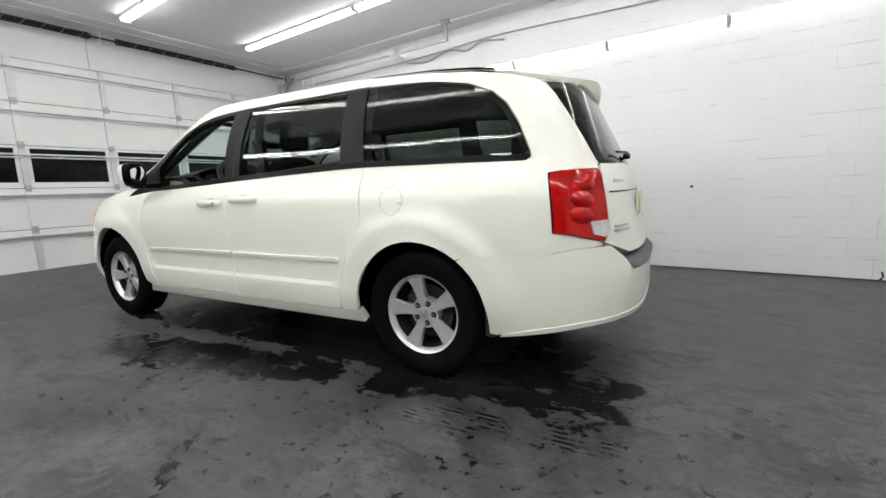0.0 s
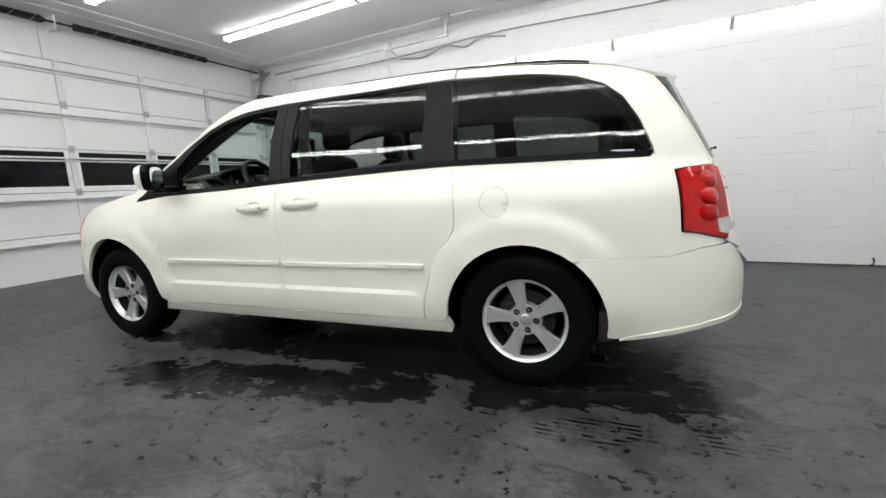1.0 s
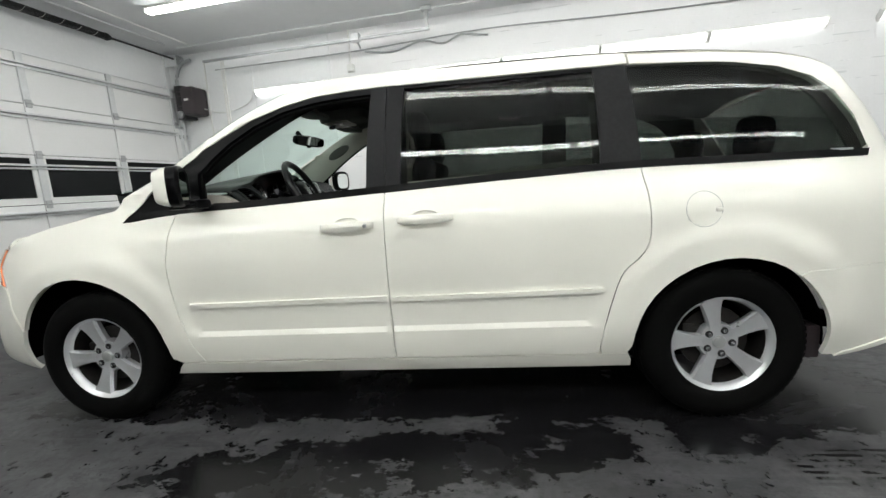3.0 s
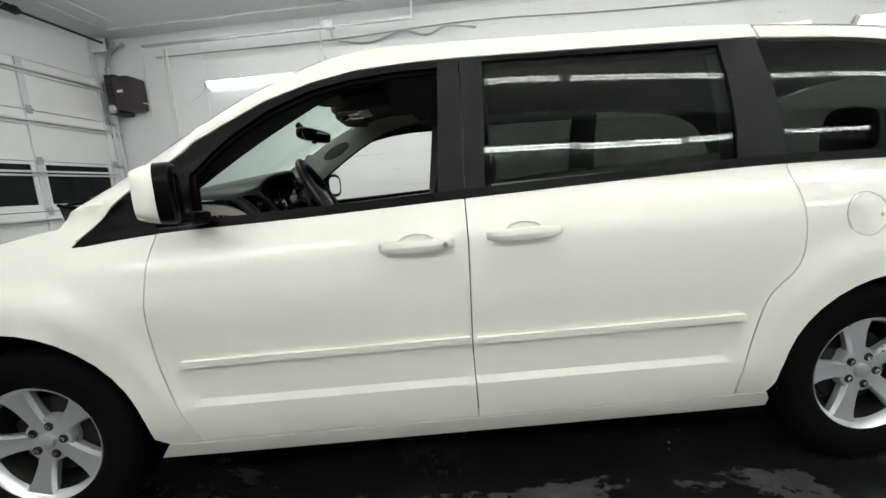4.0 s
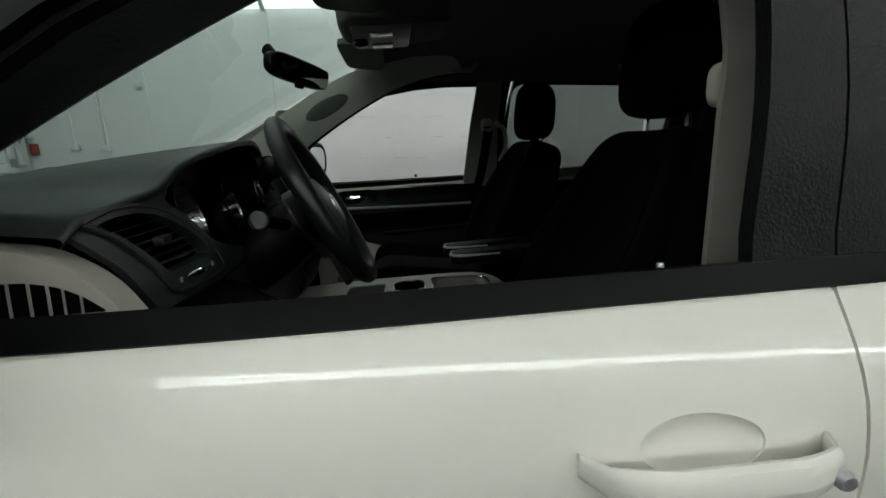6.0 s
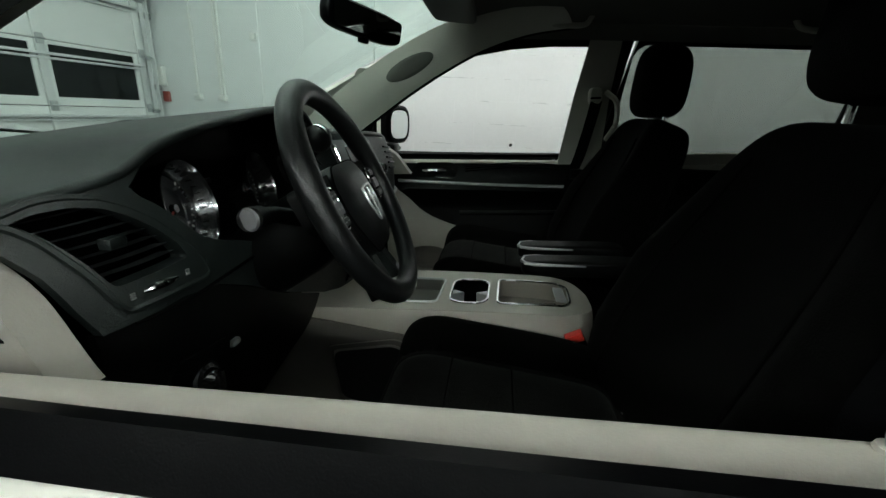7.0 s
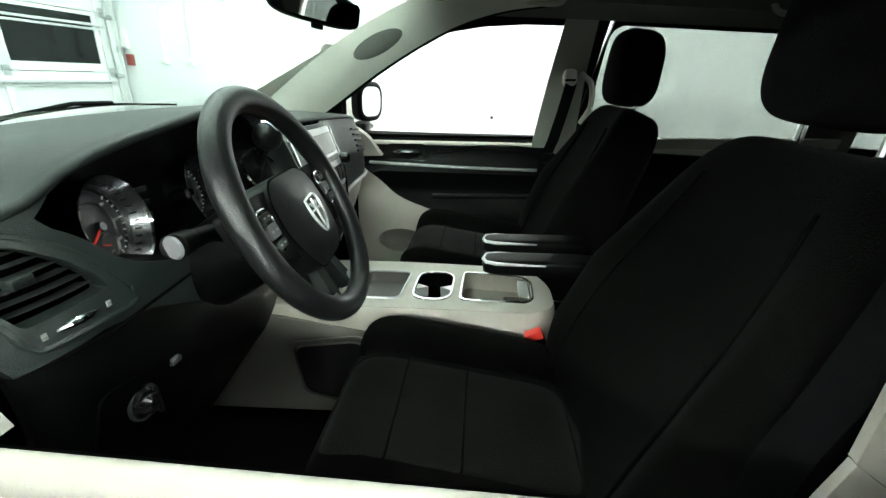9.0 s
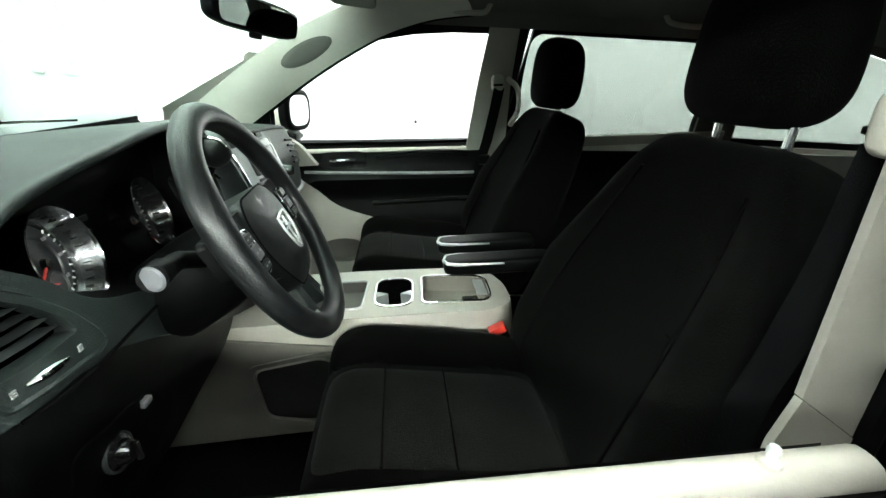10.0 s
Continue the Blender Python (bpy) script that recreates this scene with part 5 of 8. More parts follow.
# lamps
tl = sz([(0.675, 1.083), (0.695, 0.95), (0.705, 0.815), (0.76, 0.806), (0.83, 0.785), (0.902, 0.762)]) + sz([(0.916, 0.81), (0.898, 0.95), (0.864, 1.092), (0.80, 1.10), (0.735, 1.094)])
lamp = skin("tail_lamp", tl, M_RED, "red tail lamp with a small clear reversing lens", off=0.012, thick=0.03, step=0.03)
clear = sz([(0.845, 0.858), (0.912, 0.862), (0.918, 0.815), (0.903, 0.782), (0.857, 0.800)])
ribs = [sz([(0.73, z), (0.85, z + 0.004), (0.85, z + 0.010), (0.73, z + 0.006)]) for z in (1.070, 0.972)]
for side, lm in zip((1, -1), lamp):
    bm = bmesh.new()
    sheet(bm, clear, lambda s, z: body(s, z, 0.016), 0.025, (), 0.006, normal_in)
    if side < 0:
        for v in bm.verts:
            v.co.y = -v.co.y
    part("reversing_lens", bm, M_CLEAR, lm, "clear reversing lens")
    for cz in (1.040, 0.960, 0.888):
        bm = bmesh.new()
        s0 = along(0.812, cz)

        def bulb(i, j, s0=s0, cz=cz):
            a = 2 * math.pi * i
            return body(s0 + 0.064 * j * math.cos(a), cz + 0.040 * j * math.sin(a), 0.0125 + 0.012 * (1 - j * j) ** 1.1)

        grid(bm, 24, 6, bulb, close_u=True)
        if side < 0:
            for v in bm.verts:
                v.co.y = -v.co.y
        part("lens_dome", bm, M_RED, lm, "deep red round reflector")
    for rb_ in ribs:
        bm = bmesh.new()
        sheet(bm, rb_, lambda s, z: body(s, z, 0.014), 0.012, (), 0.004, normal_in)
        if side < 0:
            for v in bm.verts:
                v.co.y = -v.co.y
        part("lens_rib", bm, M_RED, lm)
skin("lamp_gasket", sz([(0.669, 1.088), (0.691, 0.95), (0.701, 0.811), (0.76, 0.802), (0.83, 0.781), (0.90, 0.759), (0.90, 0.764), (0.83, 0.787), (0.76, 0.808), (0.707, 0.817), (0.697, 0.95), (0.677, 1.083), (0.735, 1.093), (0.735, 1.098)]), M_BLACKTRIM, "black lamp gasket", off=0.004, thick=0.02, step=0.03)
# rear wiper, badge bars, number plate
bm = bmesh.new()
tube(bm, [(0.909, 0.02, 1.175), (0.949, 0.02, 1.19), (0.949, -0.16, 1.198), (0.919, -0.40, 1.19)], 0.007, 8)
lathe(bm, [(0.0, -0.02), (0.014, -0.02), (0.018, 0.0), (0.018, 0.02), (0.0, 0.02)], 14, Matrix.Translation((0.934, 0.02, 1.185)) @ Matrix.Rotation(radians(90), 4, "Z"))
part("rear_wiper", bm, M_BLACKTRIM, van, "black rear wiper")
for zc, w in ((0.815, 0.15), (0.795, 0.18), (1.035, 0.16)):
    bm = bmesh.new()
    s0 = along(0.945, zc) if zc < 1 else along(0.925, zc)
    sheet(bm, [(s0, zc), (s0 + w, zc), (s0 + w, zc + 0.013), (s0, zc + 0.013)], lambda s, z: body(s, z, 0.004), 0.03, (), 0.004, normal_in)
    part("badge_bar", bm, M_SILVERPL, van, "silver badge strip")
bm = bmesh.new()
box(bm, (1.004, -0.16, 0.83), (1.022, 0.16, 0.975), 0.006, Matrix.Translation((0, 0, 0)))
part("number_plate", bm, M_WHITEMARK, van, "pale number plate with a plain yellow-green bar")
bm = bmesh.new()
box(bm, (1.020, -0.165, 0.85), (1.026, -0.10, 0.96), 0.003)
part("plate_bar", bm, mat("plate_yellow", (0.5, 0.48, 0.08), 0.5), van, "yellow-green bar")

# ---------- under the van ----------
bm = bmesh.new()
box(bm, (-3.5, -0.74, 0.22), (0.55, 0.74, 0.33), 0.03)
part("underbody", bm, M_UNDER, van, "black underbody")
for cx, r in ((0.0, 0.42), (-3.08, 0.45)):
    for sgn in (-1, 1):
        bm = bmesh.new()

        def liner(i, j, cx=cx, r=r, sgn=sgn):
            a = radians(-4 + 186 * i)
            return Vector((cx + (r + 0.004) * math.cos(a), sgn * (0.905 - 0.32 * j), 0.36 + (r + 0.004) * math.sin(a)))

        rows = grid(bm, 24, 3, liner)
        bm.faces.new([q[-1] for q in rows])
        part("wheel_liner", bm, M_UNDER, van, "black wheel arch liner")
bm = bmesh.new()
box(bm, (0.36, -0.90, 0.27), (0.42, -0.70, 0.42), 0.01)
part("splash_guard", bm, M_GREYBOX, van, "grey splash guard")


# ---------- wheels ----------
def wheel():
    w = new("wheel")
    w.parent = van
    w["label"] = "black tyre on a silver five-spoke alloy rim"
    bm = bmesh.new()
    prof = [(0.214, -0.085), (0.226, -0.097), (0.250, -0.106), (0.290, -0.112), (0.318, -0.108), (0.337, -0.098), (0.346, -0.088), (0.352, -0.072),
            (0.354, -0.05), (0.349, -0.047), (0.349, -0.039), (0.355, -0.036), (0.356, -0.012), (0.350, -0.009), (0.350, 0.003), (0.356, 0.006), (0.355, 0.034), (0.349, 0.038), (0.349, 0.046), (0.354, 0.05),
            (0.350, 0.075), (0.337, 0.098), (0.29, 0.112), (0.25, 0.10), (0.236, 0.085)]
    lathe(bm, prof, 72)
    part("tyre", bm, M_RUBBER, w, "black tyre", angle=30)
    bm = bmesh.new()
    for k in range(72):
        a = 2 * math.pi * k / 72
        m = Matrix.Rotation(a, 4, "Y") @ Matrix.Translation((0.350, 0, 0))
        for y in (-0.083, 0.064):
            box(bm, (-0.006, y, -0.0085), (0.0035, y + 0.02, 0.0085), 0.0, m)
    tb = part("tread_block", bm, M_RUBBER, w, smooth=False)
    tb["kind"] = "stuff"
    # silver barrel coloured near-black for the shade between the spokes
    bm = bmesh.new()
    lathe(bm, [(0.925 * r, h) for r, h in ((0.207, 0.09), (0.210, -0.03), (0.216, -0.062))], 72)
    part("barrel", bm, M_BRAKE, w, "dark inner barrel")
    bm = bmesh.new()
    lathe(bm, [(0.925 * r, h) for r, h in ((0.215, -0.060), (0.219, -0.074), (0.227, -0.086), (0.234, -0.093), (0.2385, -0.096), (0.2400, -0.090), (0.238, -0.080), (0.238, 0.09))], 72)
    part("rim", bm, M_ALLOY, w, "silver alloy rim")
    for k in range(5):
        bm = bmesh.new()
        half = [(0.048, 0.034), (0.080, 0.031), (0.112, 0.033), (0.158, 0.040), (0.190, 0.049), (0.207, 0.060)]
        depth = [-0.060, -0.064, -0.068, -0.074, -0.080, -0.082]
        front = []
        for (r, h), d in zip(half, depth):
            front.append([Vector((r, d + 0.016, h)), Vector((r, d + 0.001, h - 0.007)), Vector((r, d + 0.005, 0.0)), Vector((r, d + 0.001, -h + 0.007)), Vector((r, d + 0.016, -h)), Vector((r, d + 0.045, -h * 0.8)), Vector((r, d + 0.045, h * 0.8))])
        m = Matrix.Rotation(radians(-(72 * k + 103)), 4, "Y")
        rings = [[bm.verts.new(m @ p) for p in ring] for ring in front]
        for a, b in zip(rings, rings[1:]):
            for i in range(7):
                bm.faces.new((a[i], a[(i + 1) % 7], b[(i + 1) % 7], b[i]))
        bm.faces.new(rings[0])
        bm.faces.new(rings[-1][::-1])
        part("spoke", bm, M_ALLOY, w, angle=30)
    bm = bmesh.new()
    lathe(bm, [(0.0, -0.058), (0.03, -0.058), (0.06, -0.060), (0.084, -0.058), (0.09, -0.045), (0.085, 0.0), (0.0, 0.0)], 40)
    part("hub", bm, M_ALLOY, w)
    bm = bmesh.new()
    lathe(bm, [(0.0, -0.074), (0.018, -0.073), (0.027, -0.069), (0.030, -0.058)], 28)
    part("centre_cap", bm, M_SILVERPL, w, "silver centre cap")
    for k in range(5):
        a = radians(72 * k + 67)
        m = Matrix.Translation((0.057 * math.cos(a), 0, 0.057 * math.sin(a)))
        bm = bmesh.new()
        # black disc proud of the hub, painted for the shade of a recess
        lathe(bm, [(0.0155, -0.0635), (0.0165, -0.061), (0.0165, -0.05)], 18, m)
        lathe(bm, [(0.0, -0.0605), (0.0155, -0.0605), (0.0155, -0.0635)], 18, m)
        part("lug_recess", bm, M_BLACKSTEEL, w, "dark lug recess")
        bm = bmesh.new()
        lathe(bm, [(0.0, -0.072), (0.008, -0.071), (0.0095, -0.067), (0.0095, -0.055)], 6, m)
        part("lug_nut", bm, M_CHROME, w, "chrome lug nut", smooth=False)
    bm = bmesh.new()
    lathe(bm, [(0.0, -0.01), (0.15, -0.01), (0.152, 0.01), (0.0, 0.012)], 40)
    box(bm, (-0.14, -0.02, -0.06), (-0.06, 0.03, 0.08), 0.01)
    part("brake_disc", bm, M_BRAKE, w, "rusty brake disc")
    return w


WH = wheel()
first = True
for x, spin in ((0.0, 0), (-3.078, -8)):
    for sgn in (-1, 1):
        m = Matrix.Translation((x, sgn * 0.83, 0.353)) @ (Matrix.Rotation(math.pi, 4, "Z") if sgn > 0 else Matrix()) @ Matrix.Rotation(radians(spin), 4, "Y")
        if first:
            WH.matrix_world = m
            first = False
        else:
            copy_thing(WH, m)


# ---------- door mirrors ----------
def mirror(sgn):
    e = new("door_mirror")
    e.parent = van
    e["label"] = "white door mirror with a black base"

    zc = 1.21 if sgn < 0 else 1.235
    turn = Matrix.Rotation(radians(24) * (1 if sgn < 0 else -1), 3, "Z")

    def turned(p):
        o = Vector((-2.365, sgn * 1.068, zc))
        return o + turn @ (p - o)

    def shell(u, v, k=1.0):
        # u round the oval, v from the face to the back
        a = 2 * math.pi * u
        t = v
        sx = 0.10 * (t ** 0.8)
        wy, wz = 0.092 * (1 - 0.30 * t ** 2.2) * k, 0.090 * (1 - 0.22 * t ** 2) * k
        c, s = math.cos(a), math.sin(a)
        y = wy * (abs(c) ** 0.62) * (1 if c > 0 else -1)
        z = wz * (abs(s) ** 0.62) * (1 if s > 0 else -1)
        return turned(Vector((-2.365 - 0.95 * sx, sgn * 1.068 + y, zc + z)))

    bm = bmesh.new()
    rows = grid(bm, 36, 8, lambda u, v: shell(u, 0.30 + 0.70 * v), close_u=True)
    bm.faces.new([q[-1] for q in rows])
    part("mirror_cap", bm, M_PAINT, e, "white mirror cap")
    bm = bmesh.new()

    def rimf(u, v):
        p = shell(u, 0, 1.012 - 0.27 * v)
        return p + turn @ Vector((0.012 * math.sin(math.pi * min(1, v * 0.75)), 0, 0))

    grid(bm, 36, 4, lambda u, v: shell(u, 0.32 * v, 1.012), close_u=True)
    rows = grid(bm, 36, 4, rimf, close_u=True)
    bm.faces.new([q[-1] for q in rows])
    part("mirror_bezel", bm, M_BLACKTRIM, e, "black mirror bezel")
    bm = bmesh.new()
    ring = [bm.verts.new(shell(k / 36, 0, 0.745) + turn @ Vector((0.0095, 0, 0))) for k in range(36)]
    bm.faces.new(ring)
    part("mirror_glass", bm, M_MIRROR, e, "mirror glass", smooth=False)
    bm = bmesh.new()
    box(bm, (-2.42, sgn * 0.965 - 0.05, 1.105), (-2.345, sgn * 0.965 + 0.06, 1.150), 0.014)
    box(bm, (-2.425, sgn * 1.03 - 0.07, 1.108), (-2.352, sgn * 1.03 + 0.07, 1.132), 0.012)
    part("mirror_foot", bm, M_BLACKTRIM, e, "black mirror foot")


mirror(-1)
mirror(1)

# ---------- cabin shell ----------
bm = bmesh.new()
box(bm, (-2.95, -0.76, 0.36), (0.60, 0.76, 0.42), 0.01)
part("cabin_floor", bm, M_CARPET, van, "black carpet")
bm = bmesh.new()
grid(bm, 4, 10, lambda u, v: Vector((-2.80 - 0.18 * u + 0.05 * abs(2 * v - 1), -0.78 + 1.56 * v, 0.40 + 0.76 * u)))
part("bulkhead", bm, M_CARPET, van, "black bulkhead")


def headliner(u, v):
    w = 2 * v - 1
    xs = -1.99 + u * 2.62
    p = body(along(min(xs, 0.62), rail_z(xs) - 0.04), rail_z(xs) - 0.04)
    return Vector((xs - 0.11 * (1 - w * w) * (1 - u) ** 2, w * (-p.y - 0.055), rail_z(xs) - 0.052 + 0.072 * (1 - abs(w) ** 2.3)))


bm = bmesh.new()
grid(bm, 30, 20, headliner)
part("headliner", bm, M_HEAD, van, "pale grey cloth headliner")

# beige trim darkened in colour to keep the rear of the cabin dim
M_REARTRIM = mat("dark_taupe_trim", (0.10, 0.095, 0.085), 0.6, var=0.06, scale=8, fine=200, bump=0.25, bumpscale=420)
# trims on the inside of doors, pillars and sides
skin("slide_trim", sz([(-1.36, 0.45), (-0.56, 0.45), (-0.53, 0.62), (-0.42, 0.80), (-0.40, 1.135), (-1.36, 1.115)]), M_DASHBLACK, "black inner panel of the sliding door", off=-0.10, thick=0.01, step=0.12)
skin("slide_ledge", sz([(-1.38, 1.112), (-0.40, 1.135), (-0.40, 1.17), (-1.38, 1.150)]), M_BEIGE, "beige window ledge", off=-0.075, thick=0.02, step=0.08)
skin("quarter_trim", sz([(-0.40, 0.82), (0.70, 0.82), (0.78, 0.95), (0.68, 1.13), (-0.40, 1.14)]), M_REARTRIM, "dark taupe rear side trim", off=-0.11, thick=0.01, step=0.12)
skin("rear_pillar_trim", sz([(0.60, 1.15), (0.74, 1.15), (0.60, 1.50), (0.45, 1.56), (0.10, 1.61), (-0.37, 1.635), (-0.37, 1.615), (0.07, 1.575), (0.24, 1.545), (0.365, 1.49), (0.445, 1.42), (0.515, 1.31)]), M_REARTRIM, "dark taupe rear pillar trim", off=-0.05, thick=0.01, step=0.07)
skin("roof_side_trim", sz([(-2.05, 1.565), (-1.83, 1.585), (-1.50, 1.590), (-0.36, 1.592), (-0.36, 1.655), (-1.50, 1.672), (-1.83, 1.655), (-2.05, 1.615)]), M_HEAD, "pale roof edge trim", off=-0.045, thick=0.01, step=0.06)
def pillar_cover(name, poly, inset, side, label):
    """A pillar cover that stands upright to shoulder height and leans in above."""
    bm = bmesh.new()
    sheet(bm, poly, lambda x, z: Vector((x, side * (inset - 0.30 * max(0.0, z - 1.38)), z)), 0.04, (), 0.010, lambda x, z: (0, side, 0))
    return part(name, bm, M_PILLARBEIGE, van, label)


pillar_cover("centre_pillar_trim", [(-1.472, 1.062), (-1.388, 1.000), (-1.385, 1.20), (-1.380, 1.60), (-1.455, 1.60), (-1.470, 1.32)], 0.708, -1, "taupe upper centre pillar trim")
pillar_cover("centre_pillar_base", [(-1.505, 0.45), (-1.385, 0.45), (-1.3883, 0.9992), (-1.4725, 1.0612), (-1.490, 1.00)], 0.7095, -1, "taupe lower centre pillar trim")
pillar_cover("centre_pillar_trim", [(-1.60, 0.45), (-1.40, 0.45), (-1.435, 1.13), (-1.41, 1.60), (-1.525, 1.60), (-1.604, 1.13)], 0.805, 1, "taupe centre pillar trim")
bm = bmesh.new()
tube(bm, [(x, -0.715, z) for x, z in smooth_line([(-1.372, 0.70), (-1.368, 1.00), (-1.362, 1.20), (-1.358, 1.38)], 5)], 0.016, 8)
part("door_seal", bm, M_RUBBER, van, "black rubber door seal")
skin("slide_pillar_trim", sz([(-0.54, 1.13), (-0.34, 1.13), (-0.36, 1.60), (-0.54, 1.60)]), M_REARTRIM, "dark taupe rear door pillar trim", off=-0.055, thick=0.012, step=0.08)
skin("window_reveal", sz([(-1.44, 1.150), (-1.37, 1.606), (-0.51, 1.606), (-0.51, 1.580), (-1.34, 1.580), (-1.366, 1.565), (-1.378, 1.54), (-1.385, 1.150)]), M_BLACKTRIM, "black window surround", off=-0.03, thick=0.012, step=0.06)


def front_trim(sgn):
    """Inner side of a front door: ledge, seals, panel, pull, armrest and map pocket."""
    e = new("door_trim")
    e.parent = van
    e["label"] = "black front door panel with a beige ledge and lower part"

    def put(name, bm, material, label=""):
        if sgn > 0:
            for v in bm.verts:
                v.co.y = -v.co.y
        return part(name, bm, material, e, label)

    up = 0.0 if sgn < 0 else 0.012
    low_fit = -0.05 if sgn < 0 else 0.0

    def ledge_z(x):
        return 1.106 + up + 0.006 * (x + 1.9)

    def strip(prof, x0, x1, n=14):
        bm = bmesh.new()
        m = len(prof) - 1
        grid(bm, n, m, lambda u, v: Vector((x0 + (x1 - x0) * u, prof[round(v * m)][0], prof[round(v * m)][1] + ledge_z(x0 + (x1 - x0) * u) - 1.1115)))
        return bm

    put("ledge", strip([(-0.843, 1.060), (-0.843, 1.096), (-0.841, 1.104), (-0.837, 1.109), (-0.830, 1.1115), (-0.822, 1.1115), (-0.815, 1.110), (-0.809, 1.105), (-0.8065, 1.099)], -2.36, -1.535), M_BEIGE, "pale beige window ledge")
    put("inner_seal", strip([(-0.8432, 1.080), (-0.846, 1.098), (-0.851, 1.101), (-0.856, 1.096), (-0.858, 1.06)], -2.40, -1.54), M_RUBBER, "black inner glass seal")
    put("glass_slot", strip([(-0.857, 1.074), (-0.876, 1.074)], -2.40, -1.54), M_UNDER, "dark window slot")
    put("outer_seal", strip([(-0.874, 1.06), (-0.875, 1.098), (-0.879, 1.112), (-0.886, 1.118), (-0.893, 1.120), (-0.900, 1.121), (-0.904, 1.118)], -2.40, -1.50), M_RUBBER, "black outer glass seal")

    def face(x, z):
        k = (z - 0.45) / 0.62
        arm = 0.035 * math.exp(-((z - 0.985) / 0.035) ** 2) + 0.02 * math.exp(-((z - 0.80) / 0.12) ** 2)
        return Vector((x, -(0.800 - 0.03 * (1 - k) ** 2 - arm), z))

    top = [(-1.545 - 0.815 * i / 8, ledge_z(-1.545 - 0.815 * i / 8) - 0.014) for i in range(9)]
    low = smooth_line([(-2.36, 1.03), (-2.286, 0.982), (-2.179, 0.885), (-2.003, 0.82), (-1.80, 0.775), (-1.545, 0.72)], 5)
    bm = bmesh.new()
    sheet(bm, top + low, face, 0.03)
    put("upper_panel", bm, M_DASHBLACK, "black upper door panel")
    bm = bmesh.new()
    oval = [(-2.165 + 0.108 * math.cos(a * math.pi / 12), 0.668 + 0.058 * math.sin(a * math.pi / 12)) for a in range(24)]
    sheet(bm, [(x, z - 0.003) for x, z in low] + [(-1.545, 0.46), (-2.36, 0.46)], face, 0.04, [oval])
    lower = put("lower_panel", bm, M_BEIGE, "beige lower door panel")
    bm = bmesh.new()

    def cup(u, v):
        a = 2 * math.pi * u
        k = (1.0, 0.97, 0.92, 0.55, 0.0)[round(4 * v)]
        return face(-2.165 + 0.110 * k * math.cos(a), 0.668 + 0.060 * k * math.sin(a)) + Vector((0, (0.002, -0.012, -0.045, -0.058, -0.060)[round(4 * v)], 0))

    grid(bm, 32, 4, cup)
    if sgn > 0:
        for v in bm.verts:
            v.co.y = -v.co.y
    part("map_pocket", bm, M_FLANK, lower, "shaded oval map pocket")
    bm = bmesh.new()
    tube(bm, [face(x, 1.012 + 0.012 * ((-1.6 - x) / 0.7) ** 2 + 0.002) + Vector((0, 0.004, 0)) for x in [-2.30 + 0.73 * k / 16 for k in range(17)]], 0.0065, 8)
    put("armrest_trim", bm, M_SILVERPL, "silver armrest strip")
    bm = bmesh.new()
    sheet(bm, rounded([(-2.235, 1.045 + low_fit), (-2.045, 1.035 + low_fit), (-2.03, 1.09 + low_fit), (-2.06, 1.108 + low_fit), (-2.225, 1.106 + low_fit)], 0.025), lambda x, z: face(x, z) + Vector((0, 0.003, 0)), 0.02)
    put("pull_cup", bm, M_PIANO, "gloss black handle recess")
    bm = bmesh.new()
    tube(bm, [(-2.19, -0.790, 1.072 + low_fit), (-2.17, -0.780, 1.074 + low_fit), (-2.11, -0.779, 1.073 + low_fit), (-2.085, -0.788, 1.072 + low_fit)], [0.004, 0.008, 0.008, 0.005], 8)
    put("inner_handle", bm, M_CHROME, "chrome inner door handle")
    bm = bmesh.new()
    for k in range(3):
        tube(bm, [face(x, 1.070 + low_fit + 0.010 * k + 0.02 * math.sin((x + 2.0) * 6)) + Vector((0, 0.002, 0)) for x in [-2.0 + 0.40 * i / 12 for i in range(13)]], 0.0025, 5)
    put("trim_line", bm, M_PIANO, "gloss black door line")
    bm = bmesh.new()
    tube(bm, [face(x, 0.885 + 0.03 * (x + 2.1)) + Vector((0, 0.012, 0)) for x in [-2.02 + 0.42 * i / 10 for i in range(11)]], 0.010, 6)
    put("pocket_edge", bm, M_DASHBLACK, "black map pocket edge")
    bm = bmesh.new()
    lathe(bm, [(0.0, 0.0105), (0.0038, 0.0105), (0.0050, 0.008), (0.0048, 0.003), (0.0035, -0.002), (0.0035, -0.02)], 16, Matrix.Translation((-1.620, -0.825, 1.114)) @ Matrix.Rotation(radians(90), 4, "X"))
    put("lock_knob", bm, M_RING, "small silver lock knob")
    bm = bmesh.new()
    lathe(bm, [(0.0, 0.001), (0.008, 0.001), (0.009, -0.002)], 16, Matrix.Translation((-1.620, -0.825, 1.1105)) @ Matrix.Rotation(radians(90), 4, "X"))
    put("knob_collar", bm, M_BEIGE)
    # swept front corner with the side demister outlet
    bm = bmesh.new()
    corner = smooth_line([(-2.238, 1.06), (-2.250, 1.075), (-2.264, 1.096), (-2.292, 1.136), (-2.328, 1.165), (-2.375, 1.187), (-2.46, 1.200)], 5) + [(-2.47, 1.05)]
    sheet(bm, corner, lambda x, z: Vector((x, -0.797 + 0.02 * (z - 1.05) / 0.15, z)), 0.025, (), 0.04, lambda x, z: (0, 1, 0))
    put("corner_trim", bm, M_PILLARBEIGE, "beige corner trim with a demister outlet")
    slot_top = curve([(-2.43, 1.154), (-2.38, 1.153), (-2.345, 1.147), (-2.315, 1.134), (-2.288, 1.114)])
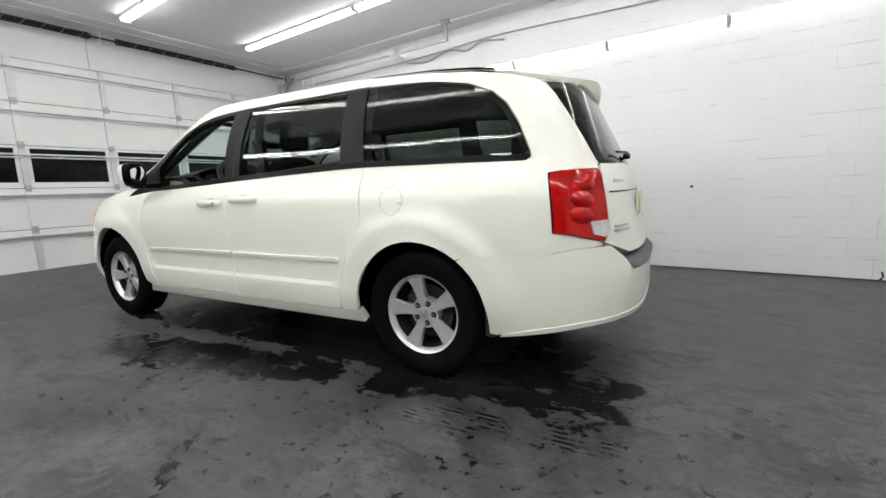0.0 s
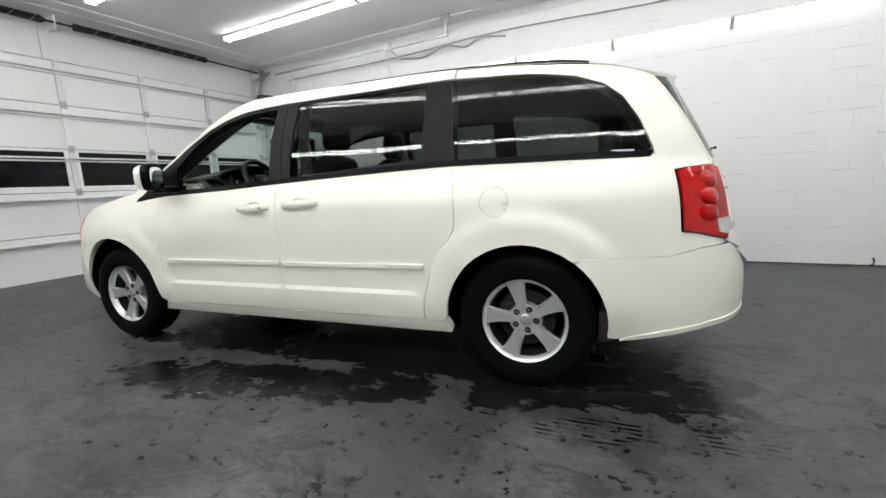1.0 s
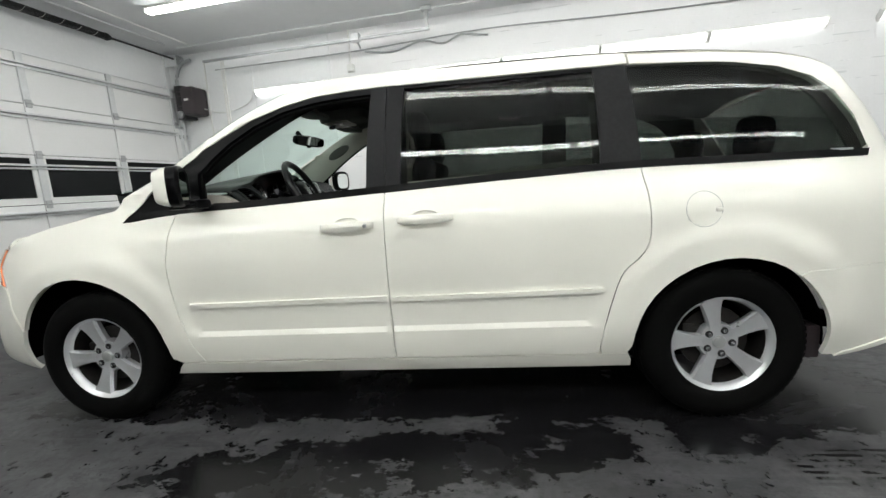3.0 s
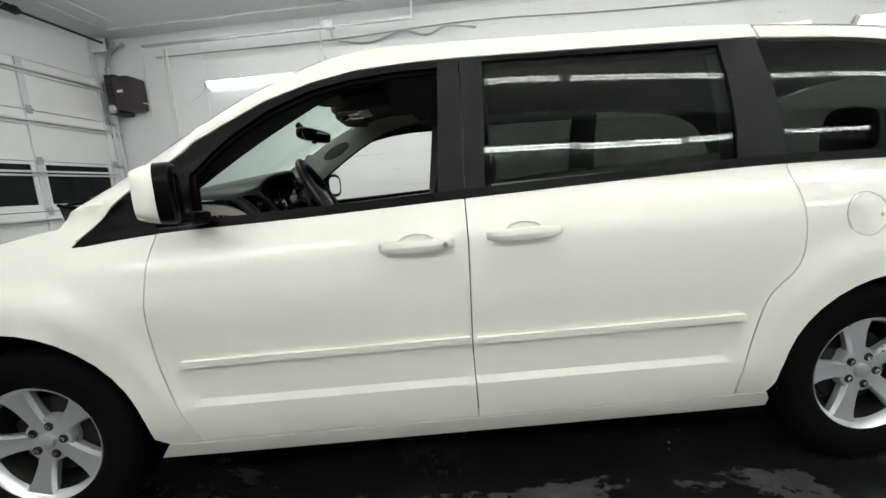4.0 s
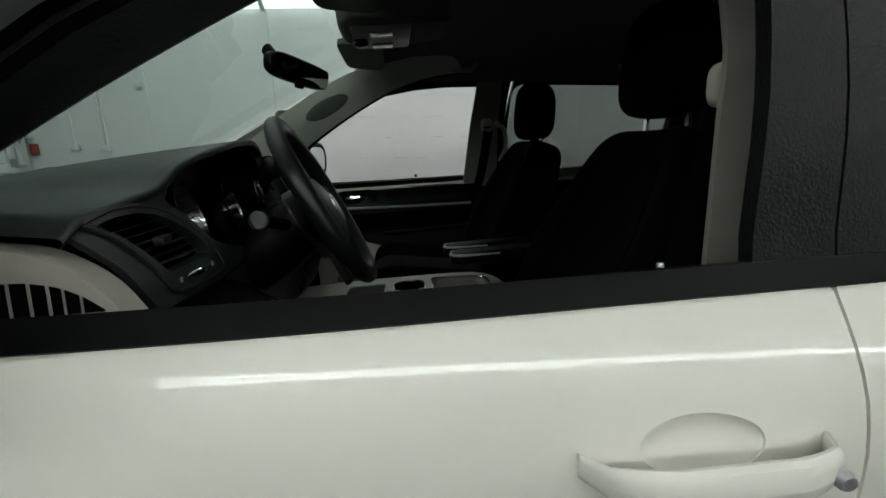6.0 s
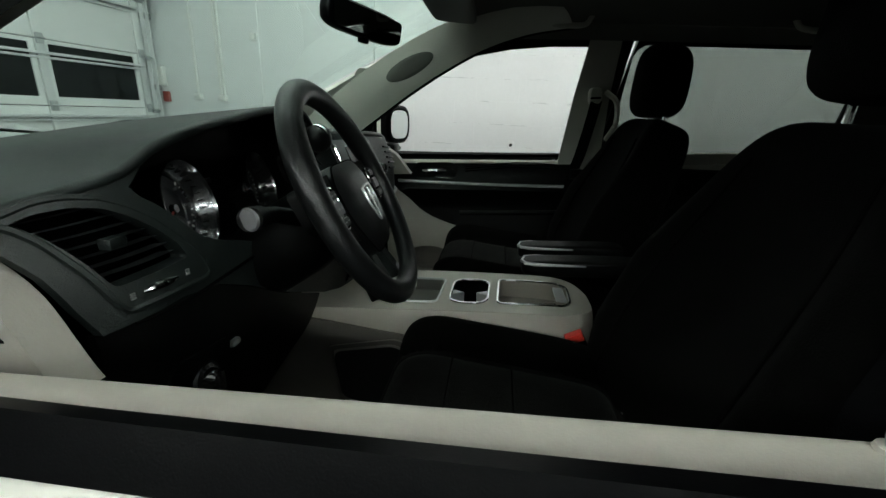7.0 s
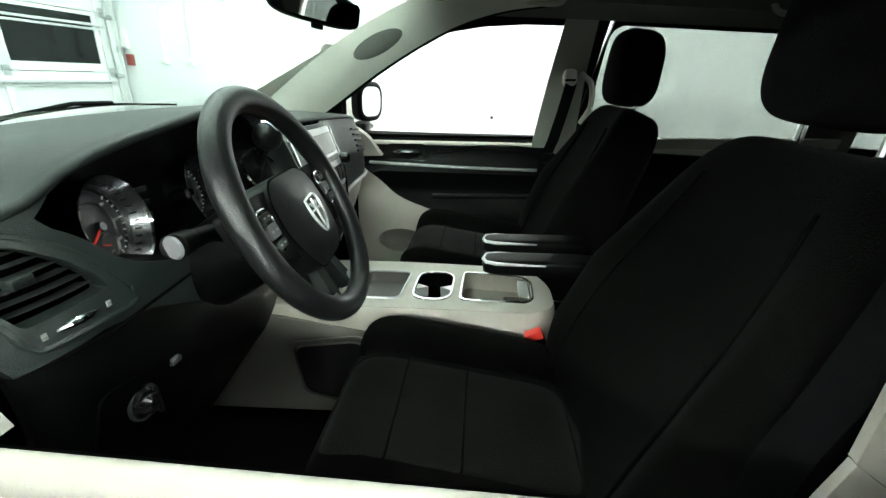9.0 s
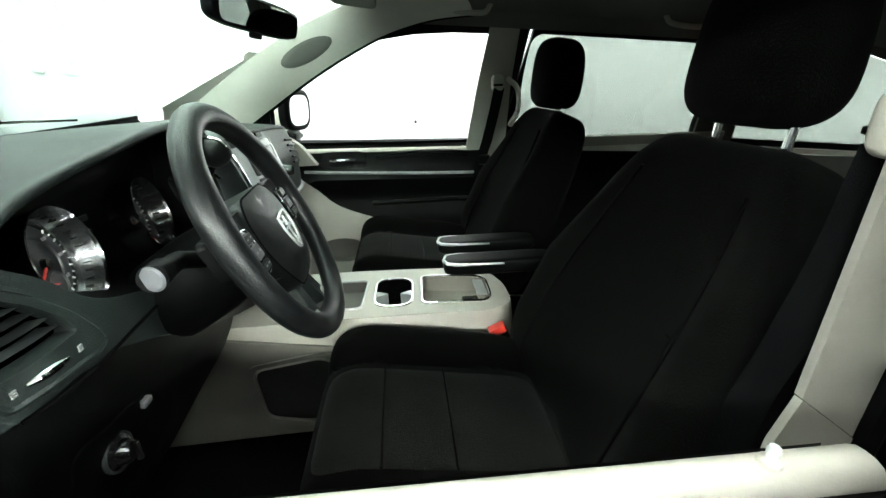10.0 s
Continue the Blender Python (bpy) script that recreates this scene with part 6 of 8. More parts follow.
    # flat near-black sheets on the trim stand for the shade in the slots
    for xa, xb in ((-2.420, -2.392), (-2.388, -2.370), (-2.366, -2.350), (-2.346, -2.3335), (-2.3305, -2.315), (-2.312, -2.289)):
        bm = bmesh.new()
        edge = [(xa + (xb - xa) * i / 5, 1.1125) for i in range(6)] + [(xb - (xb - xa) * i / 5, slot_top(xb - (xb - xa) * i / 5)) for i in range(6)]
        sheet(bm, edge, lambda x, z: Vector((x, -0.7985 + 0.02 * (z - 1.05) / 0.15, z)), 0.02)
        put("demister_slot", bm, M_UNDER, "dark outlet slot")


front_trim(-1)
front_trim(1)


def pillar_trim(sgn):
    """Inside of a windscreen pillar with an oval grille."""
    up = smooth_line([(-2.78, 0.735, 1.255), (-2.60, 0.690, 1.370), (-2.40, 0.650, 1.490), (-2.21, 0.620, 1.584), (-2.04, 0.590, 1.645), (-1.87, 0.565, 1.682), (-1.70, 0.555, 1.695)], 6)
    dn = smooth_line([(-2.55, 0.800, 1.215), (-2.38, 0.770, 1.320), (-2.24, 0.735, 1.405), (-2.08, 0.700, 1.490), (-1.92, 0.680, 1.560), (-1.76, 0.672, 1.602), (-1.60, 0.668, 1.618)], 6)
    n = len(up) - 1

    def f(u, v):
        i = round(u * n)
        a, b = Vector(up[i]), Vector(dn[i])
        p = a.lerp(b, v) + Vector((0.5, -0.7, 0.2)) * 0.022 * math.sin(math.pi * v)
        return Vector((p.x, sgn * p.y, p.z))

    bm = bmesh.new()
    grid(bm, n, 8, f)
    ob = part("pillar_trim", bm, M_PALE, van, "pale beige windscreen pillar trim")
    bm = bmesh.new()

    def seal(u, v):
        i = round(u * n)
        p = Vector(up[i]).lerp(Vector(dn[i]), 1.03 * v) + Vector((0.006, 0.018, 0.0))
        return Vector((p.x, sgn * p.y, p.z))

    grid(bm, n, 3, seal)
    part("pillar_seal", bm, M_RUBBER, ob, "black door seal behind the pillar trim")
    bm = bmesh.new()

    def g(u, v):
        a = 2 * math.pi * u
        i, w = 0.43 + 0.087 * v * math.cos(a), 0.5 + 0.22 * v * math.sin(a)
        k = min(n - 1, int(i * n))
        fr = i * n - k
        p = f(k / n, w).lerp(f((k + 1) / n, w), fr)
        return p + Vector((0.5, -sgn * 0.7, 0.2)) * (0.006 if v < 0.95 else 0.001)

    grid(bm, 28, 5, g, close_u=True)
    part("tweeter_grille", bm, M_HEAD, ob, "oval grey speaker grille")


pillar_trim(1)
pillar_trim(-1)

# ---------- dashboard ----------
crest = curve([(-0.80, 1.205), (-0.755, 1.248), (-0.70, 1.262), (-0.645, 1.274), (-0.60, 1.298), (-0.54, 1.315), (-0.44, 1.331), (-0.34, 1.343), (-0.25, 1.347), (-0.17, 1.339), (-0.13, 1.320), (-0.09, 1.302), (0.0, 1.292), (0.2, 1.285), (0.5, 1.272), (0.7, 1.245), (0.80, 1.21)])
crest_x = curve([(-0.80, -2.34), (-0.66, -2.285), (-0.52, -2.268), (-0.40, -2.262), (-0.25, -2.268), (-0.14, -2.285), (-0.05, -2.30), (0.2, -2.315), (0.5, -2.32), (0.7, -2.34), (0.80, -2.40)])


def dash_top(u, v):
    y = -0.78 + 1.56 * v
    k = abs(y / 0.78)
    x0 = -2.99 + 0.22 * k ** 2.2
    z0 = 1.286 - 0.050 * k ** 2.5
    x1, z1 = crest_x(y), crest(y)
    x = x0 + (x1 - x0) * u
    z = z0 + (z1 - z0) * (u ** 1.6) + 0.018 * math.sin(math.pi * u)
    return Vector((x, y, z))


dash = new("dashboard")
dash.parent = van
dash["label"] = "charcoal dashboard with chrome-ringed gauges and beige lower panels"
bm = bmesh.new()
grid(bm, 26, 70, dash_top)


def brow(u, v):
    # rolled front edge
    y = -0.78 + 1.56 * v
    p = dash_top(1, v)
    a = math.pi * u
    return p + Vector((0.007 * math.sin(a), 0, -0.007 * (1 - math.cos(a))))


grid(bm, 6, 70, brow)
bmesh.ops.remove_doubles(bm, verts=bm.verts[:], dist=0.0005)
part("top_pad", bm, M_DASH, dash, "charcoal grained dash top")


def face_x(y, z):
    f = curve([(0.50, -2.50), (0.62, -2.44), (0.75, -2.37), (0.88, -2.295), (0.98, -2.255), (1.06, -2.238), (1.14, -2.240), (1.22, -2.262), (1.30, -2.29), (1.36, -2.31)])(z)
    ends = -0.10 * max(0.0, (abs(y) - 0.62) / 0.18) ** 2
    mid = 0.035 * math.exp(-((y - 0.04) / 0.15) ** 4) * (1 if z > 0.9 else max(0, (z - 0.7) / 0.2))
    pas = -0.05 * (1 / (1 + math.exp(-(y - 0.30) / 0.04)))
    return f + ends + mid + pas


def on_face(y, z, off=0.0):
    return Vector((face_x(y, z) + off, y, z))


def crest_line(y0, y1, dz, n=24):
    return [(y0 + (y1 - y0) * i / n, crest(y0 + (y1 - y0) * i / n) + dz) for i in range(n + 1)]


cluster = smooth_line([(-0.645, 1.252), (-0.60, 1.281), (-0.54, 1.298), (-0.44, 1.314), (-0.34, 1.327), (-0.25, 1.330), (-0.18, 1.322), (-0.16, 1.28), (-0.17, 1.20), (-0.21, 1.138), (-0.40, 1.126), (-0.509, 1.150), (-0.577, 1.176), (-0.612, 1.217), (-0.638, 1.240)], 4)
vent_hole = rounded([(-0.750, 1.233), (-0.732, 1.240), (-0.710, 1.242), (-0.687, 1.237), (-0.669, 1.225), (-0.649, 1.207), (-0.632, 1.183), (-0.627, 1.165), (-0.675, 1.161), (-0.708, 1.157), (-0.722, 1.195), (-0.735, 1.220)], 0.006, 3)
bm = bmesh.new()
outline = [(-0.752, 1.20), (-0.764, 1.225)] + crest_line(-0.762, -0.13, -0.012) + crest_line(-0.12, 0.79, -0.012) + [(0.79, 1.035), (0.45, 1.01), (0.22, 0.99), (0.17, 0.90), (-0.10, 0.90), (-0.17, 0.92), (-0.40, 1.02), (-0.50, 1.075), (-0.575, 1.108), (-0.64, 1.118), (-0.722, 1.108), (-0.734, 1.142), (-0.743, 1.179)]
sheet(bm, outline, on_face, 0.028, [cluster, vent_hole], 0.012, lambda y, z: (-1, 0, 0))
part("dash_face", bm, M_DASH, dash, "charcoal dash face")
# black panel carried up to the vent, standing for the dash face's shade there
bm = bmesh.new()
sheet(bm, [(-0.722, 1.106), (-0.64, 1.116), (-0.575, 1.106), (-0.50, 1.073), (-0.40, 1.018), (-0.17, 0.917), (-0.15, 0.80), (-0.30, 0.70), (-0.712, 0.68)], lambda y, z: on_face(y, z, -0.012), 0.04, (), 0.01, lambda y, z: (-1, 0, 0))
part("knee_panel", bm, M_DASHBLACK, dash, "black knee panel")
bm = bmesh.new()
sheet(bm, [(0.79, 1.031), (0.45, 1.006), (0.22, 0.986), (0.19, 0.90), (0.19, 0.55), (0.79, 0.55)], lambda y, z: on_face(y, z, -0.006), 0.05, (), 0.01, lambda y, z: (-1, 0, 0))
part("glove_box", bm, M_BEIGE, dash, "beige glove box panel")
bm = bmesh.new()
tube(bm, [on_face(y, 1.036 - 0.03 * (0.79 - y), 0.006) for y in [0.22 + 0.57 * k / 14 for k in range(15)]], 0.007, 6)
part("dash_strip", bm, M_SILVERPL, dash, "silver dash strip")
# passenger end vent and side edge
for k in range(5):
    bm = bmesh.new()
    tube(bm, [on_face(0.56 + 0.03 * i, 1.215 - 0.02 * k - 0.003 * i, 0.004) for i in range(7)], 0.004, 5)
    part("side_vent_slat", bm, M_BLACKTRIM, dash)
bm = bmesh.new()
tube(bm, smooth_line([on_face(0.785, 1.20, 0.005), on_face(0.79, 1.12, 0.012), on_face(0.78, 1.05, 0.01), on_face(0.70, 1.02, 0.008)], 5), 0.005, 6)
part("side_edge_trim", bm, M_SILVERPL, dash, "silver edge line")

# cluster: recess, hood lining, gauges
CL = new("instrument_cluster")
CL.parent = dash
CL["label"] = "dark instrument cluster with chrome-ringed dials"
bm = bmesh.new()
n = len(cluster)
outer = [bm.verts.new(on_face(y, z, -0.004)) for y, z in cluster]
inner = [bm.verts.new((-2.372, -0.38 + (y + 0.38) * 0.94, 1.21 + (z - 1.21) * 0.94)) for y, z in cluster]
for i in range(n):
    bm.faces.new((outer[i], outer[(i + 1) % n], inner[(i + 1) % n], inner[i]))
bm.faces.new(inner)
part("cluster_well", bm, M_DASHBLACK, CL, "black well")
TILT = Matrix.Rotation(radians(11), 4, "Z") @ Matrix.Rotation(radians(-12), 4, "Y") @ Matrix.Rotation(radians(90), 4, "Z")


def gauge(x, y, z, r, needle, deep, wall):
    """A dial at the bottom of a bright flared cup."""
    m = Matrix.Translation((x, y, z)) @ TILT
    bm = bmesh.new()
    lathe(bm, [(r * 0.965, 0.001), (r * 0.985, -0.003), (r * 1.006, -0.002), (r * 1.012, 0.006), (r * 1.012, deep)], 64, m)
    part("gauge_ring", bm, M_CHROME, CL, "chrome gauge ring")
    bm = bmesh.new()
    lathe(bm, [(r * 0.79, deep), (r * 0.83, deep * 0.62), (r * 0.86, deep * 0.55), (r * 0.93, deep * 0.18), (r * 0.965, 0.001)], 64, m)
    part("gauge_wall", bm, wall, CL, "dark polished inner wall")
    for k in range(30):
        bm = bmesh.new()
        box(bm, (r * 0.845, deep * 0.30, -0.0007), (r * 0.875, deep * 0.58, 0.0007), 0.0, m @ Matrix.Rotation(radians(12 * k), 4, "Y"))
        part("wall_notch", bm, M_DASHBLACK, CL, smooth=False)
    bm = bmesh.new()
    lathe(bm, [(0.0, deep - 0.002), (r * 0.50, deep - 0.002), (r * 0.52, deep - 0.004)], 48, m)
    part("dial_face", bm, M_DIAL, CL, "black dial face")
    bm = bmesh.new()
    lathe(bm, [(r * 0.52, deep - 0.004), (r * 0.56, deep - 0.005), (r * 0.76, deep - 0.003), (r * 0.80, deep)], 48, m)
    part("dial_ring", bm, M_DIALRING, CL, "grey scale ring")
    for k in range(25):
        a = radians(225 - 270 * k / 24)
        bm = bmesh.new()
        mm = m @ Matrix.Rotation(a, 4, "Y")
        w = 0.0004 if k % 2 else 0.0008
        box(bm, (r * (0.71 if k % 2 else 0.68), deep - 0.0062, -w), (r * 0.75, deep - 0.0046, w), 0.0, mm)
        part("dial_mark", bm, M_WHITEMARK, CL, smooth=False)
        if k % 4 == 0:
            bm = bmesh.new()
            c = m @ Matrix.Translation((r * 0.56 * math.cos(a), 0, -r * 0.56 * math.sin(a)))
            for d in (-0.0022, 0.0022):
                box(bm, (d - 0.0012, deep - 0.0066, -0.0020), (d + 0.0012, deep - 0.0052, 0.0020), 0.0, c)
            part("dial_figure", bm, M_DIALMARK, CL, "pale bars of a dial figure", smooth=False)
    bm = bmesh.new()
    mm = m @ Matrix.Rotation(radians(needle), 4, "Y")
    box(bm, (r * 0.10, deep - 0.010, -0.0012), (r * 0.62, deep - 0.008, 0.0012), 0.0, mm)
    part("needle", bm, M_REDPL, CL, "red needle")
    bm = bmesh.new()
    lathe(bm, [(0.0, deep - 0.012), (0.006, deep - 0.012), (0.008, deep - 0.006)], 16, m)
    part("needle_hub", bm, M_PIANO, CL, "black needle hub")
    # small inset dial
    mi = m @ Matrix.Translation((0.0, deep - 0.006, -r * 0.42))
    bm = bmesh.new()
    lathe(bm, [(0.0, -0.0005), (r * 0.22, -0.0005), (r * 0.25, -0.003), (r * 0.27, 0.0)], 32, mi)
    part("inset_dial", bm, M_DIALRING, CL)
    bm = bmesh.new()
    box(bm, (0.0, -0.003, -0.001), (r * 0.2, -0.0015, 0.001), 0.0, mi @ Matrix.Rotation(radians(200), 4, "Y"))
    part("inset_needle", bm, M_REDPL, CL, "red inset needle")


gauge(-2.302, -0.520, 1.206, 0.066, 150, 0.034, M_GWALL)
gauge(-2.302, -0.330, 1.207, 0.060, 150, 0.036, M_PIANO)
bm = bmesh.new()
for k in range(3):
    box(bm, (-2.350, -0.436, 1.222 - 0.022 * k), (-2.347, -0.408, 1.230 - 0.022 * k))
part("display_mark", bm, M_DIALRING, CL, smooth=False)

# left air vent
VT = new("air_vent")
VT.parent = dash
VT["label"] = "slatted air vent with a silver thumbwheel"
bez = rounded([(-0.758, 1.237), (-0.728, 1.250), (-0.707, 1.2515), (-0.683, 1.246), (-0.664, 1.235), (-0.642, 1.216), (-0.618, 1.184), (-0.605, 1.156), (-0.600, 1.138), (-0.612, 1.132), (-0.638, 1.1335), (-0.677, 1.131), (-0.704, 1.128), (-0.710, 1.141), (-0.721, 1.178), (-0.734, 1.211), (-0.746, 1.229)], 0.007, 3)
bm = bmesh.new()
sheet(bm, bez, lambda y, z: on_face(y, z, 0.010), 0.02, [vent_hole], 0.014, lambda y, z: (-1, 0, 0))
part("bezel", bm, M_DASH, VT, "black vent bezel")
bm = bmesh.new()
tube(bm, [on_face(y, z, 0.007) for y, z in dense(bez, 0.02)], 0.0045, 6, closed=True)
part("bezel_edge", bm, M_DASH, VT)
# near-black sheet behind the slats in place of deep shade
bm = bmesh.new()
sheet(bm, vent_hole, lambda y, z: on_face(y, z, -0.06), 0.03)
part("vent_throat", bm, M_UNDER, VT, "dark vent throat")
for k in range(7):
    z = 1.1685 + 0.0105 * k
    ya = curve([(1.157, -0.706), (1.197, -0.721), (1.224, -0.735), (1.235, -0.742)])(z)
    yb = curve([(1.160, -0.628), (1.183, -0.633), (1.207, -0.650), (1.225, -0.670), (1.237, -0.690)])(z + 0.004)
    bm = bmesh.new()
    grid(bm, 8, 3, lambda u, v: on_face(ya + (yb - ya) * u, z + 0.006 * (u - 0.5) + 0.0030 * (1 - v), -0.001 - 0.024 * v))
    bmesh.ops.solidify(bm, geom=bm.faces[:], thickness=0.0026)
    part("slat", bm, M_SLAT, VT, "charcoal vent slat")
bm = bmesh.new()
p = on_face(-0.687, 1.200, 0.003)
box(bm, (p.x - 0.01, p.y - 0.011, p.z - 0.006), (p.x + 0.006, p.y + 0.011, p.z + 0.006), 0.002)
part("vent_tab", bm, M_DASH, VT)
bm = bmesh.new()
tube(bm, [on_face(-0.690 + 0.0075 * k, 1.1455 + 0.0006 * k, 0.012) for k in range(6)], [0.0015, 0.0035, 0.0045, 0.0045, 0.0035, 0.0015], 8)
part("thumbwheel", bm, M_CHROME, VT, "silver thumbwheel")
for y, z in ((-0.6985, 1.1435), (-0.637, 1.149)):
    bm = bmesh.new()
    p = on_face(y, z, 0.0105)
    for k in range(3):
        box(bm, (p.x - 0.001, p.y - 0.0028, p.z - 0.0035 + 0.0026 * k), (p.x + 0.0008, p.y + 0.0028, p.z - 0.0018 + 0.0026 * k))
    part("icon_bar", bm, M_DIALMARK, VT, "small white mark", smooth=False)
# lamp switch pod below the vent
bm = bmesh.new()
sheet(bm, rounded([(-0.665, 1.035), (-0.560, 1.020), (-0.530, 0.945), (-0.600, 0.905), (-0.675, 0.930)], 0.02), lambda y, z: on_face(y, z, -0.009), 0.02, (), 0.006, lambda y, z: (-1, 0, 0))
pod = part("lamp_switch_pod", bm, M_DASHBLACK, dash, "black lamp switch pod")
bm = bmesh.new()
SWM = Matrix.Translation(on_face(-0.610, 0.980, -0.008)) @ Matrix.Rotation(radians(90), 4, "Z")
lathe(bm, [(0.0, -0.022), (0.010, -0.022), (0.014, -0.018), (0.016, -0.008), (0.022, -0.004), (0.024, 0.002)], 24, SWM)
box(bm, (-0.003, -0.030, -0.014), (0.003, -0.020, 0.014), 0.002, SWM)
part("lamp_switch", bm, M_PIANO, pod, "round lamp switch")
bm = bmesh.new()
lathe(bm, [(0.022, -0.005), (0.0245, -0.006), (0.0255, -0.001)], 28, SWM)
part("switch_ring", bm, M_DIALRING, pod, "dark grey switch ring")
bm = bmesh.new()
p = on_face(-0.545, 1.000, -0.008)
box(bm, (p.x - 0.006, p.y - 0.010, p.z - 0.005), (p.x + 0.005, p.y + 0.010, p.z + 0.005), 0.003)
part("dimmer_wheel", bm, M_CAPGREY, pod, "small bright dimmer wheel")
bm = bmesh.new()
tube(bm, [on_face(y, 1.112 + 0.05 * (y + 0.70), 0.0065) for y in [-0.70 + 0.20 * k / 8 for k in range(9)]], 0.0022, 5)
part("panel_gap", bm, M_UNDER, dash, "dark gap under the vent panel")

# centre stack
bm = bmesh.new()
sheet(bm, rounded([(-0.095, 1.272), (0.165, 1.266), (0.165, 1.115), (-0.085, 1.115)], 0.012), lambda y, z: on_face(y, z, 0.008), 0.025, (), 0.012, lambda y, z: (-1, 0, 0))
radio = part("radio", bm, M_SILVERPL, dash, "silver radio panel with a dark display")
for y0, y1, z0, z1, mt in ((-0.055, 0.125, 1.205, 1.255, M_PIANO), (-0.055, 0.125, 1.185, 1.198, M_DIAL)):
    bm = bmesh.new()
    sheet(bm, rounded([(y0, z0), (y1, z0), (y1, z1), (y0, z1)], 0.004), lambda y, z: on_face(y, z, 0.0105), 0.03, (), 0.003, lambda y, z: (-1, 0, 0))
    part("display", bm, mt, radio, "dark display")
for k in range(6):
    bm = bmesh.new()
    y0 = -0.055 + 0.031 * k
    sheet(bm, rounded([(y0, 1.130), (y0 + 0.026, 1.130), (y0 + 0.026, 1.170), (y0, 1.170)], 0.004), lambda y, z: on_face(y, z, 0.012), 0.02, (), 0.005, lambda y, z: (-1, 0, 0))
    part("radio_button", bm, M_DASHBLACK, radio)
for y in (-0.075, 0.146):
    bm = bmesh.new()
    lathe(bm, [(0.0, -0.024), (0.012, -0.024), (0.014, -0.02), (0.0155, 0.0)], 24, Matrix.Translation(on_face(y, 1.18, 0.009)) @ Matrix.Rotation(radians(90), 4, "Z"))
    part("radio_knob", bm, M_PIANO, radio, "black knob")
bm = bmesh.new()
sheet(bm, rounded([(-0.085, 1.105), (0.16, 1.105), (0.15, 0.915), (-0.075, 0.915)], 0.015), lambda y, z: on_face(y, z, 0.006), 0.03, (), 0.01, lambda y, z: (-1, 0, 0))
clim = part("climate_panel", bm, M_DASHBLACK, dash, "black climate panel")
for k in range(3):
    bm = bmesh.new()
    lathe(bm, [(0.0, -0.022), (0.016, -0.022), (0.019, -0.018), (0.021, 0.0)], 24, Matrix.Translation(on_face(-0.045 + 0.085 * k, 1.02, 0.007)) @ Matrix.Rotation(radians(90), 4, "Z"))
    part("climate_dial", bm, M_DASH, clim)
for y in (-0.092, 0.168):
    bm = bmesh.new()
    tube(bm, [on_face(y, 0.92 + 0.34 * k / 12, 0.008) for k in range(13)], 0.004, 6)
    part("stack_edge", bm, M_CHROME, dash, "chrome edge of the centre stack")

# gear lever on the dash
GL = new("gear_lever")
GL.parent = dash
GL["label"] = "dash-mounted gear lever with a ball knob and chrome surround"
bm = bmesh.new()
gate_o = rounded([(-0.275, 1.250), (-0.215, 1.262), (-0.135, 1.215), (-0.125, 1.160), (-0.175, 1.155), (-0.255, 1.205)], 0.015)
tube(bm, [Vector((-2.262, y, z)) for y, z in dense(gate_o, 0.02)], 0.004, 6, closed=True)
part("chrome_surround", bm, M_CHROME, GL, "chrome surround")
bm = bmesh.new()
sheet(bm, gate_o, lambda y, z: Vector((-2.268, y, z)), 0.03, (), 0.03, lambda y, z: (-1, 0, 0))
part("gate_plate", bm, M_PIANO, GL, "gloss black gate")
bm = bmesh.new()
tube(bm, [(-2.285, -0.190, 1.205), (-2.262, -0.190, 1.245), (-2.248, -0.190, 1.270)], [0.012, 0.010, 0.012], 10)
part("stem", bm, M_BLACKTRIM, GL)
bm = bmesh.new()
K = Matrix.Translation((-2.243, -0.190, 1.281))
lathe(bm, [(0.0, -0.031), (0.012, -0.029), (0.023, -0.020), (0.029, -0.006), (0.029, 0.006), (0.023, 0.018), (0.013, 0.026), (0.0, 0.028)], 28, K)
part("knob", bm, M_LEATHER, GL, "black ball knob")
bm = bmesh.new()
tube(bm, [K @ Vector((0.0285 * math.cos(a), -0.012, 0.0285 * math.sin(a))) for a in [radians(20 + 10 * k) for k in range(13)]], 0.0022, 6)
part("knob_band", bm, M_CHROME, GL, "chrome band")

# ---------- steering wheel ----------
SW = new("steering_wheel")
SW.parent = van
SW["label"] = "black leather steering wheel with a dark hub and silver emblem"
A, B = 0.452, 0.075
SC = Vector((-2.086, -0.415, 1.184))
E_N = Vector((math.cos(A) * math.cos(B), math.sin(B), math.sin(A) * math.cos(B)))
E_R = Vector((0, 0, 1)).cross(E_N).normalized()
E_U = E_N.cross(E_R)


def sw(r, u, n=0.0):
    return SC + E_R * r + E_U * u + E_N * n


bm = bmesh.new()
NS, NT = 84, 16
rows = []
for i in range(NS):
    a = 2 * math.pi * i / NS
    fat = 1.0 + 0.10 * (math.exp(-((abs(math.degrees(a) - 90) - 65) / 16) ** 2) if math.degrees(a) < 180 else 0)
    rows.append([bm.verts.new(sw((0.1705 + 0.0190 * fat * math.cos(b)) * math.cos(a), (0.1705 + 0.0190 * fat * math.cos(b)) * math.sin(a), 0.0170 * fat * math.sin(b))) for b in [2 * math.pi * j / NT for j in range(NT)]])
for i in range(NS):
    for j in range(NT):
        bm.faces.new((rows[i][j], rows[(i + 1) % NS][j], rows[(i + 1) % NS][(j + 1) % NT], rows[i][(j + 1) % NT]))
part("rim", bm, M_LEATHER, SW, "black leather rim", angle=60)
bm = bmesh.new()
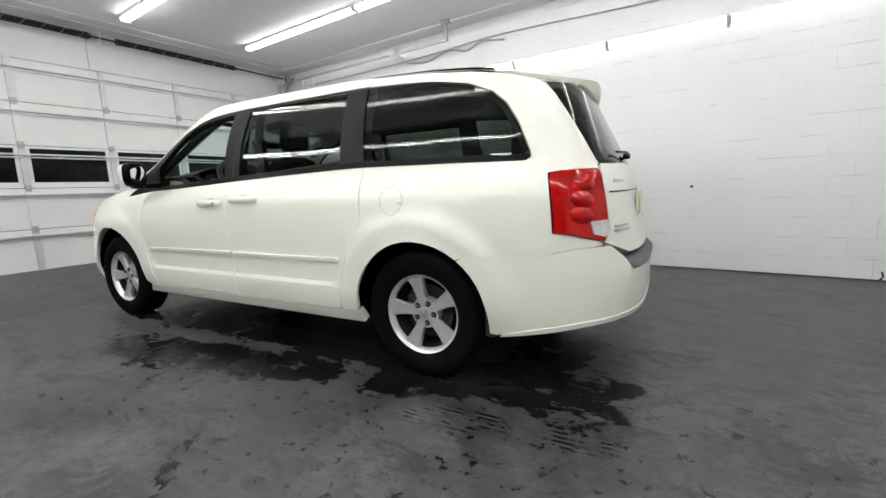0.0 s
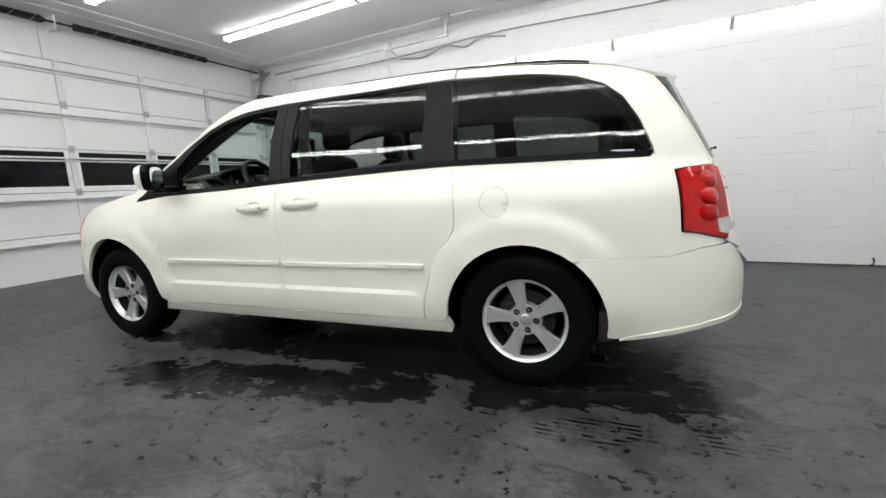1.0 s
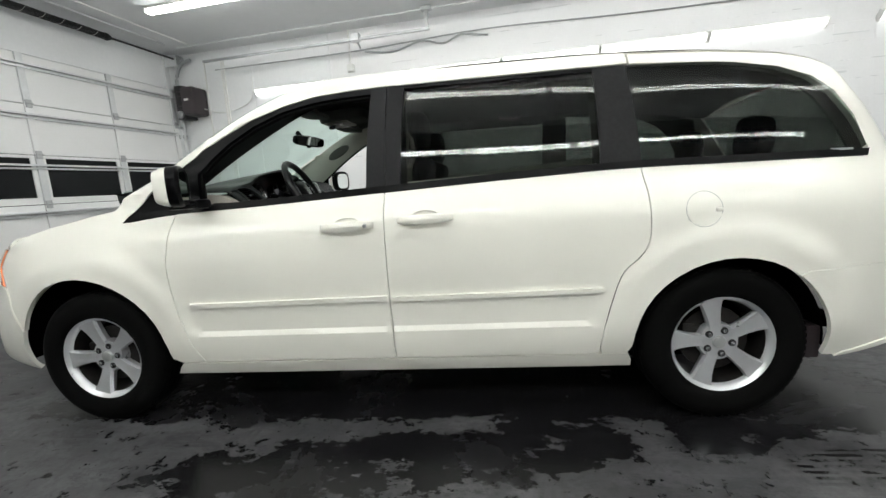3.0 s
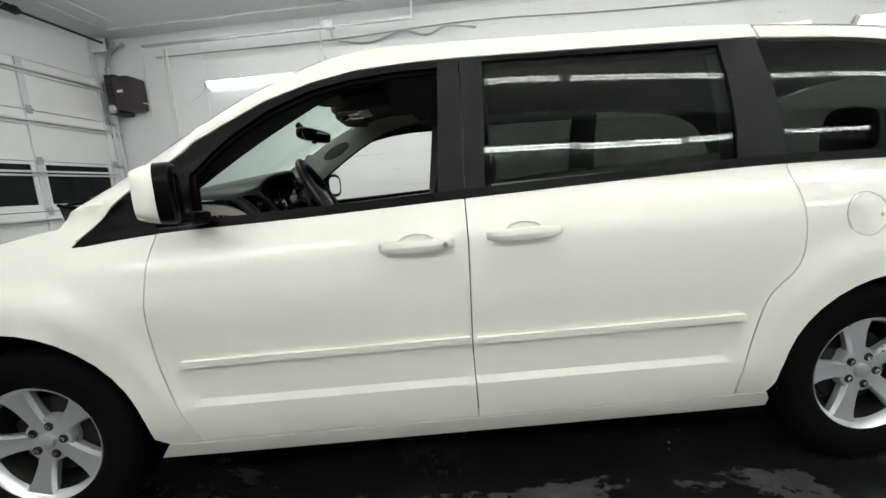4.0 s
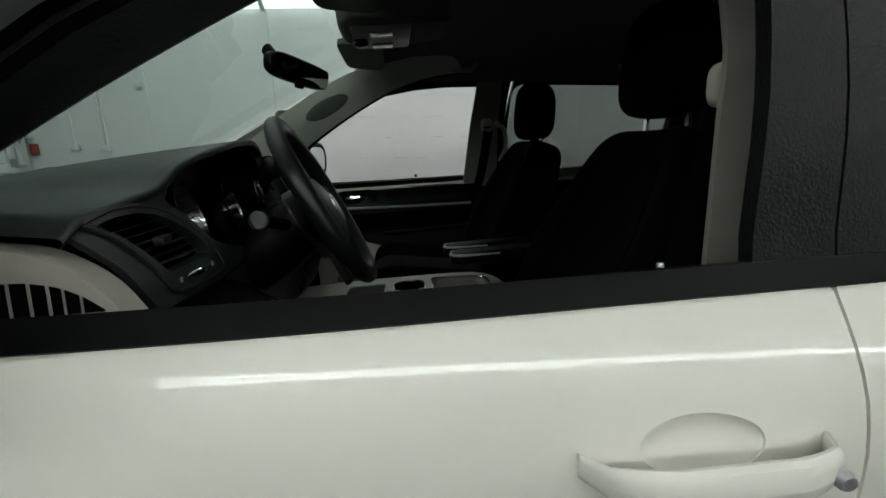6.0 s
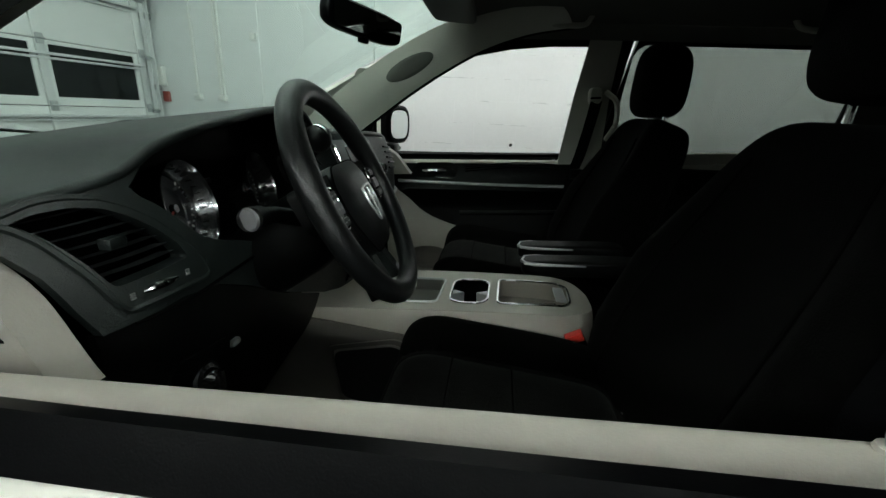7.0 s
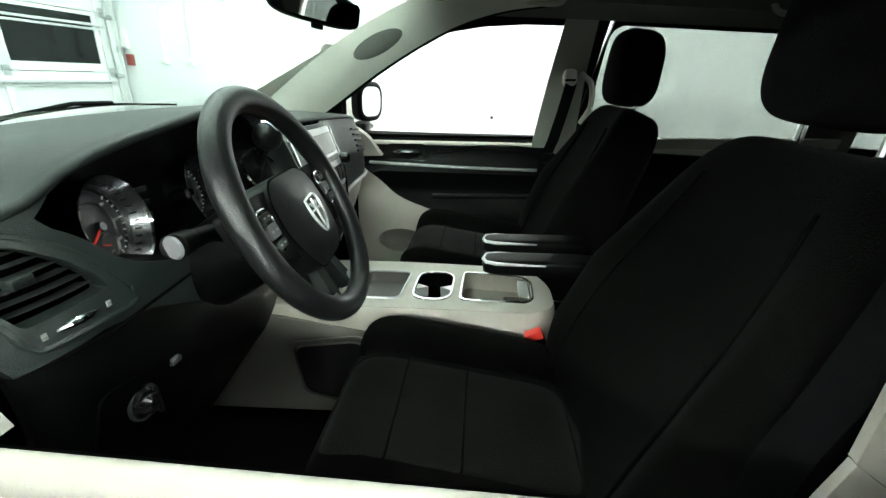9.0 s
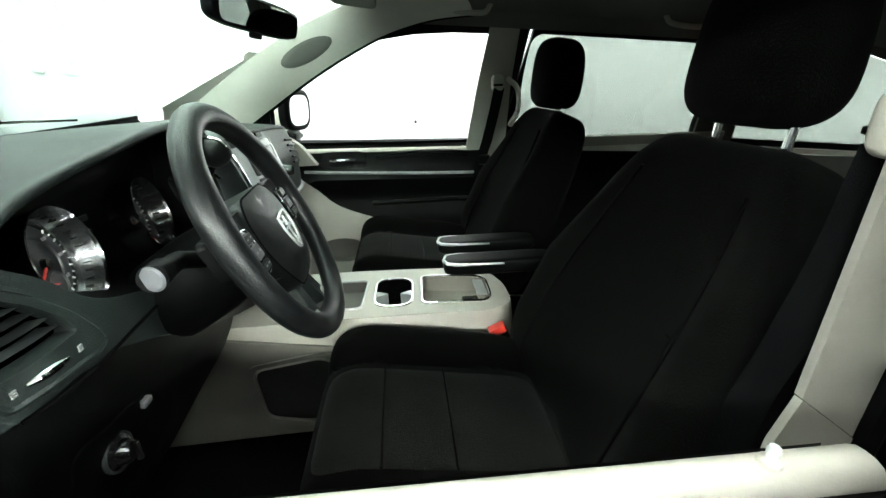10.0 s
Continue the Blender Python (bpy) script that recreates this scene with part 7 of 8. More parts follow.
tube(bm, [sw(0.1535 * math.cos(2 * math.pi * k / 72), 0.1535 * math.sin(2 * math.pi * k / 72), -0.003) for k in range(72)], 0.0013, 5, closed=True)
part("rim_seam", bm, M_DASHBLACK, SW, "stitched inner seam of the rim")
hub_o = rounded([(-0.080, 0.034), (-0.054, 0.056), (0.058, 0.056), (0.084, 0.034), (0.093, -0.012), (0.082, -0.058), (0.054, -0.096), (-0.050, -0.096), (-0.078, -0.058), (-0.089, -0.012)], 0.022)


def hubf(r, u):
    k = max(0.0, 1 - (abs(r - 0.002) / 0.112) ** 2.6) * max(0.0, 1 - (abs(u + 0.02) / 0.095) ** 2.6)
    return sw(r, u, -0.014 + 0.028 * k)


bm = bmesh.new()
sheet(bm, hub_o, hubf, 0.011, (), 0.055, lambda r, u: -E_N)
part("airbag_cover", bm, M_LEATHER, SW, "black airbag cover")
bm = bmesh.new()
tube(bm, [hubf(0.985 * r, 0.985 * u) - E_N * 0.001 for r, u in dense(hub_o, 0.012)], 0.0016, 5, closed=True)
part("cover_gap", bm, M_UNDER, SW, "dark gap round the airbag cover")
for s in (-1, 1):
    bm = bmesh.new()
    sp = rounded([(s * 0.055, 0.046), (s * 0.105, 0.048), (s * 0.162, 0.046), (s * 0.164, -0.006), (s * 0.125, -0.040), (s * 0.06, -0.065)], 0.010)
    sheet(bm, sp, lambda r, u: sw(r, u, -0.010 + 0.004 * math.sin(math.pi * (abs(r) - 0.05) / 0.115)), 0.013, (), 0.026, lambda r, u: -E_N)
    part("spoke", bm, M_DASHBLACK, SW, "black spoke")
    bm = bmesh.new()
    dish_o = rounded([(s * 0.084, 0.036), (s * 0.142, 0.036), (s * 0.152, 0.002), (s * 0.140, -0.030), (s * 0.108, -0.046), (s * 0.086, -0.006)], 0.016)
    sheet(bm, dish_o, lambda r, u: sw(r, u, -0.0055), 0.02, (), 0.004, lambda r, u: -E_N)
    part("spoke_recess", bm, M_DASHBLACK, SW, "black recess round the buttons")
    bm = bmesh.new()
    bt = rounded([(s * 0.103, 0.030), (s * 0.136, 0.030), (s * 0.144, 0.000), (s * 0.134, -0.026), (s * 0.113, -0.034), (s * 0.102, -0.002)], 0.013)
    sheet(bm, bt, lambda r, u: sw(r, u, 0.000), 0.02, (), 0.008, lambda r, u: -E_N)
    bp = part("button_pad", bm, M_PIANO, SW, "gloss black button pad")
    bm = bmesh.new()
    tube(bm, [sw(r, u, 0.0005) for r, u in dense(bt, 0.010)], 0.0013, 6, closed=True)
    part("pad_edge", bm, M_CHROME, bp, "thin chrome edge")
    for k, (u0, hgt) in enumerate(((0.013, 0.011), (-0.010, 0.018), (-0.026, 0.011))):
        bm = bmesh.new()
        sheet(bm, rounded([(s * 0.109, u0), (s * 0.134, u0), (s * 0.135, u0 + hgt), (s * 0.108, u0 + hgt)], 0.004), lambda r, u: sw(r, u, 0.0045), 0.012, (), 0.005, lambda r, u: -E_N)
        part("button", bm, M_CAPGREY if k == 1 else M_DASH, bp)
        bm = bmesh.new()
        for c in (-0.006, 0.006):
            sheet(bm, [(s * 0.121 + c - 0.003, u0 + hgt * 0.4), (s * 0.121 + c + 0.003, u0 + hgt * 0.4), (s * 0.121 + c + 0.003, u0 + hgt * 0.6), (s * 0.121 + c - 0.003, u0 + hgt * 0.6)], lambda r, u: sw(r, u, 0.0050), 0.02)
        part("button_mark", bm, M_DIALMARK, bp, "small pale mark", smooth=False)
    bm = bmesh.new()
    ls = rounded([(s * 0.012, -0.074), (s * 0.036, -0.074), (s * 0.054, -0.158), (s * 0.026, -0.163)], 0.006)
    sheet(bm, ls, lambda r, u: sw(r, u, -0.020 + 0.010 * (-0.074 - u) / 0.09), 0.014, (), 0.020, lambda r, u: -E_N)
    part("lower_spoke", bm, M_DASH, SW, "grey lower spoke")
    bm = bmesh.new()
    sheet(bm, rounded([(s * 0.034, -0.143), (s * 0.048, -0.141), (s * 0.050, -0.153), (s * 0.033, -0.155)], 0.004), lambda r, u: sw(r, u, -0.0105), 0.01, (), 0.003, lambda r, u: -E_N)
    part("spoke_tip", bm, M_SILVERPL, SW, "small silver spoke tip")
bm = bmesh.new()
sheet(bm, rounded([(-0.05, -0.075), (0.05, -0.075), (0.066, -0.160), (-0.066, -0.160)], 0.01), lambda r, u: sw(r, u, -0.034), 0.03, (), 0.012, lambda r, u: -E_N)
part("lower_infill", bm, M_DASHBLACK, SW)
# emblem: a plain shield outline with a cross of bars
bm = bmesh.new()
sh = smooth_line([(-0.022, 0.026), (0.0, 0.029), (0.022, 0.026), (0.024, 0.004), (0.015, -0.018), (0.0, -0.031), (-0.015, -0.018), (-0.024, 0.004), (-0.022, 0.026)], 4)


def on_hub(q):
    return hubf(q[0] + 0.004, q[1] - 0.021) + E_N * 0.002


tube(bm, [on_hub(q) for q in sh[:-1]], 0.0024, 6, closed=True)
for pts in (((-0.02, 0.006), (0.02, 0.006)), ((0.0, 0.024), (0.0, -0.024)), ((-0.012, 0.018), (0.0, 0.006)), ((0.012, 0.018), (0.0, 0.006))):
    tube(bm, [on_hub(q) for q in pts], 0.0022, 6)
part("emblem", bm, M_RING, SW, "silver shield emblem")
bm = bmesh.new()
tube(bm, [sw(0, 0, -0.030), sw(0, -0.01, -0.06), sw(0, -0.02, -0.12), sw(0, -0.03, -0.20)], [0.052, 0.060, 0.068, 0.066], 24)
part("column_shroud", bm, M_DASHBLACK, SW, "black column shroud")
bm = bmesh.new()
tube(bm, [(-2.295, -0.326, 0.956), (-2.280, -0.330, 0.957)], [0.006, 0.007], 12)
part("tilt_lever", bm, M_CHROME, SW, "small bright lever end under the column")
bm = bmesh.new()
tube(bm, [sw(-0.05, 0.0, -0.075), (-2.180, -0.51, 1.168), (-2.171, -0.573, 1.178)], [0.011, 0.012, 0.013], 12)
tube(bm, [(-2.173, -0.563, 1.177), (-2.164, -0.598, 1.182)], [0.0150, 0.0158], 20)
stalk = part("indicator_stalk", bm, M_DASHBLACK, SW, "black indicator stalk")
bm = bmesh.new()
lathe(bm, [(0.0, -0.003), (0.0125, -0.0025), (0.0150, 0.0)], 24, Matrix.Translation((-2.1635, -0.5995, 1.182)) @ Matrix.Rotation(radians(-8), 4, "Z"))
part("stalk_cap", bm, M_CAPGREY, stalk, "grey end cap")

# ---------- centre console ----------
M_TRAY = mat("grey_brown_tray", (0.10, 0.095, 0.088), 0.65, bump=0.3, bumpscale=300)
CO = new("centre_console")
CO.parent = van
CO["label"] = "beige centre console with two trays and cup holders"
con = rounded([(-2.40, -0.135), (-2.08, -0.135), (-1.68, -0.125), (-1.615, -0.06), (-1.615, 0.07), (-1.68, 0.135), (-2.08, 0.145), (-2.40, 0.145)], [0.01, 0.1, 0.05, 0.05, 0.05, 0.05, 0.1, 0.01])


def con_z(x):
    return curve([(-2.40, 0.862), (-2.10, 0.866), (-1.90, 0.864), (-1.75, 0.860), (-1.66, 0.852), (-1.615, 0.838)])(x)


trays = [rounded([(-2.145, -0.095), (-2.015, -0.092), (-2.005, 0.068), (-2.130, 0.070)], 0.02), rounded([(-1.860, -0.085), (-1.690, -0.075), (-1.672, -0.045), (-1.668, 0.052), (-1.690, 0.074), (-1.855, 0.080)], 0.022)]
cup = rounded([(-1.985, -0.090), (-1.885, -0.090), (-1.880, 0.070), (-1.980, 0.072)], 0.045, 8)
bm = bmesh.new()
sheet(bm, con, lambda x, y: Vector((x, y, con_z(x) - 0.06 * max(0, abs(y) - 0.10))), 0.03, trays + [cup])
cd = dense(con, 0.03)
lv = []
for k, (dz, gr) in enumerate(((0.0, 1.0), (0.012, 1.03), (0.05, 1.06), (0.09, 1.05), (0.10, 1.035), (0.12, 1.045), (0.22, 1.02), (0.31, 1.0))):
    lv.append([bm.verts.new((-2.0 + (x + 2.0) * (1 + (gr - 1) * 0.3), y * gr * 1.01, con_z(x) - 0.06 * max(0, abs(y) - 0.10) - dz)) for x, y in cd])
for a, b in zip(lv, lv[1:]):
    for i in range(len(cd)):
        bm.faces.new((a[i], a[(i + 1) % len(cd)], b[(i + 1) % len(cd)], b[i]))
part("console_body", bm, M_BEIGE, CO, "beige console body")
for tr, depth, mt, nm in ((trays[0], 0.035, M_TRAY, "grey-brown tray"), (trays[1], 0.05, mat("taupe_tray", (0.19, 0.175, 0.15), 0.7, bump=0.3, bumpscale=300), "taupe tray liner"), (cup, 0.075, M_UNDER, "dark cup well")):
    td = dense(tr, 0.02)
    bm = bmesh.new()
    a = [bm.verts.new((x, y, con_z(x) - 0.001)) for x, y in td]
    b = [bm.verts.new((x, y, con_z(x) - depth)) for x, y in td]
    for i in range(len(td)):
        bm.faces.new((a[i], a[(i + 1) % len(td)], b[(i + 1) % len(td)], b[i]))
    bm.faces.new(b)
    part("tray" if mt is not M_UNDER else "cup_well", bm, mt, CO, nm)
    bm = bmesh.new()
    tube(bm, [(x, y, con_z(x) + 0.001) for x, y in td], 0.0036, 6, closed=True)
    part("rim_trim", bm, M_CHROME if mt is not M_TRAY else M_SILVERPL, CO, "bright rim")
for s in (-1, 1):
    bm = bmesh.new()
    sheet(bm, [(-1.985 if s < 0 else -1.880, -0.026), (-1.950 if s < 0 else -1.916, -0.010), (-1.985 if s < 0 else -1.880, 0.008)], lambda x, y: Vector((x, y, con_z(x) - 0.004)), 0.02, (), 0.03, lambda x, y: (0, 0, -1))
    part("cup_finger", bm, M_SILVERPL, CO, "pale cup divider")
for y in (-0.05, 0.035):
    bm = bmesh.new()
    lathe(bm, [(0.030, 0.068), (0.036, 0.066), (0.0385, 0.010), (0.040, 0.008)], 32, Matrix.Translation((-1.932, y, 0.795)) @ Matrix.Rotation(radians(90), 4, "X") @ Matrix.Scale(-1, 4, (0, 1, 0)))
    part("cup_ring", bm, M_PIANO, CO, "black cup holder")
bm = bmesh.new()
box(bm, (-1.745, -0.060, con_z(-1.72) - 0.048), (-1.700, 0.01, con_z(-1.72) - 0.030), 0.004)
part("tray_socket", bm, M_PIANO, CO, "black socket")
bm = bmesh.new()
sheet(bm, rounded([(-1.706, -0.03), (-1.678, -0.03), (-1.678, 0.06), (-1.706, 0.06)], 0.006), lambda x, y: Vector((x, y, con_z(x) - 0.004)), 0.02, (), 0.004, lambda x, y: (0, 0, -1))
part("tray_latch", bm, M_SILVERPL, CO)
# cubby in the console's flank
cub = rounded([(-2.300, 0.760), (-2.105, 0.790), (-2.06, 0.76), (-2.06, 0.58), (-2.16, 0.560), (-2.285, 0.590)], 0.03)
for s in (-1, 1):
    ys = s * 0.156
    bm = bmesh.new()
    cdn = dense(cub, 0.02)
    a = [bm.verts.new((x, ys, z)) for x, z in cdn]
    a2 = [bm.verts.new((-2.18 + (x + 2.18) * 0.90, ys - s * 0.002, 0.675 + (z - 0.675) * 0.88)) for x, z in cdn]
    b = [bm.verts.new((-2.18 + (x + 2.18) * 0.84, ys - s * 0.06, 0.675 + (z - 0.675) * 0.80)) for x, z in cdn]
    for q, w in ((a, a2), (a2, b)):
        for i in range(len(cdn)):
            bm.faces.new((q[i], q[(i + 1) % len(cdn)], w[(i + 1) % len(cdn)], w[i]))
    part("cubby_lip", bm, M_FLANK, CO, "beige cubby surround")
    # near-black sheet just inside the lip, painted for the cubby's shade
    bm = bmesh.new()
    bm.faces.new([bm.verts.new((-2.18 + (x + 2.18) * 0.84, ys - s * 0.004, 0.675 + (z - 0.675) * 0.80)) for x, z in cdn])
    part("cubby_back", bm, M_CUBBYSHADE, CO, "dark cubby", smooth=False)
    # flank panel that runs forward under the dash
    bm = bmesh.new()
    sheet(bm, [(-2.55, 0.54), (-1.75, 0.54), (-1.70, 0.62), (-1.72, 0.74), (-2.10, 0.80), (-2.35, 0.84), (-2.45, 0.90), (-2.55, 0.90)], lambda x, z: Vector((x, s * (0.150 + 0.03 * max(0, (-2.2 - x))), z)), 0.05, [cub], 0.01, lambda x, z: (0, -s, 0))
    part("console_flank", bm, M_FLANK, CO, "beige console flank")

# ---------- seats ----------
def pillow(bm, c, a, e1=0.35, e2=0.35, m=None, warp=None, nu=28, nv=16):
    """A rounded cushion: superellipsoid of half sizes a round c."""
    def pw(v, e):
        return math.copysign(abs(v) ** e, v)

    def f(u, v):
        t, ph = 2 * math.pi * u, math.pi * (v - 0.5)
        p = Vector((a[0] * pw(math.cos(ph), e1) * pw(math.cos(t), e2), a[1] * pw(math.cos(ph), e1) * pw(math.sin(t), e2), a[2] * pw(math.sin(ph), e1)))
        if warp:
            p = warp(p)
        if m is not None:
            p = m @ p
        return Vector(c) + p

    grid(bm, nu, nv, f, close_u=True)
    bmesh.ops.remove_doubles(bm, verts=bm.verts[:], dist=0.0002)


def seat(name, armrest, lift=0.0, reach=0.295):
    """A front seat at the origin: hip point below the backrest, facing -x."""
    s = new(name)
    s.parent = van
    s["label"] = "black cloth seat with a dark grey insert and adjustable headrest"

    def dish(p):
        q = p.copy()
        k = abs(p.y) / 0.26
        if p.z > 0:
            b = bump_step(k, 0.56, 0.84)
            q.z += -0.036 * (1 - b) + 0.018 * b - 0.010 * math.exp(-((k - 0.60) / 0.05) ** 2)
        q.z += -0.05 * max(0.0, (-p.x - 0.12) / 0.15) ** 2 + 0.042 * (-p.x / 0.25)
        return q

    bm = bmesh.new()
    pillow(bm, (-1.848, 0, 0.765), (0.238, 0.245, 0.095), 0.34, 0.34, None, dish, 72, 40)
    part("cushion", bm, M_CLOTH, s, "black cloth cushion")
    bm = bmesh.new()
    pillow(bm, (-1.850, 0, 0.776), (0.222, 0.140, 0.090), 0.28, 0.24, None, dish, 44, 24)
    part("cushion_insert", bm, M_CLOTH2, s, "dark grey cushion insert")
    for dx in (-0.10, 0.02):
        bm = bmesh.new()
        tube(bm, [Vector((-1.85 + dx, y, 0.776 + dish(Vector((dx, y, 0.0885))).z + 0.0005)) for y in [-0.125 + 0.25 * k / 12 for k in range(13)]], 0.0022, 5)
        part("seam", bm, M_CLOTH, s)
    # backrest leans back
    R = Matrix.Rotation(radians(23.5), 4, "Y")

    def back(p):
        q = p.copy()
        k = abs(p.y) / 0.26
        if p.x < 0:
            q.x += 0.030 * (1 - k ** 2) - 0.050 * math.exp(-((k - 0.85) / 0.2) ** 2) * math.exp(-((p.z + 0.08) / 0.20) ** 2)
        q.y *= 1.03 - 0.40 * max(0.0, (p.z + 0.08) / 0.38) ** 1.5
        return q

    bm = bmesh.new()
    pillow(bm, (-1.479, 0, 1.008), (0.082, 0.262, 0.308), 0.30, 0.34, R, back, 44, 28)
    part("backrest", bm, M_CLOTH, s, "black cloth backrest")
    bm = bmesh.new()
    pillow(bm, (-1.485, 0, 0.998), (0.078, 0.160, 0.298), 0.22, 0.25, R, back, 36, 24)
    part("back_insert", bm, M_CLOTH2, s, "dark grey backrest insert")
    bm = bmesh.new()
    pts = []
    for y in [-0.15 + 0.30 * k / 12 for k in range(13)]:
        pts.append(Vector((-1.485, 0, 0.998)) + R @ (back(Vector((-0.078, y, 0.03))) + Vector((-0.001, 0, 0))))
    tube(bm, pts, 0.0024, 5)
    part("seam", bm, M_CLOTH, s)
    for sd in (-1, 1):
        bm = bmesh.new()
        tube(bm, [Vector((-1.485, 0, 0.998)) + R @ (back(Vector((-0.080, sd * 0.172, zz))) + Vector((-0.003, 0, 0))) for zz in [-0.26 + 0.50 * k / 16 for k in range(17)]], 0.0030, 6)
        part("bolster_piping", bm, M_CLOTH, s, "dark grey piping along the bolster")

    def hr(p):
        q = p.copy()
        q.x += -0.10 * p.z * 0.4 - 0.020 * math.cos(math.pi * p.y / 0.26)
        q.y *= 1 - 0.10 * (p.z / 0.10)
        return q

    bm = bmesh.new()
    pillow(bm, (-1.352, 0, 1.405 + lift), (0.064, 0.110, 0.108), 0.58, 0.56, Matrix.Rotation(radians(8), 4, "Y"), hr, 40, 28)
    part("headrest", bm, M_CLOTH, s, "black headrest")
    for y in (-0.070, 0.070):
        bm = bmesh.new()
        tube(bm, [(-1.372, y, 1.22), (-1.362, y, 1.30), (-1.356, y, 1.34 + lift)], 0.0065, 10)
        part("headrest_post", bm, M_CHROME, s, "steel headrest post")
        bm = bmesh.new()
        lathe(bm, [(0.0, 0.012), (0.012, 0.012), (0.015, 0.004), (0.015, -0.03)], 16, Matrix.Translation((-1.370, y, 1.255)) @ Matrix.Rotation(radians(90), 4, "X"))
        part("post_guide", bm, M_BLACKTRIM, s)
    if armrest:
        bm = bmesh.new()
        ya = armrest * reach
        za = 0.015 if armrest > 0 else 0.0
        pillow(bm, (-1.665, ya, 0.960 + za), (0.140, 0.034, 0.019), 0.35, 0.35, None, None, 28, 14)
        ar = part("armrest", bm, M_DASHBLACK, s, "black folding armrest")
        bm = bmesh.new()
        tube(bm, [(-1.66, ya - 0.0335, 0.9705 + za), (-1.77, ya - 0.0325, 0.9725 + za), (-1.796, ya - 0.024, 0.9725 + za), (-1.803, ya, 0.971 + za), (-1.796, ya + 0.024, 0.9725 + za), (-1.77, ya + 0.0325, 0.9725 + za), (-1.66, ya + 0.0335, 0.9705 + za)], [0.0022, 0.0042, 0.0045, 0.0045, 0.0045, 0.0042, 0.0022], 6)
        part("armrest_edge", bm, M_SILVERPL, ar, "silver armrest edge")
    bm = bmesh.new()
    box(bm, (-2.05, -0.24, 0.42), (-1.62, 0.24, 0.68), 0.03)
    part("seat_base", bm, M_UNDER, s, "black seat base")
    return s


ds = seat("front_seat", 1, 0.022, 0.332)
ds.location = (0, -0.43, 0)
bm = bmesh.new()
tube(bm, [(-1.70, -0.255, 0.80), (-1.62, -0.263, 0.815), (-1.585, -0.263, 0.80)], [0.006, 0.010, 0.007], 8)
part("recline_lever", bm, M_BLACKTRIM, ds, "black recline lever")
ps = seat("front_seat", -1, 0.0, 0.345)
ps.location = (0, 0.42, 0)
for sx, sy in ((1.78, -0.36), (1.78, 0.36)):
    copy_thing(ps, Matrix.Translation((sx, sy, -0.12)))

# belt buckle beside the console
bm = bmesh.new()
box(bm, (-0.022, -0.012, -0.045), (0.022, 0.012, 0.014), 0.004, Matrix.Translation((-1.676, -0.158, 0.812)) @ Matrix.Rotation(radians(-25), 4, "Y"))
bk = part("belt_buckle", bm, M_BLACKTRIM, van, "black belt buckle with a red button")
bm = bmesh.new()
box(bm, (-0.021, -0.0125, -0.004), (0.021, 0.0125, 0.0175), 0.003, Matrix.Translation((-1.676, -0.158, 0.812)) @ Matrix.Rotation(radians(-25), 4, "Y"))
part("buckle_button", bm, M_REDPL, bk, "red release button")


def seat_belt(sgn):
    e = new("seat_belt")
    e.parent = van
    e["label"] = "black seat belt on a beige pillar guide"
    gx, gy, gz = (-1.486, 0.755, 1.385) if sgn > 0 else (-1.446, 0.690, 1.352)
    bm = bmesh.new()
    fall = 1.0 if sgn > 0 else -0.25
    pts = smooth_line([(gx + 0.005, gy - 0.005, gz - 0.02), (gx - 0.018, gy - 0.013 * fall, gz - 0.12), (gx - 0.046, gy - 0.028 * fall, gz - 0.22), (gx - 0.085, gy - 0.043 * fall, gz - 0.37), (gx - 0.09, gy - 0.045 * fall, 0.60)], 5)

    def strap(u, v):
        i = round(u * (len(pts) - 1))
        p = Vector(pts[i])
        return Vector((p.x + 0.047 * (v - 0.5), sgn * (p.y + 0.012 * (v - 0.5)), p.z))

    grid(bm, len(pts) - 1, 2, strap)
    bmesh.ops.solidify(bm, geom=bm.faces[:], thickness=0.002)
    part("webbing", bm, M_BELT, e, "black webbing")
    bm = bmesh.new()
    pillow(bm, (gx, sgn * (gy + 0.006), gz), (0.026, 0.016, 0.032), 0.6, 0.6)
    guide = part("belt_guide", bm, M_BEIGE, e, "beige belt guide")
    bm = bmesh.new()
    box(bm, (gx - 0.020, sgn * (gy - 0.011) - 0.003, gz - 0.012), (gx + 0.020, sgn * (gy - 0.011) + 0.003, gz - 0.004), 0.002)
    part("belt_slot", bm, M_UNDER, guide, "dark slot")
    bm = bmesh.new()
    hx_ = gx + 0.055
    tube(bm, smooth_line([(hx_ - 0.005, sgn * 0.795, 1.40), (hx_ + 0.03, sgn * 0.765, 1.36), (hx_ + 0.033, sgn * 0.755, 1.28), (hx_ + 0.01, sgn * 0.795, 1.215)], 5), 0.011, 8)
    part("grab_handle", bm, M_BEIGE, e, "beige grab handle")
    bm = bmesh.new()
    zl = 1.065 if sgn > 0 else 0.80
    box(bm, (gx - 0.085, sgn * (gy - 0.03) - 0.016, zl), (gx - 0.035, sgn * (gy - 0.03) + 0.012, zl + 0.04), 0.006)
    part("latch_plate", bm, M_BLACKTRIM, e, "black latch tongue")


seat_belt(1)
seat_belt(-1)

# ---------- roof fittings ----------
RM = new("rear_view_mirror")
RM.parent = van
RM["label"] = "black rear-view mirror on the windscreen"
mm = Matrix.Translation((-2.182, 0.004, 1.534)) @ Matrix.Rotation(radians(-25), 4, "Z") @ Matrix.Rotation(radians(8), 4, "Y") @ Matrix.Rotation(radians(-5), 4, "X")
bm = bmesh.new()
pillow(bm, (0, 0, 0), (0.020, 0.128, 0.034), 0.55, 0.35, None, None, 36, 14)
for v in bm.verts:
    v.co = mm @ v.co
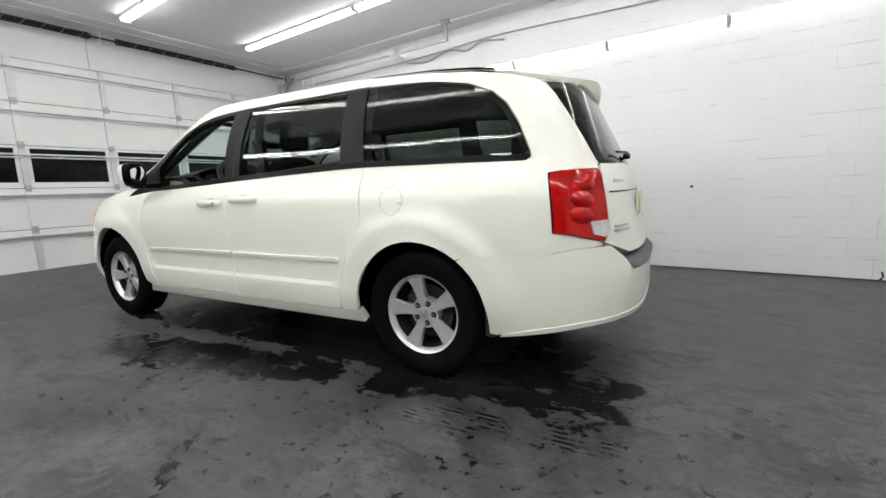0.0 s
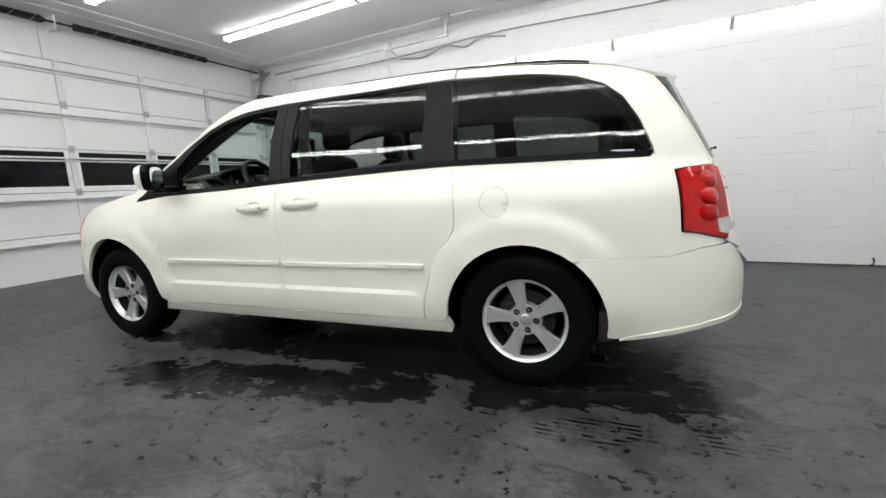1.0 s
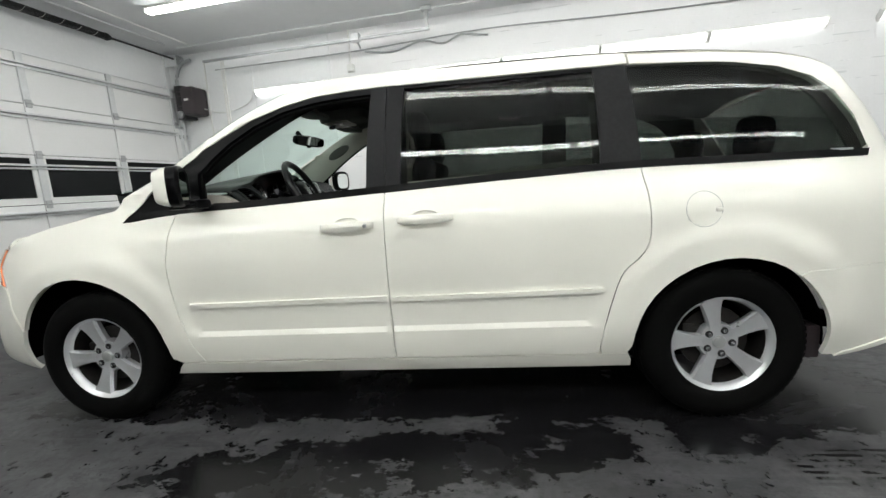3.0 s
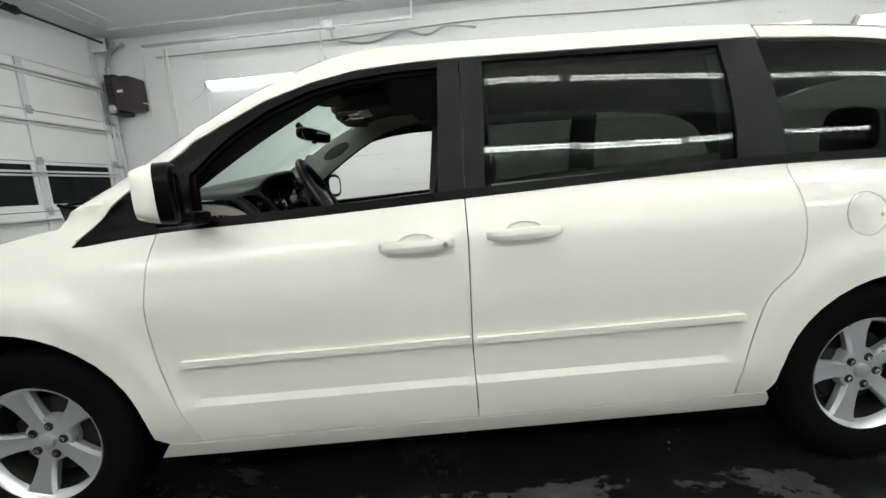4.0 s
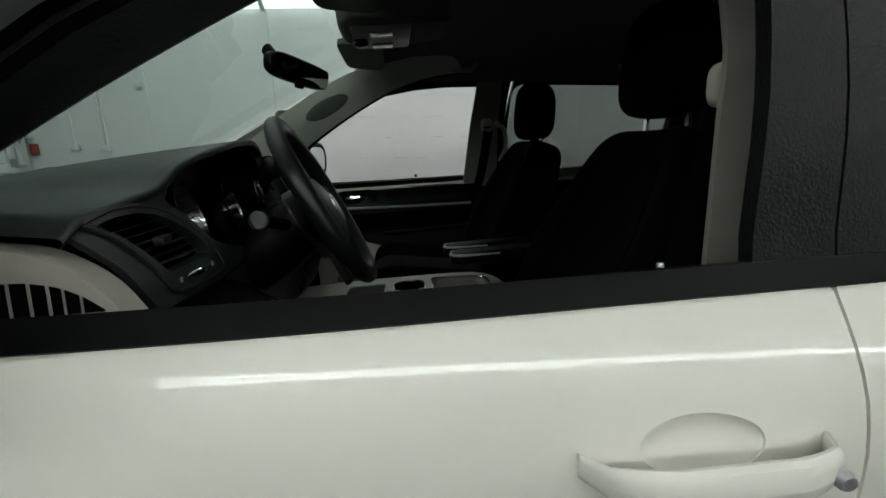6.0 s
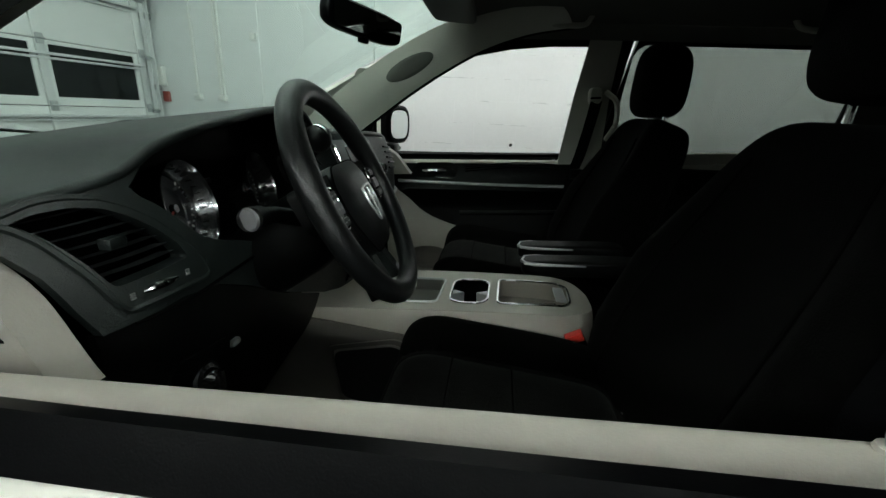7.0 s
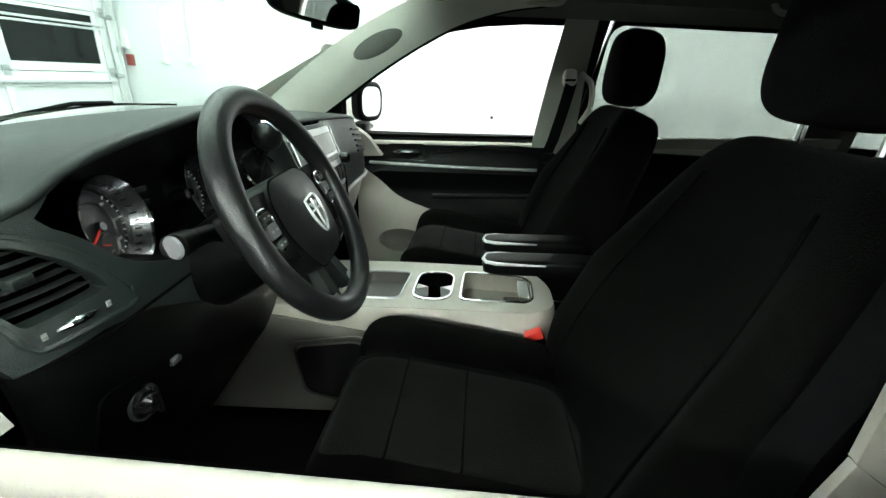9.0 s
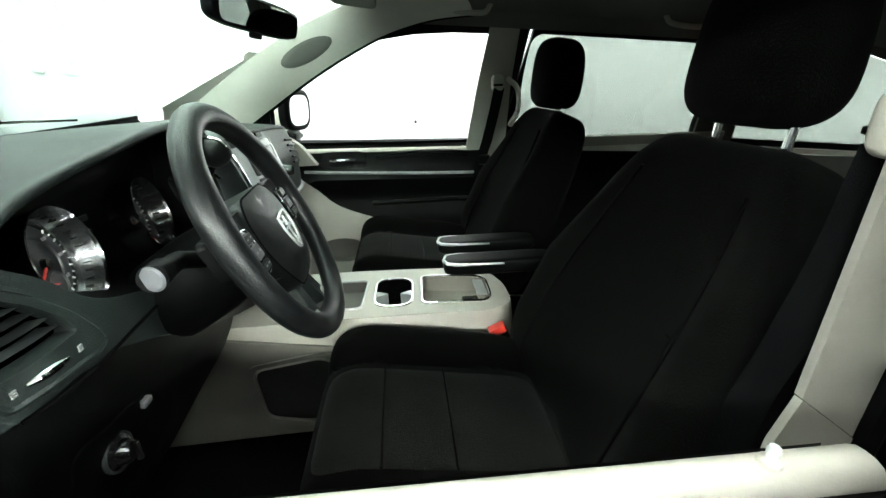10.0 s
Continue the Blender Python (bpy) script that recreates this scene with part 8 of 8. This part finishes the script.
part("mirror_housing", bm, M_BLACKTRIM, RM, "black housing")
bm = bmesh.new()
out = rounded([(-0.118, 0.026), (0.118, 0.026), (0.112, -0.027), (-0.112, -0.027)], 0.016)
bm.faces.new([bm.verts.new(mm @ Vector((0.0205, y, z))) for y, z in out])
part("mirror_glass", bm, M_MIRROR, RM, "mirror glass", smooth=False)
bm = bmesh.new()
tube(bm, [mm @ Vector((-0.015, 0.0, 0.01)), mm @ Vector((-0.07, 0.0, 0.035)), mm @ Vector((-0.11, 0.0, 0.06))], [0.010, 0.010, 0.018], 10)
box(bm, (0.0, -0.02, -0.045), (0.016, 0.005, -0.032), 0.003, mm)
part("mirror_stem", bm, M_BLACKTRIM, RM)
OC = new("overhead_console")
OC.parent = van
OC["label"] = "beige overhead console with map lamps and a black sensor"
bm = bmesh.new()
pillow(bm, (-1.90, 0.0, 1.652), (0.155, 0.125, 0.040), 0.4, 0.4, None, None, 36, 16)
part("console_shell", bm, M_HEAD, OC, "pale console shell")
bm = bmesh.new()
box(bm, (-2.02, -0.105, 1.605), (-1.86, 0.105, 1.618), 0.008)
part("lamp_panel", bm, M_BEIGE, OC, "beige lamp panel")
for y in (-0.065, 0.065):
    bm = bmesh.new()
    box(bm, (-1.97, y - 0.03, 1.600), (-1.91, y + 0.03, 1.606), 0.004)
    part("map_lamp", bm, M_CLEAR, OC, "unlit map lamp")
bm = bmesh.new()
pillow(bm, (-2.00, 0.0, 1.598), (0.022, 0.026, 0.012), 0.8, 0.8)
part("sensor_dome", bm, M_PIANO, OC, "black dome")
for s in (-1, 1):
    bm = bmesh.new()
    pillow(bm, (-2.015, s * 0.36, 1.640), (0.075, 0.20, 0.014), 0.4, 0.3, Matrix.Rotation(radians(8), 4, "Y"))
    part("sun_visor", bm, M_HEAD, van, "pale folded sun visor")
    for sx in (-1.75, -0.90):
        bm = bmesh.new()
        tube(bm, smooth_line([(sx, s * 0.66, 1.655), (sx + 0.03, s * 0.655, 1.625), (sx + 0.15, s * 0.655, 1.620), (sx + 0.18, s * 0.66, 1.652)], 4), 0.010, 8)
        part("grab_handle", bm, M_BEIGE, van, "beige grab handle")
# pedals
for y, w in ((-0.46, 0.05), (-0.30, 0.03)):
    bm = bmesh.new()
    box(bm, (-0.012, -w, -0.05), (0.006, w, 0.05), 0.006, Matrix.Translation((-2.56, y, 0.56)) @ Matrix.Rotation(radians(-35), 4, "Y"))
    box(bm, (-0.03, -0.008, 0.03), (-0.012, 0.008, 0.30), 0.004, Matrix.Translation((-2.56, y, 0.56)) @ Matrix.Rotation(radians(-20), 4, "Y"))
    part("pedal", bm, M_RUBBER, van, "black pedal")

# the cabin fittings sit at a slight tilt to the floor, along the rising waistline
def tilted(x, z, angle):
    piv = Matrix.Translation((x, 0, z))
    return piv @ Matrix.Rotation(angle, 4, "Y") @ piv.inverted()


RISE = tilted(-1.75, 1.12, -0.043)
LEAN = RISE @ tilted(-1.2, 1.27, -0.0229)
for ob in van.children:
    kind = ob.name.split(".")[0]
    if kind in ("dashboard", "centre_console", "pillar_trim", "rear_view_mirror", "overhead_console", "sun_visor", "belt_buckle", "seat_belt") or ob in (ds, ps):
        ob.matrix_basis = LEAN @ ob.matrix_basis
    elif kind in ("steering_wheel", "door_trim", "centre_pillar_trim", "centre_pillar_base", "slide_ledge", "door_seal"):
        ob.matrix_basis = RISE @ ob.matrix_basis

build_blocks()
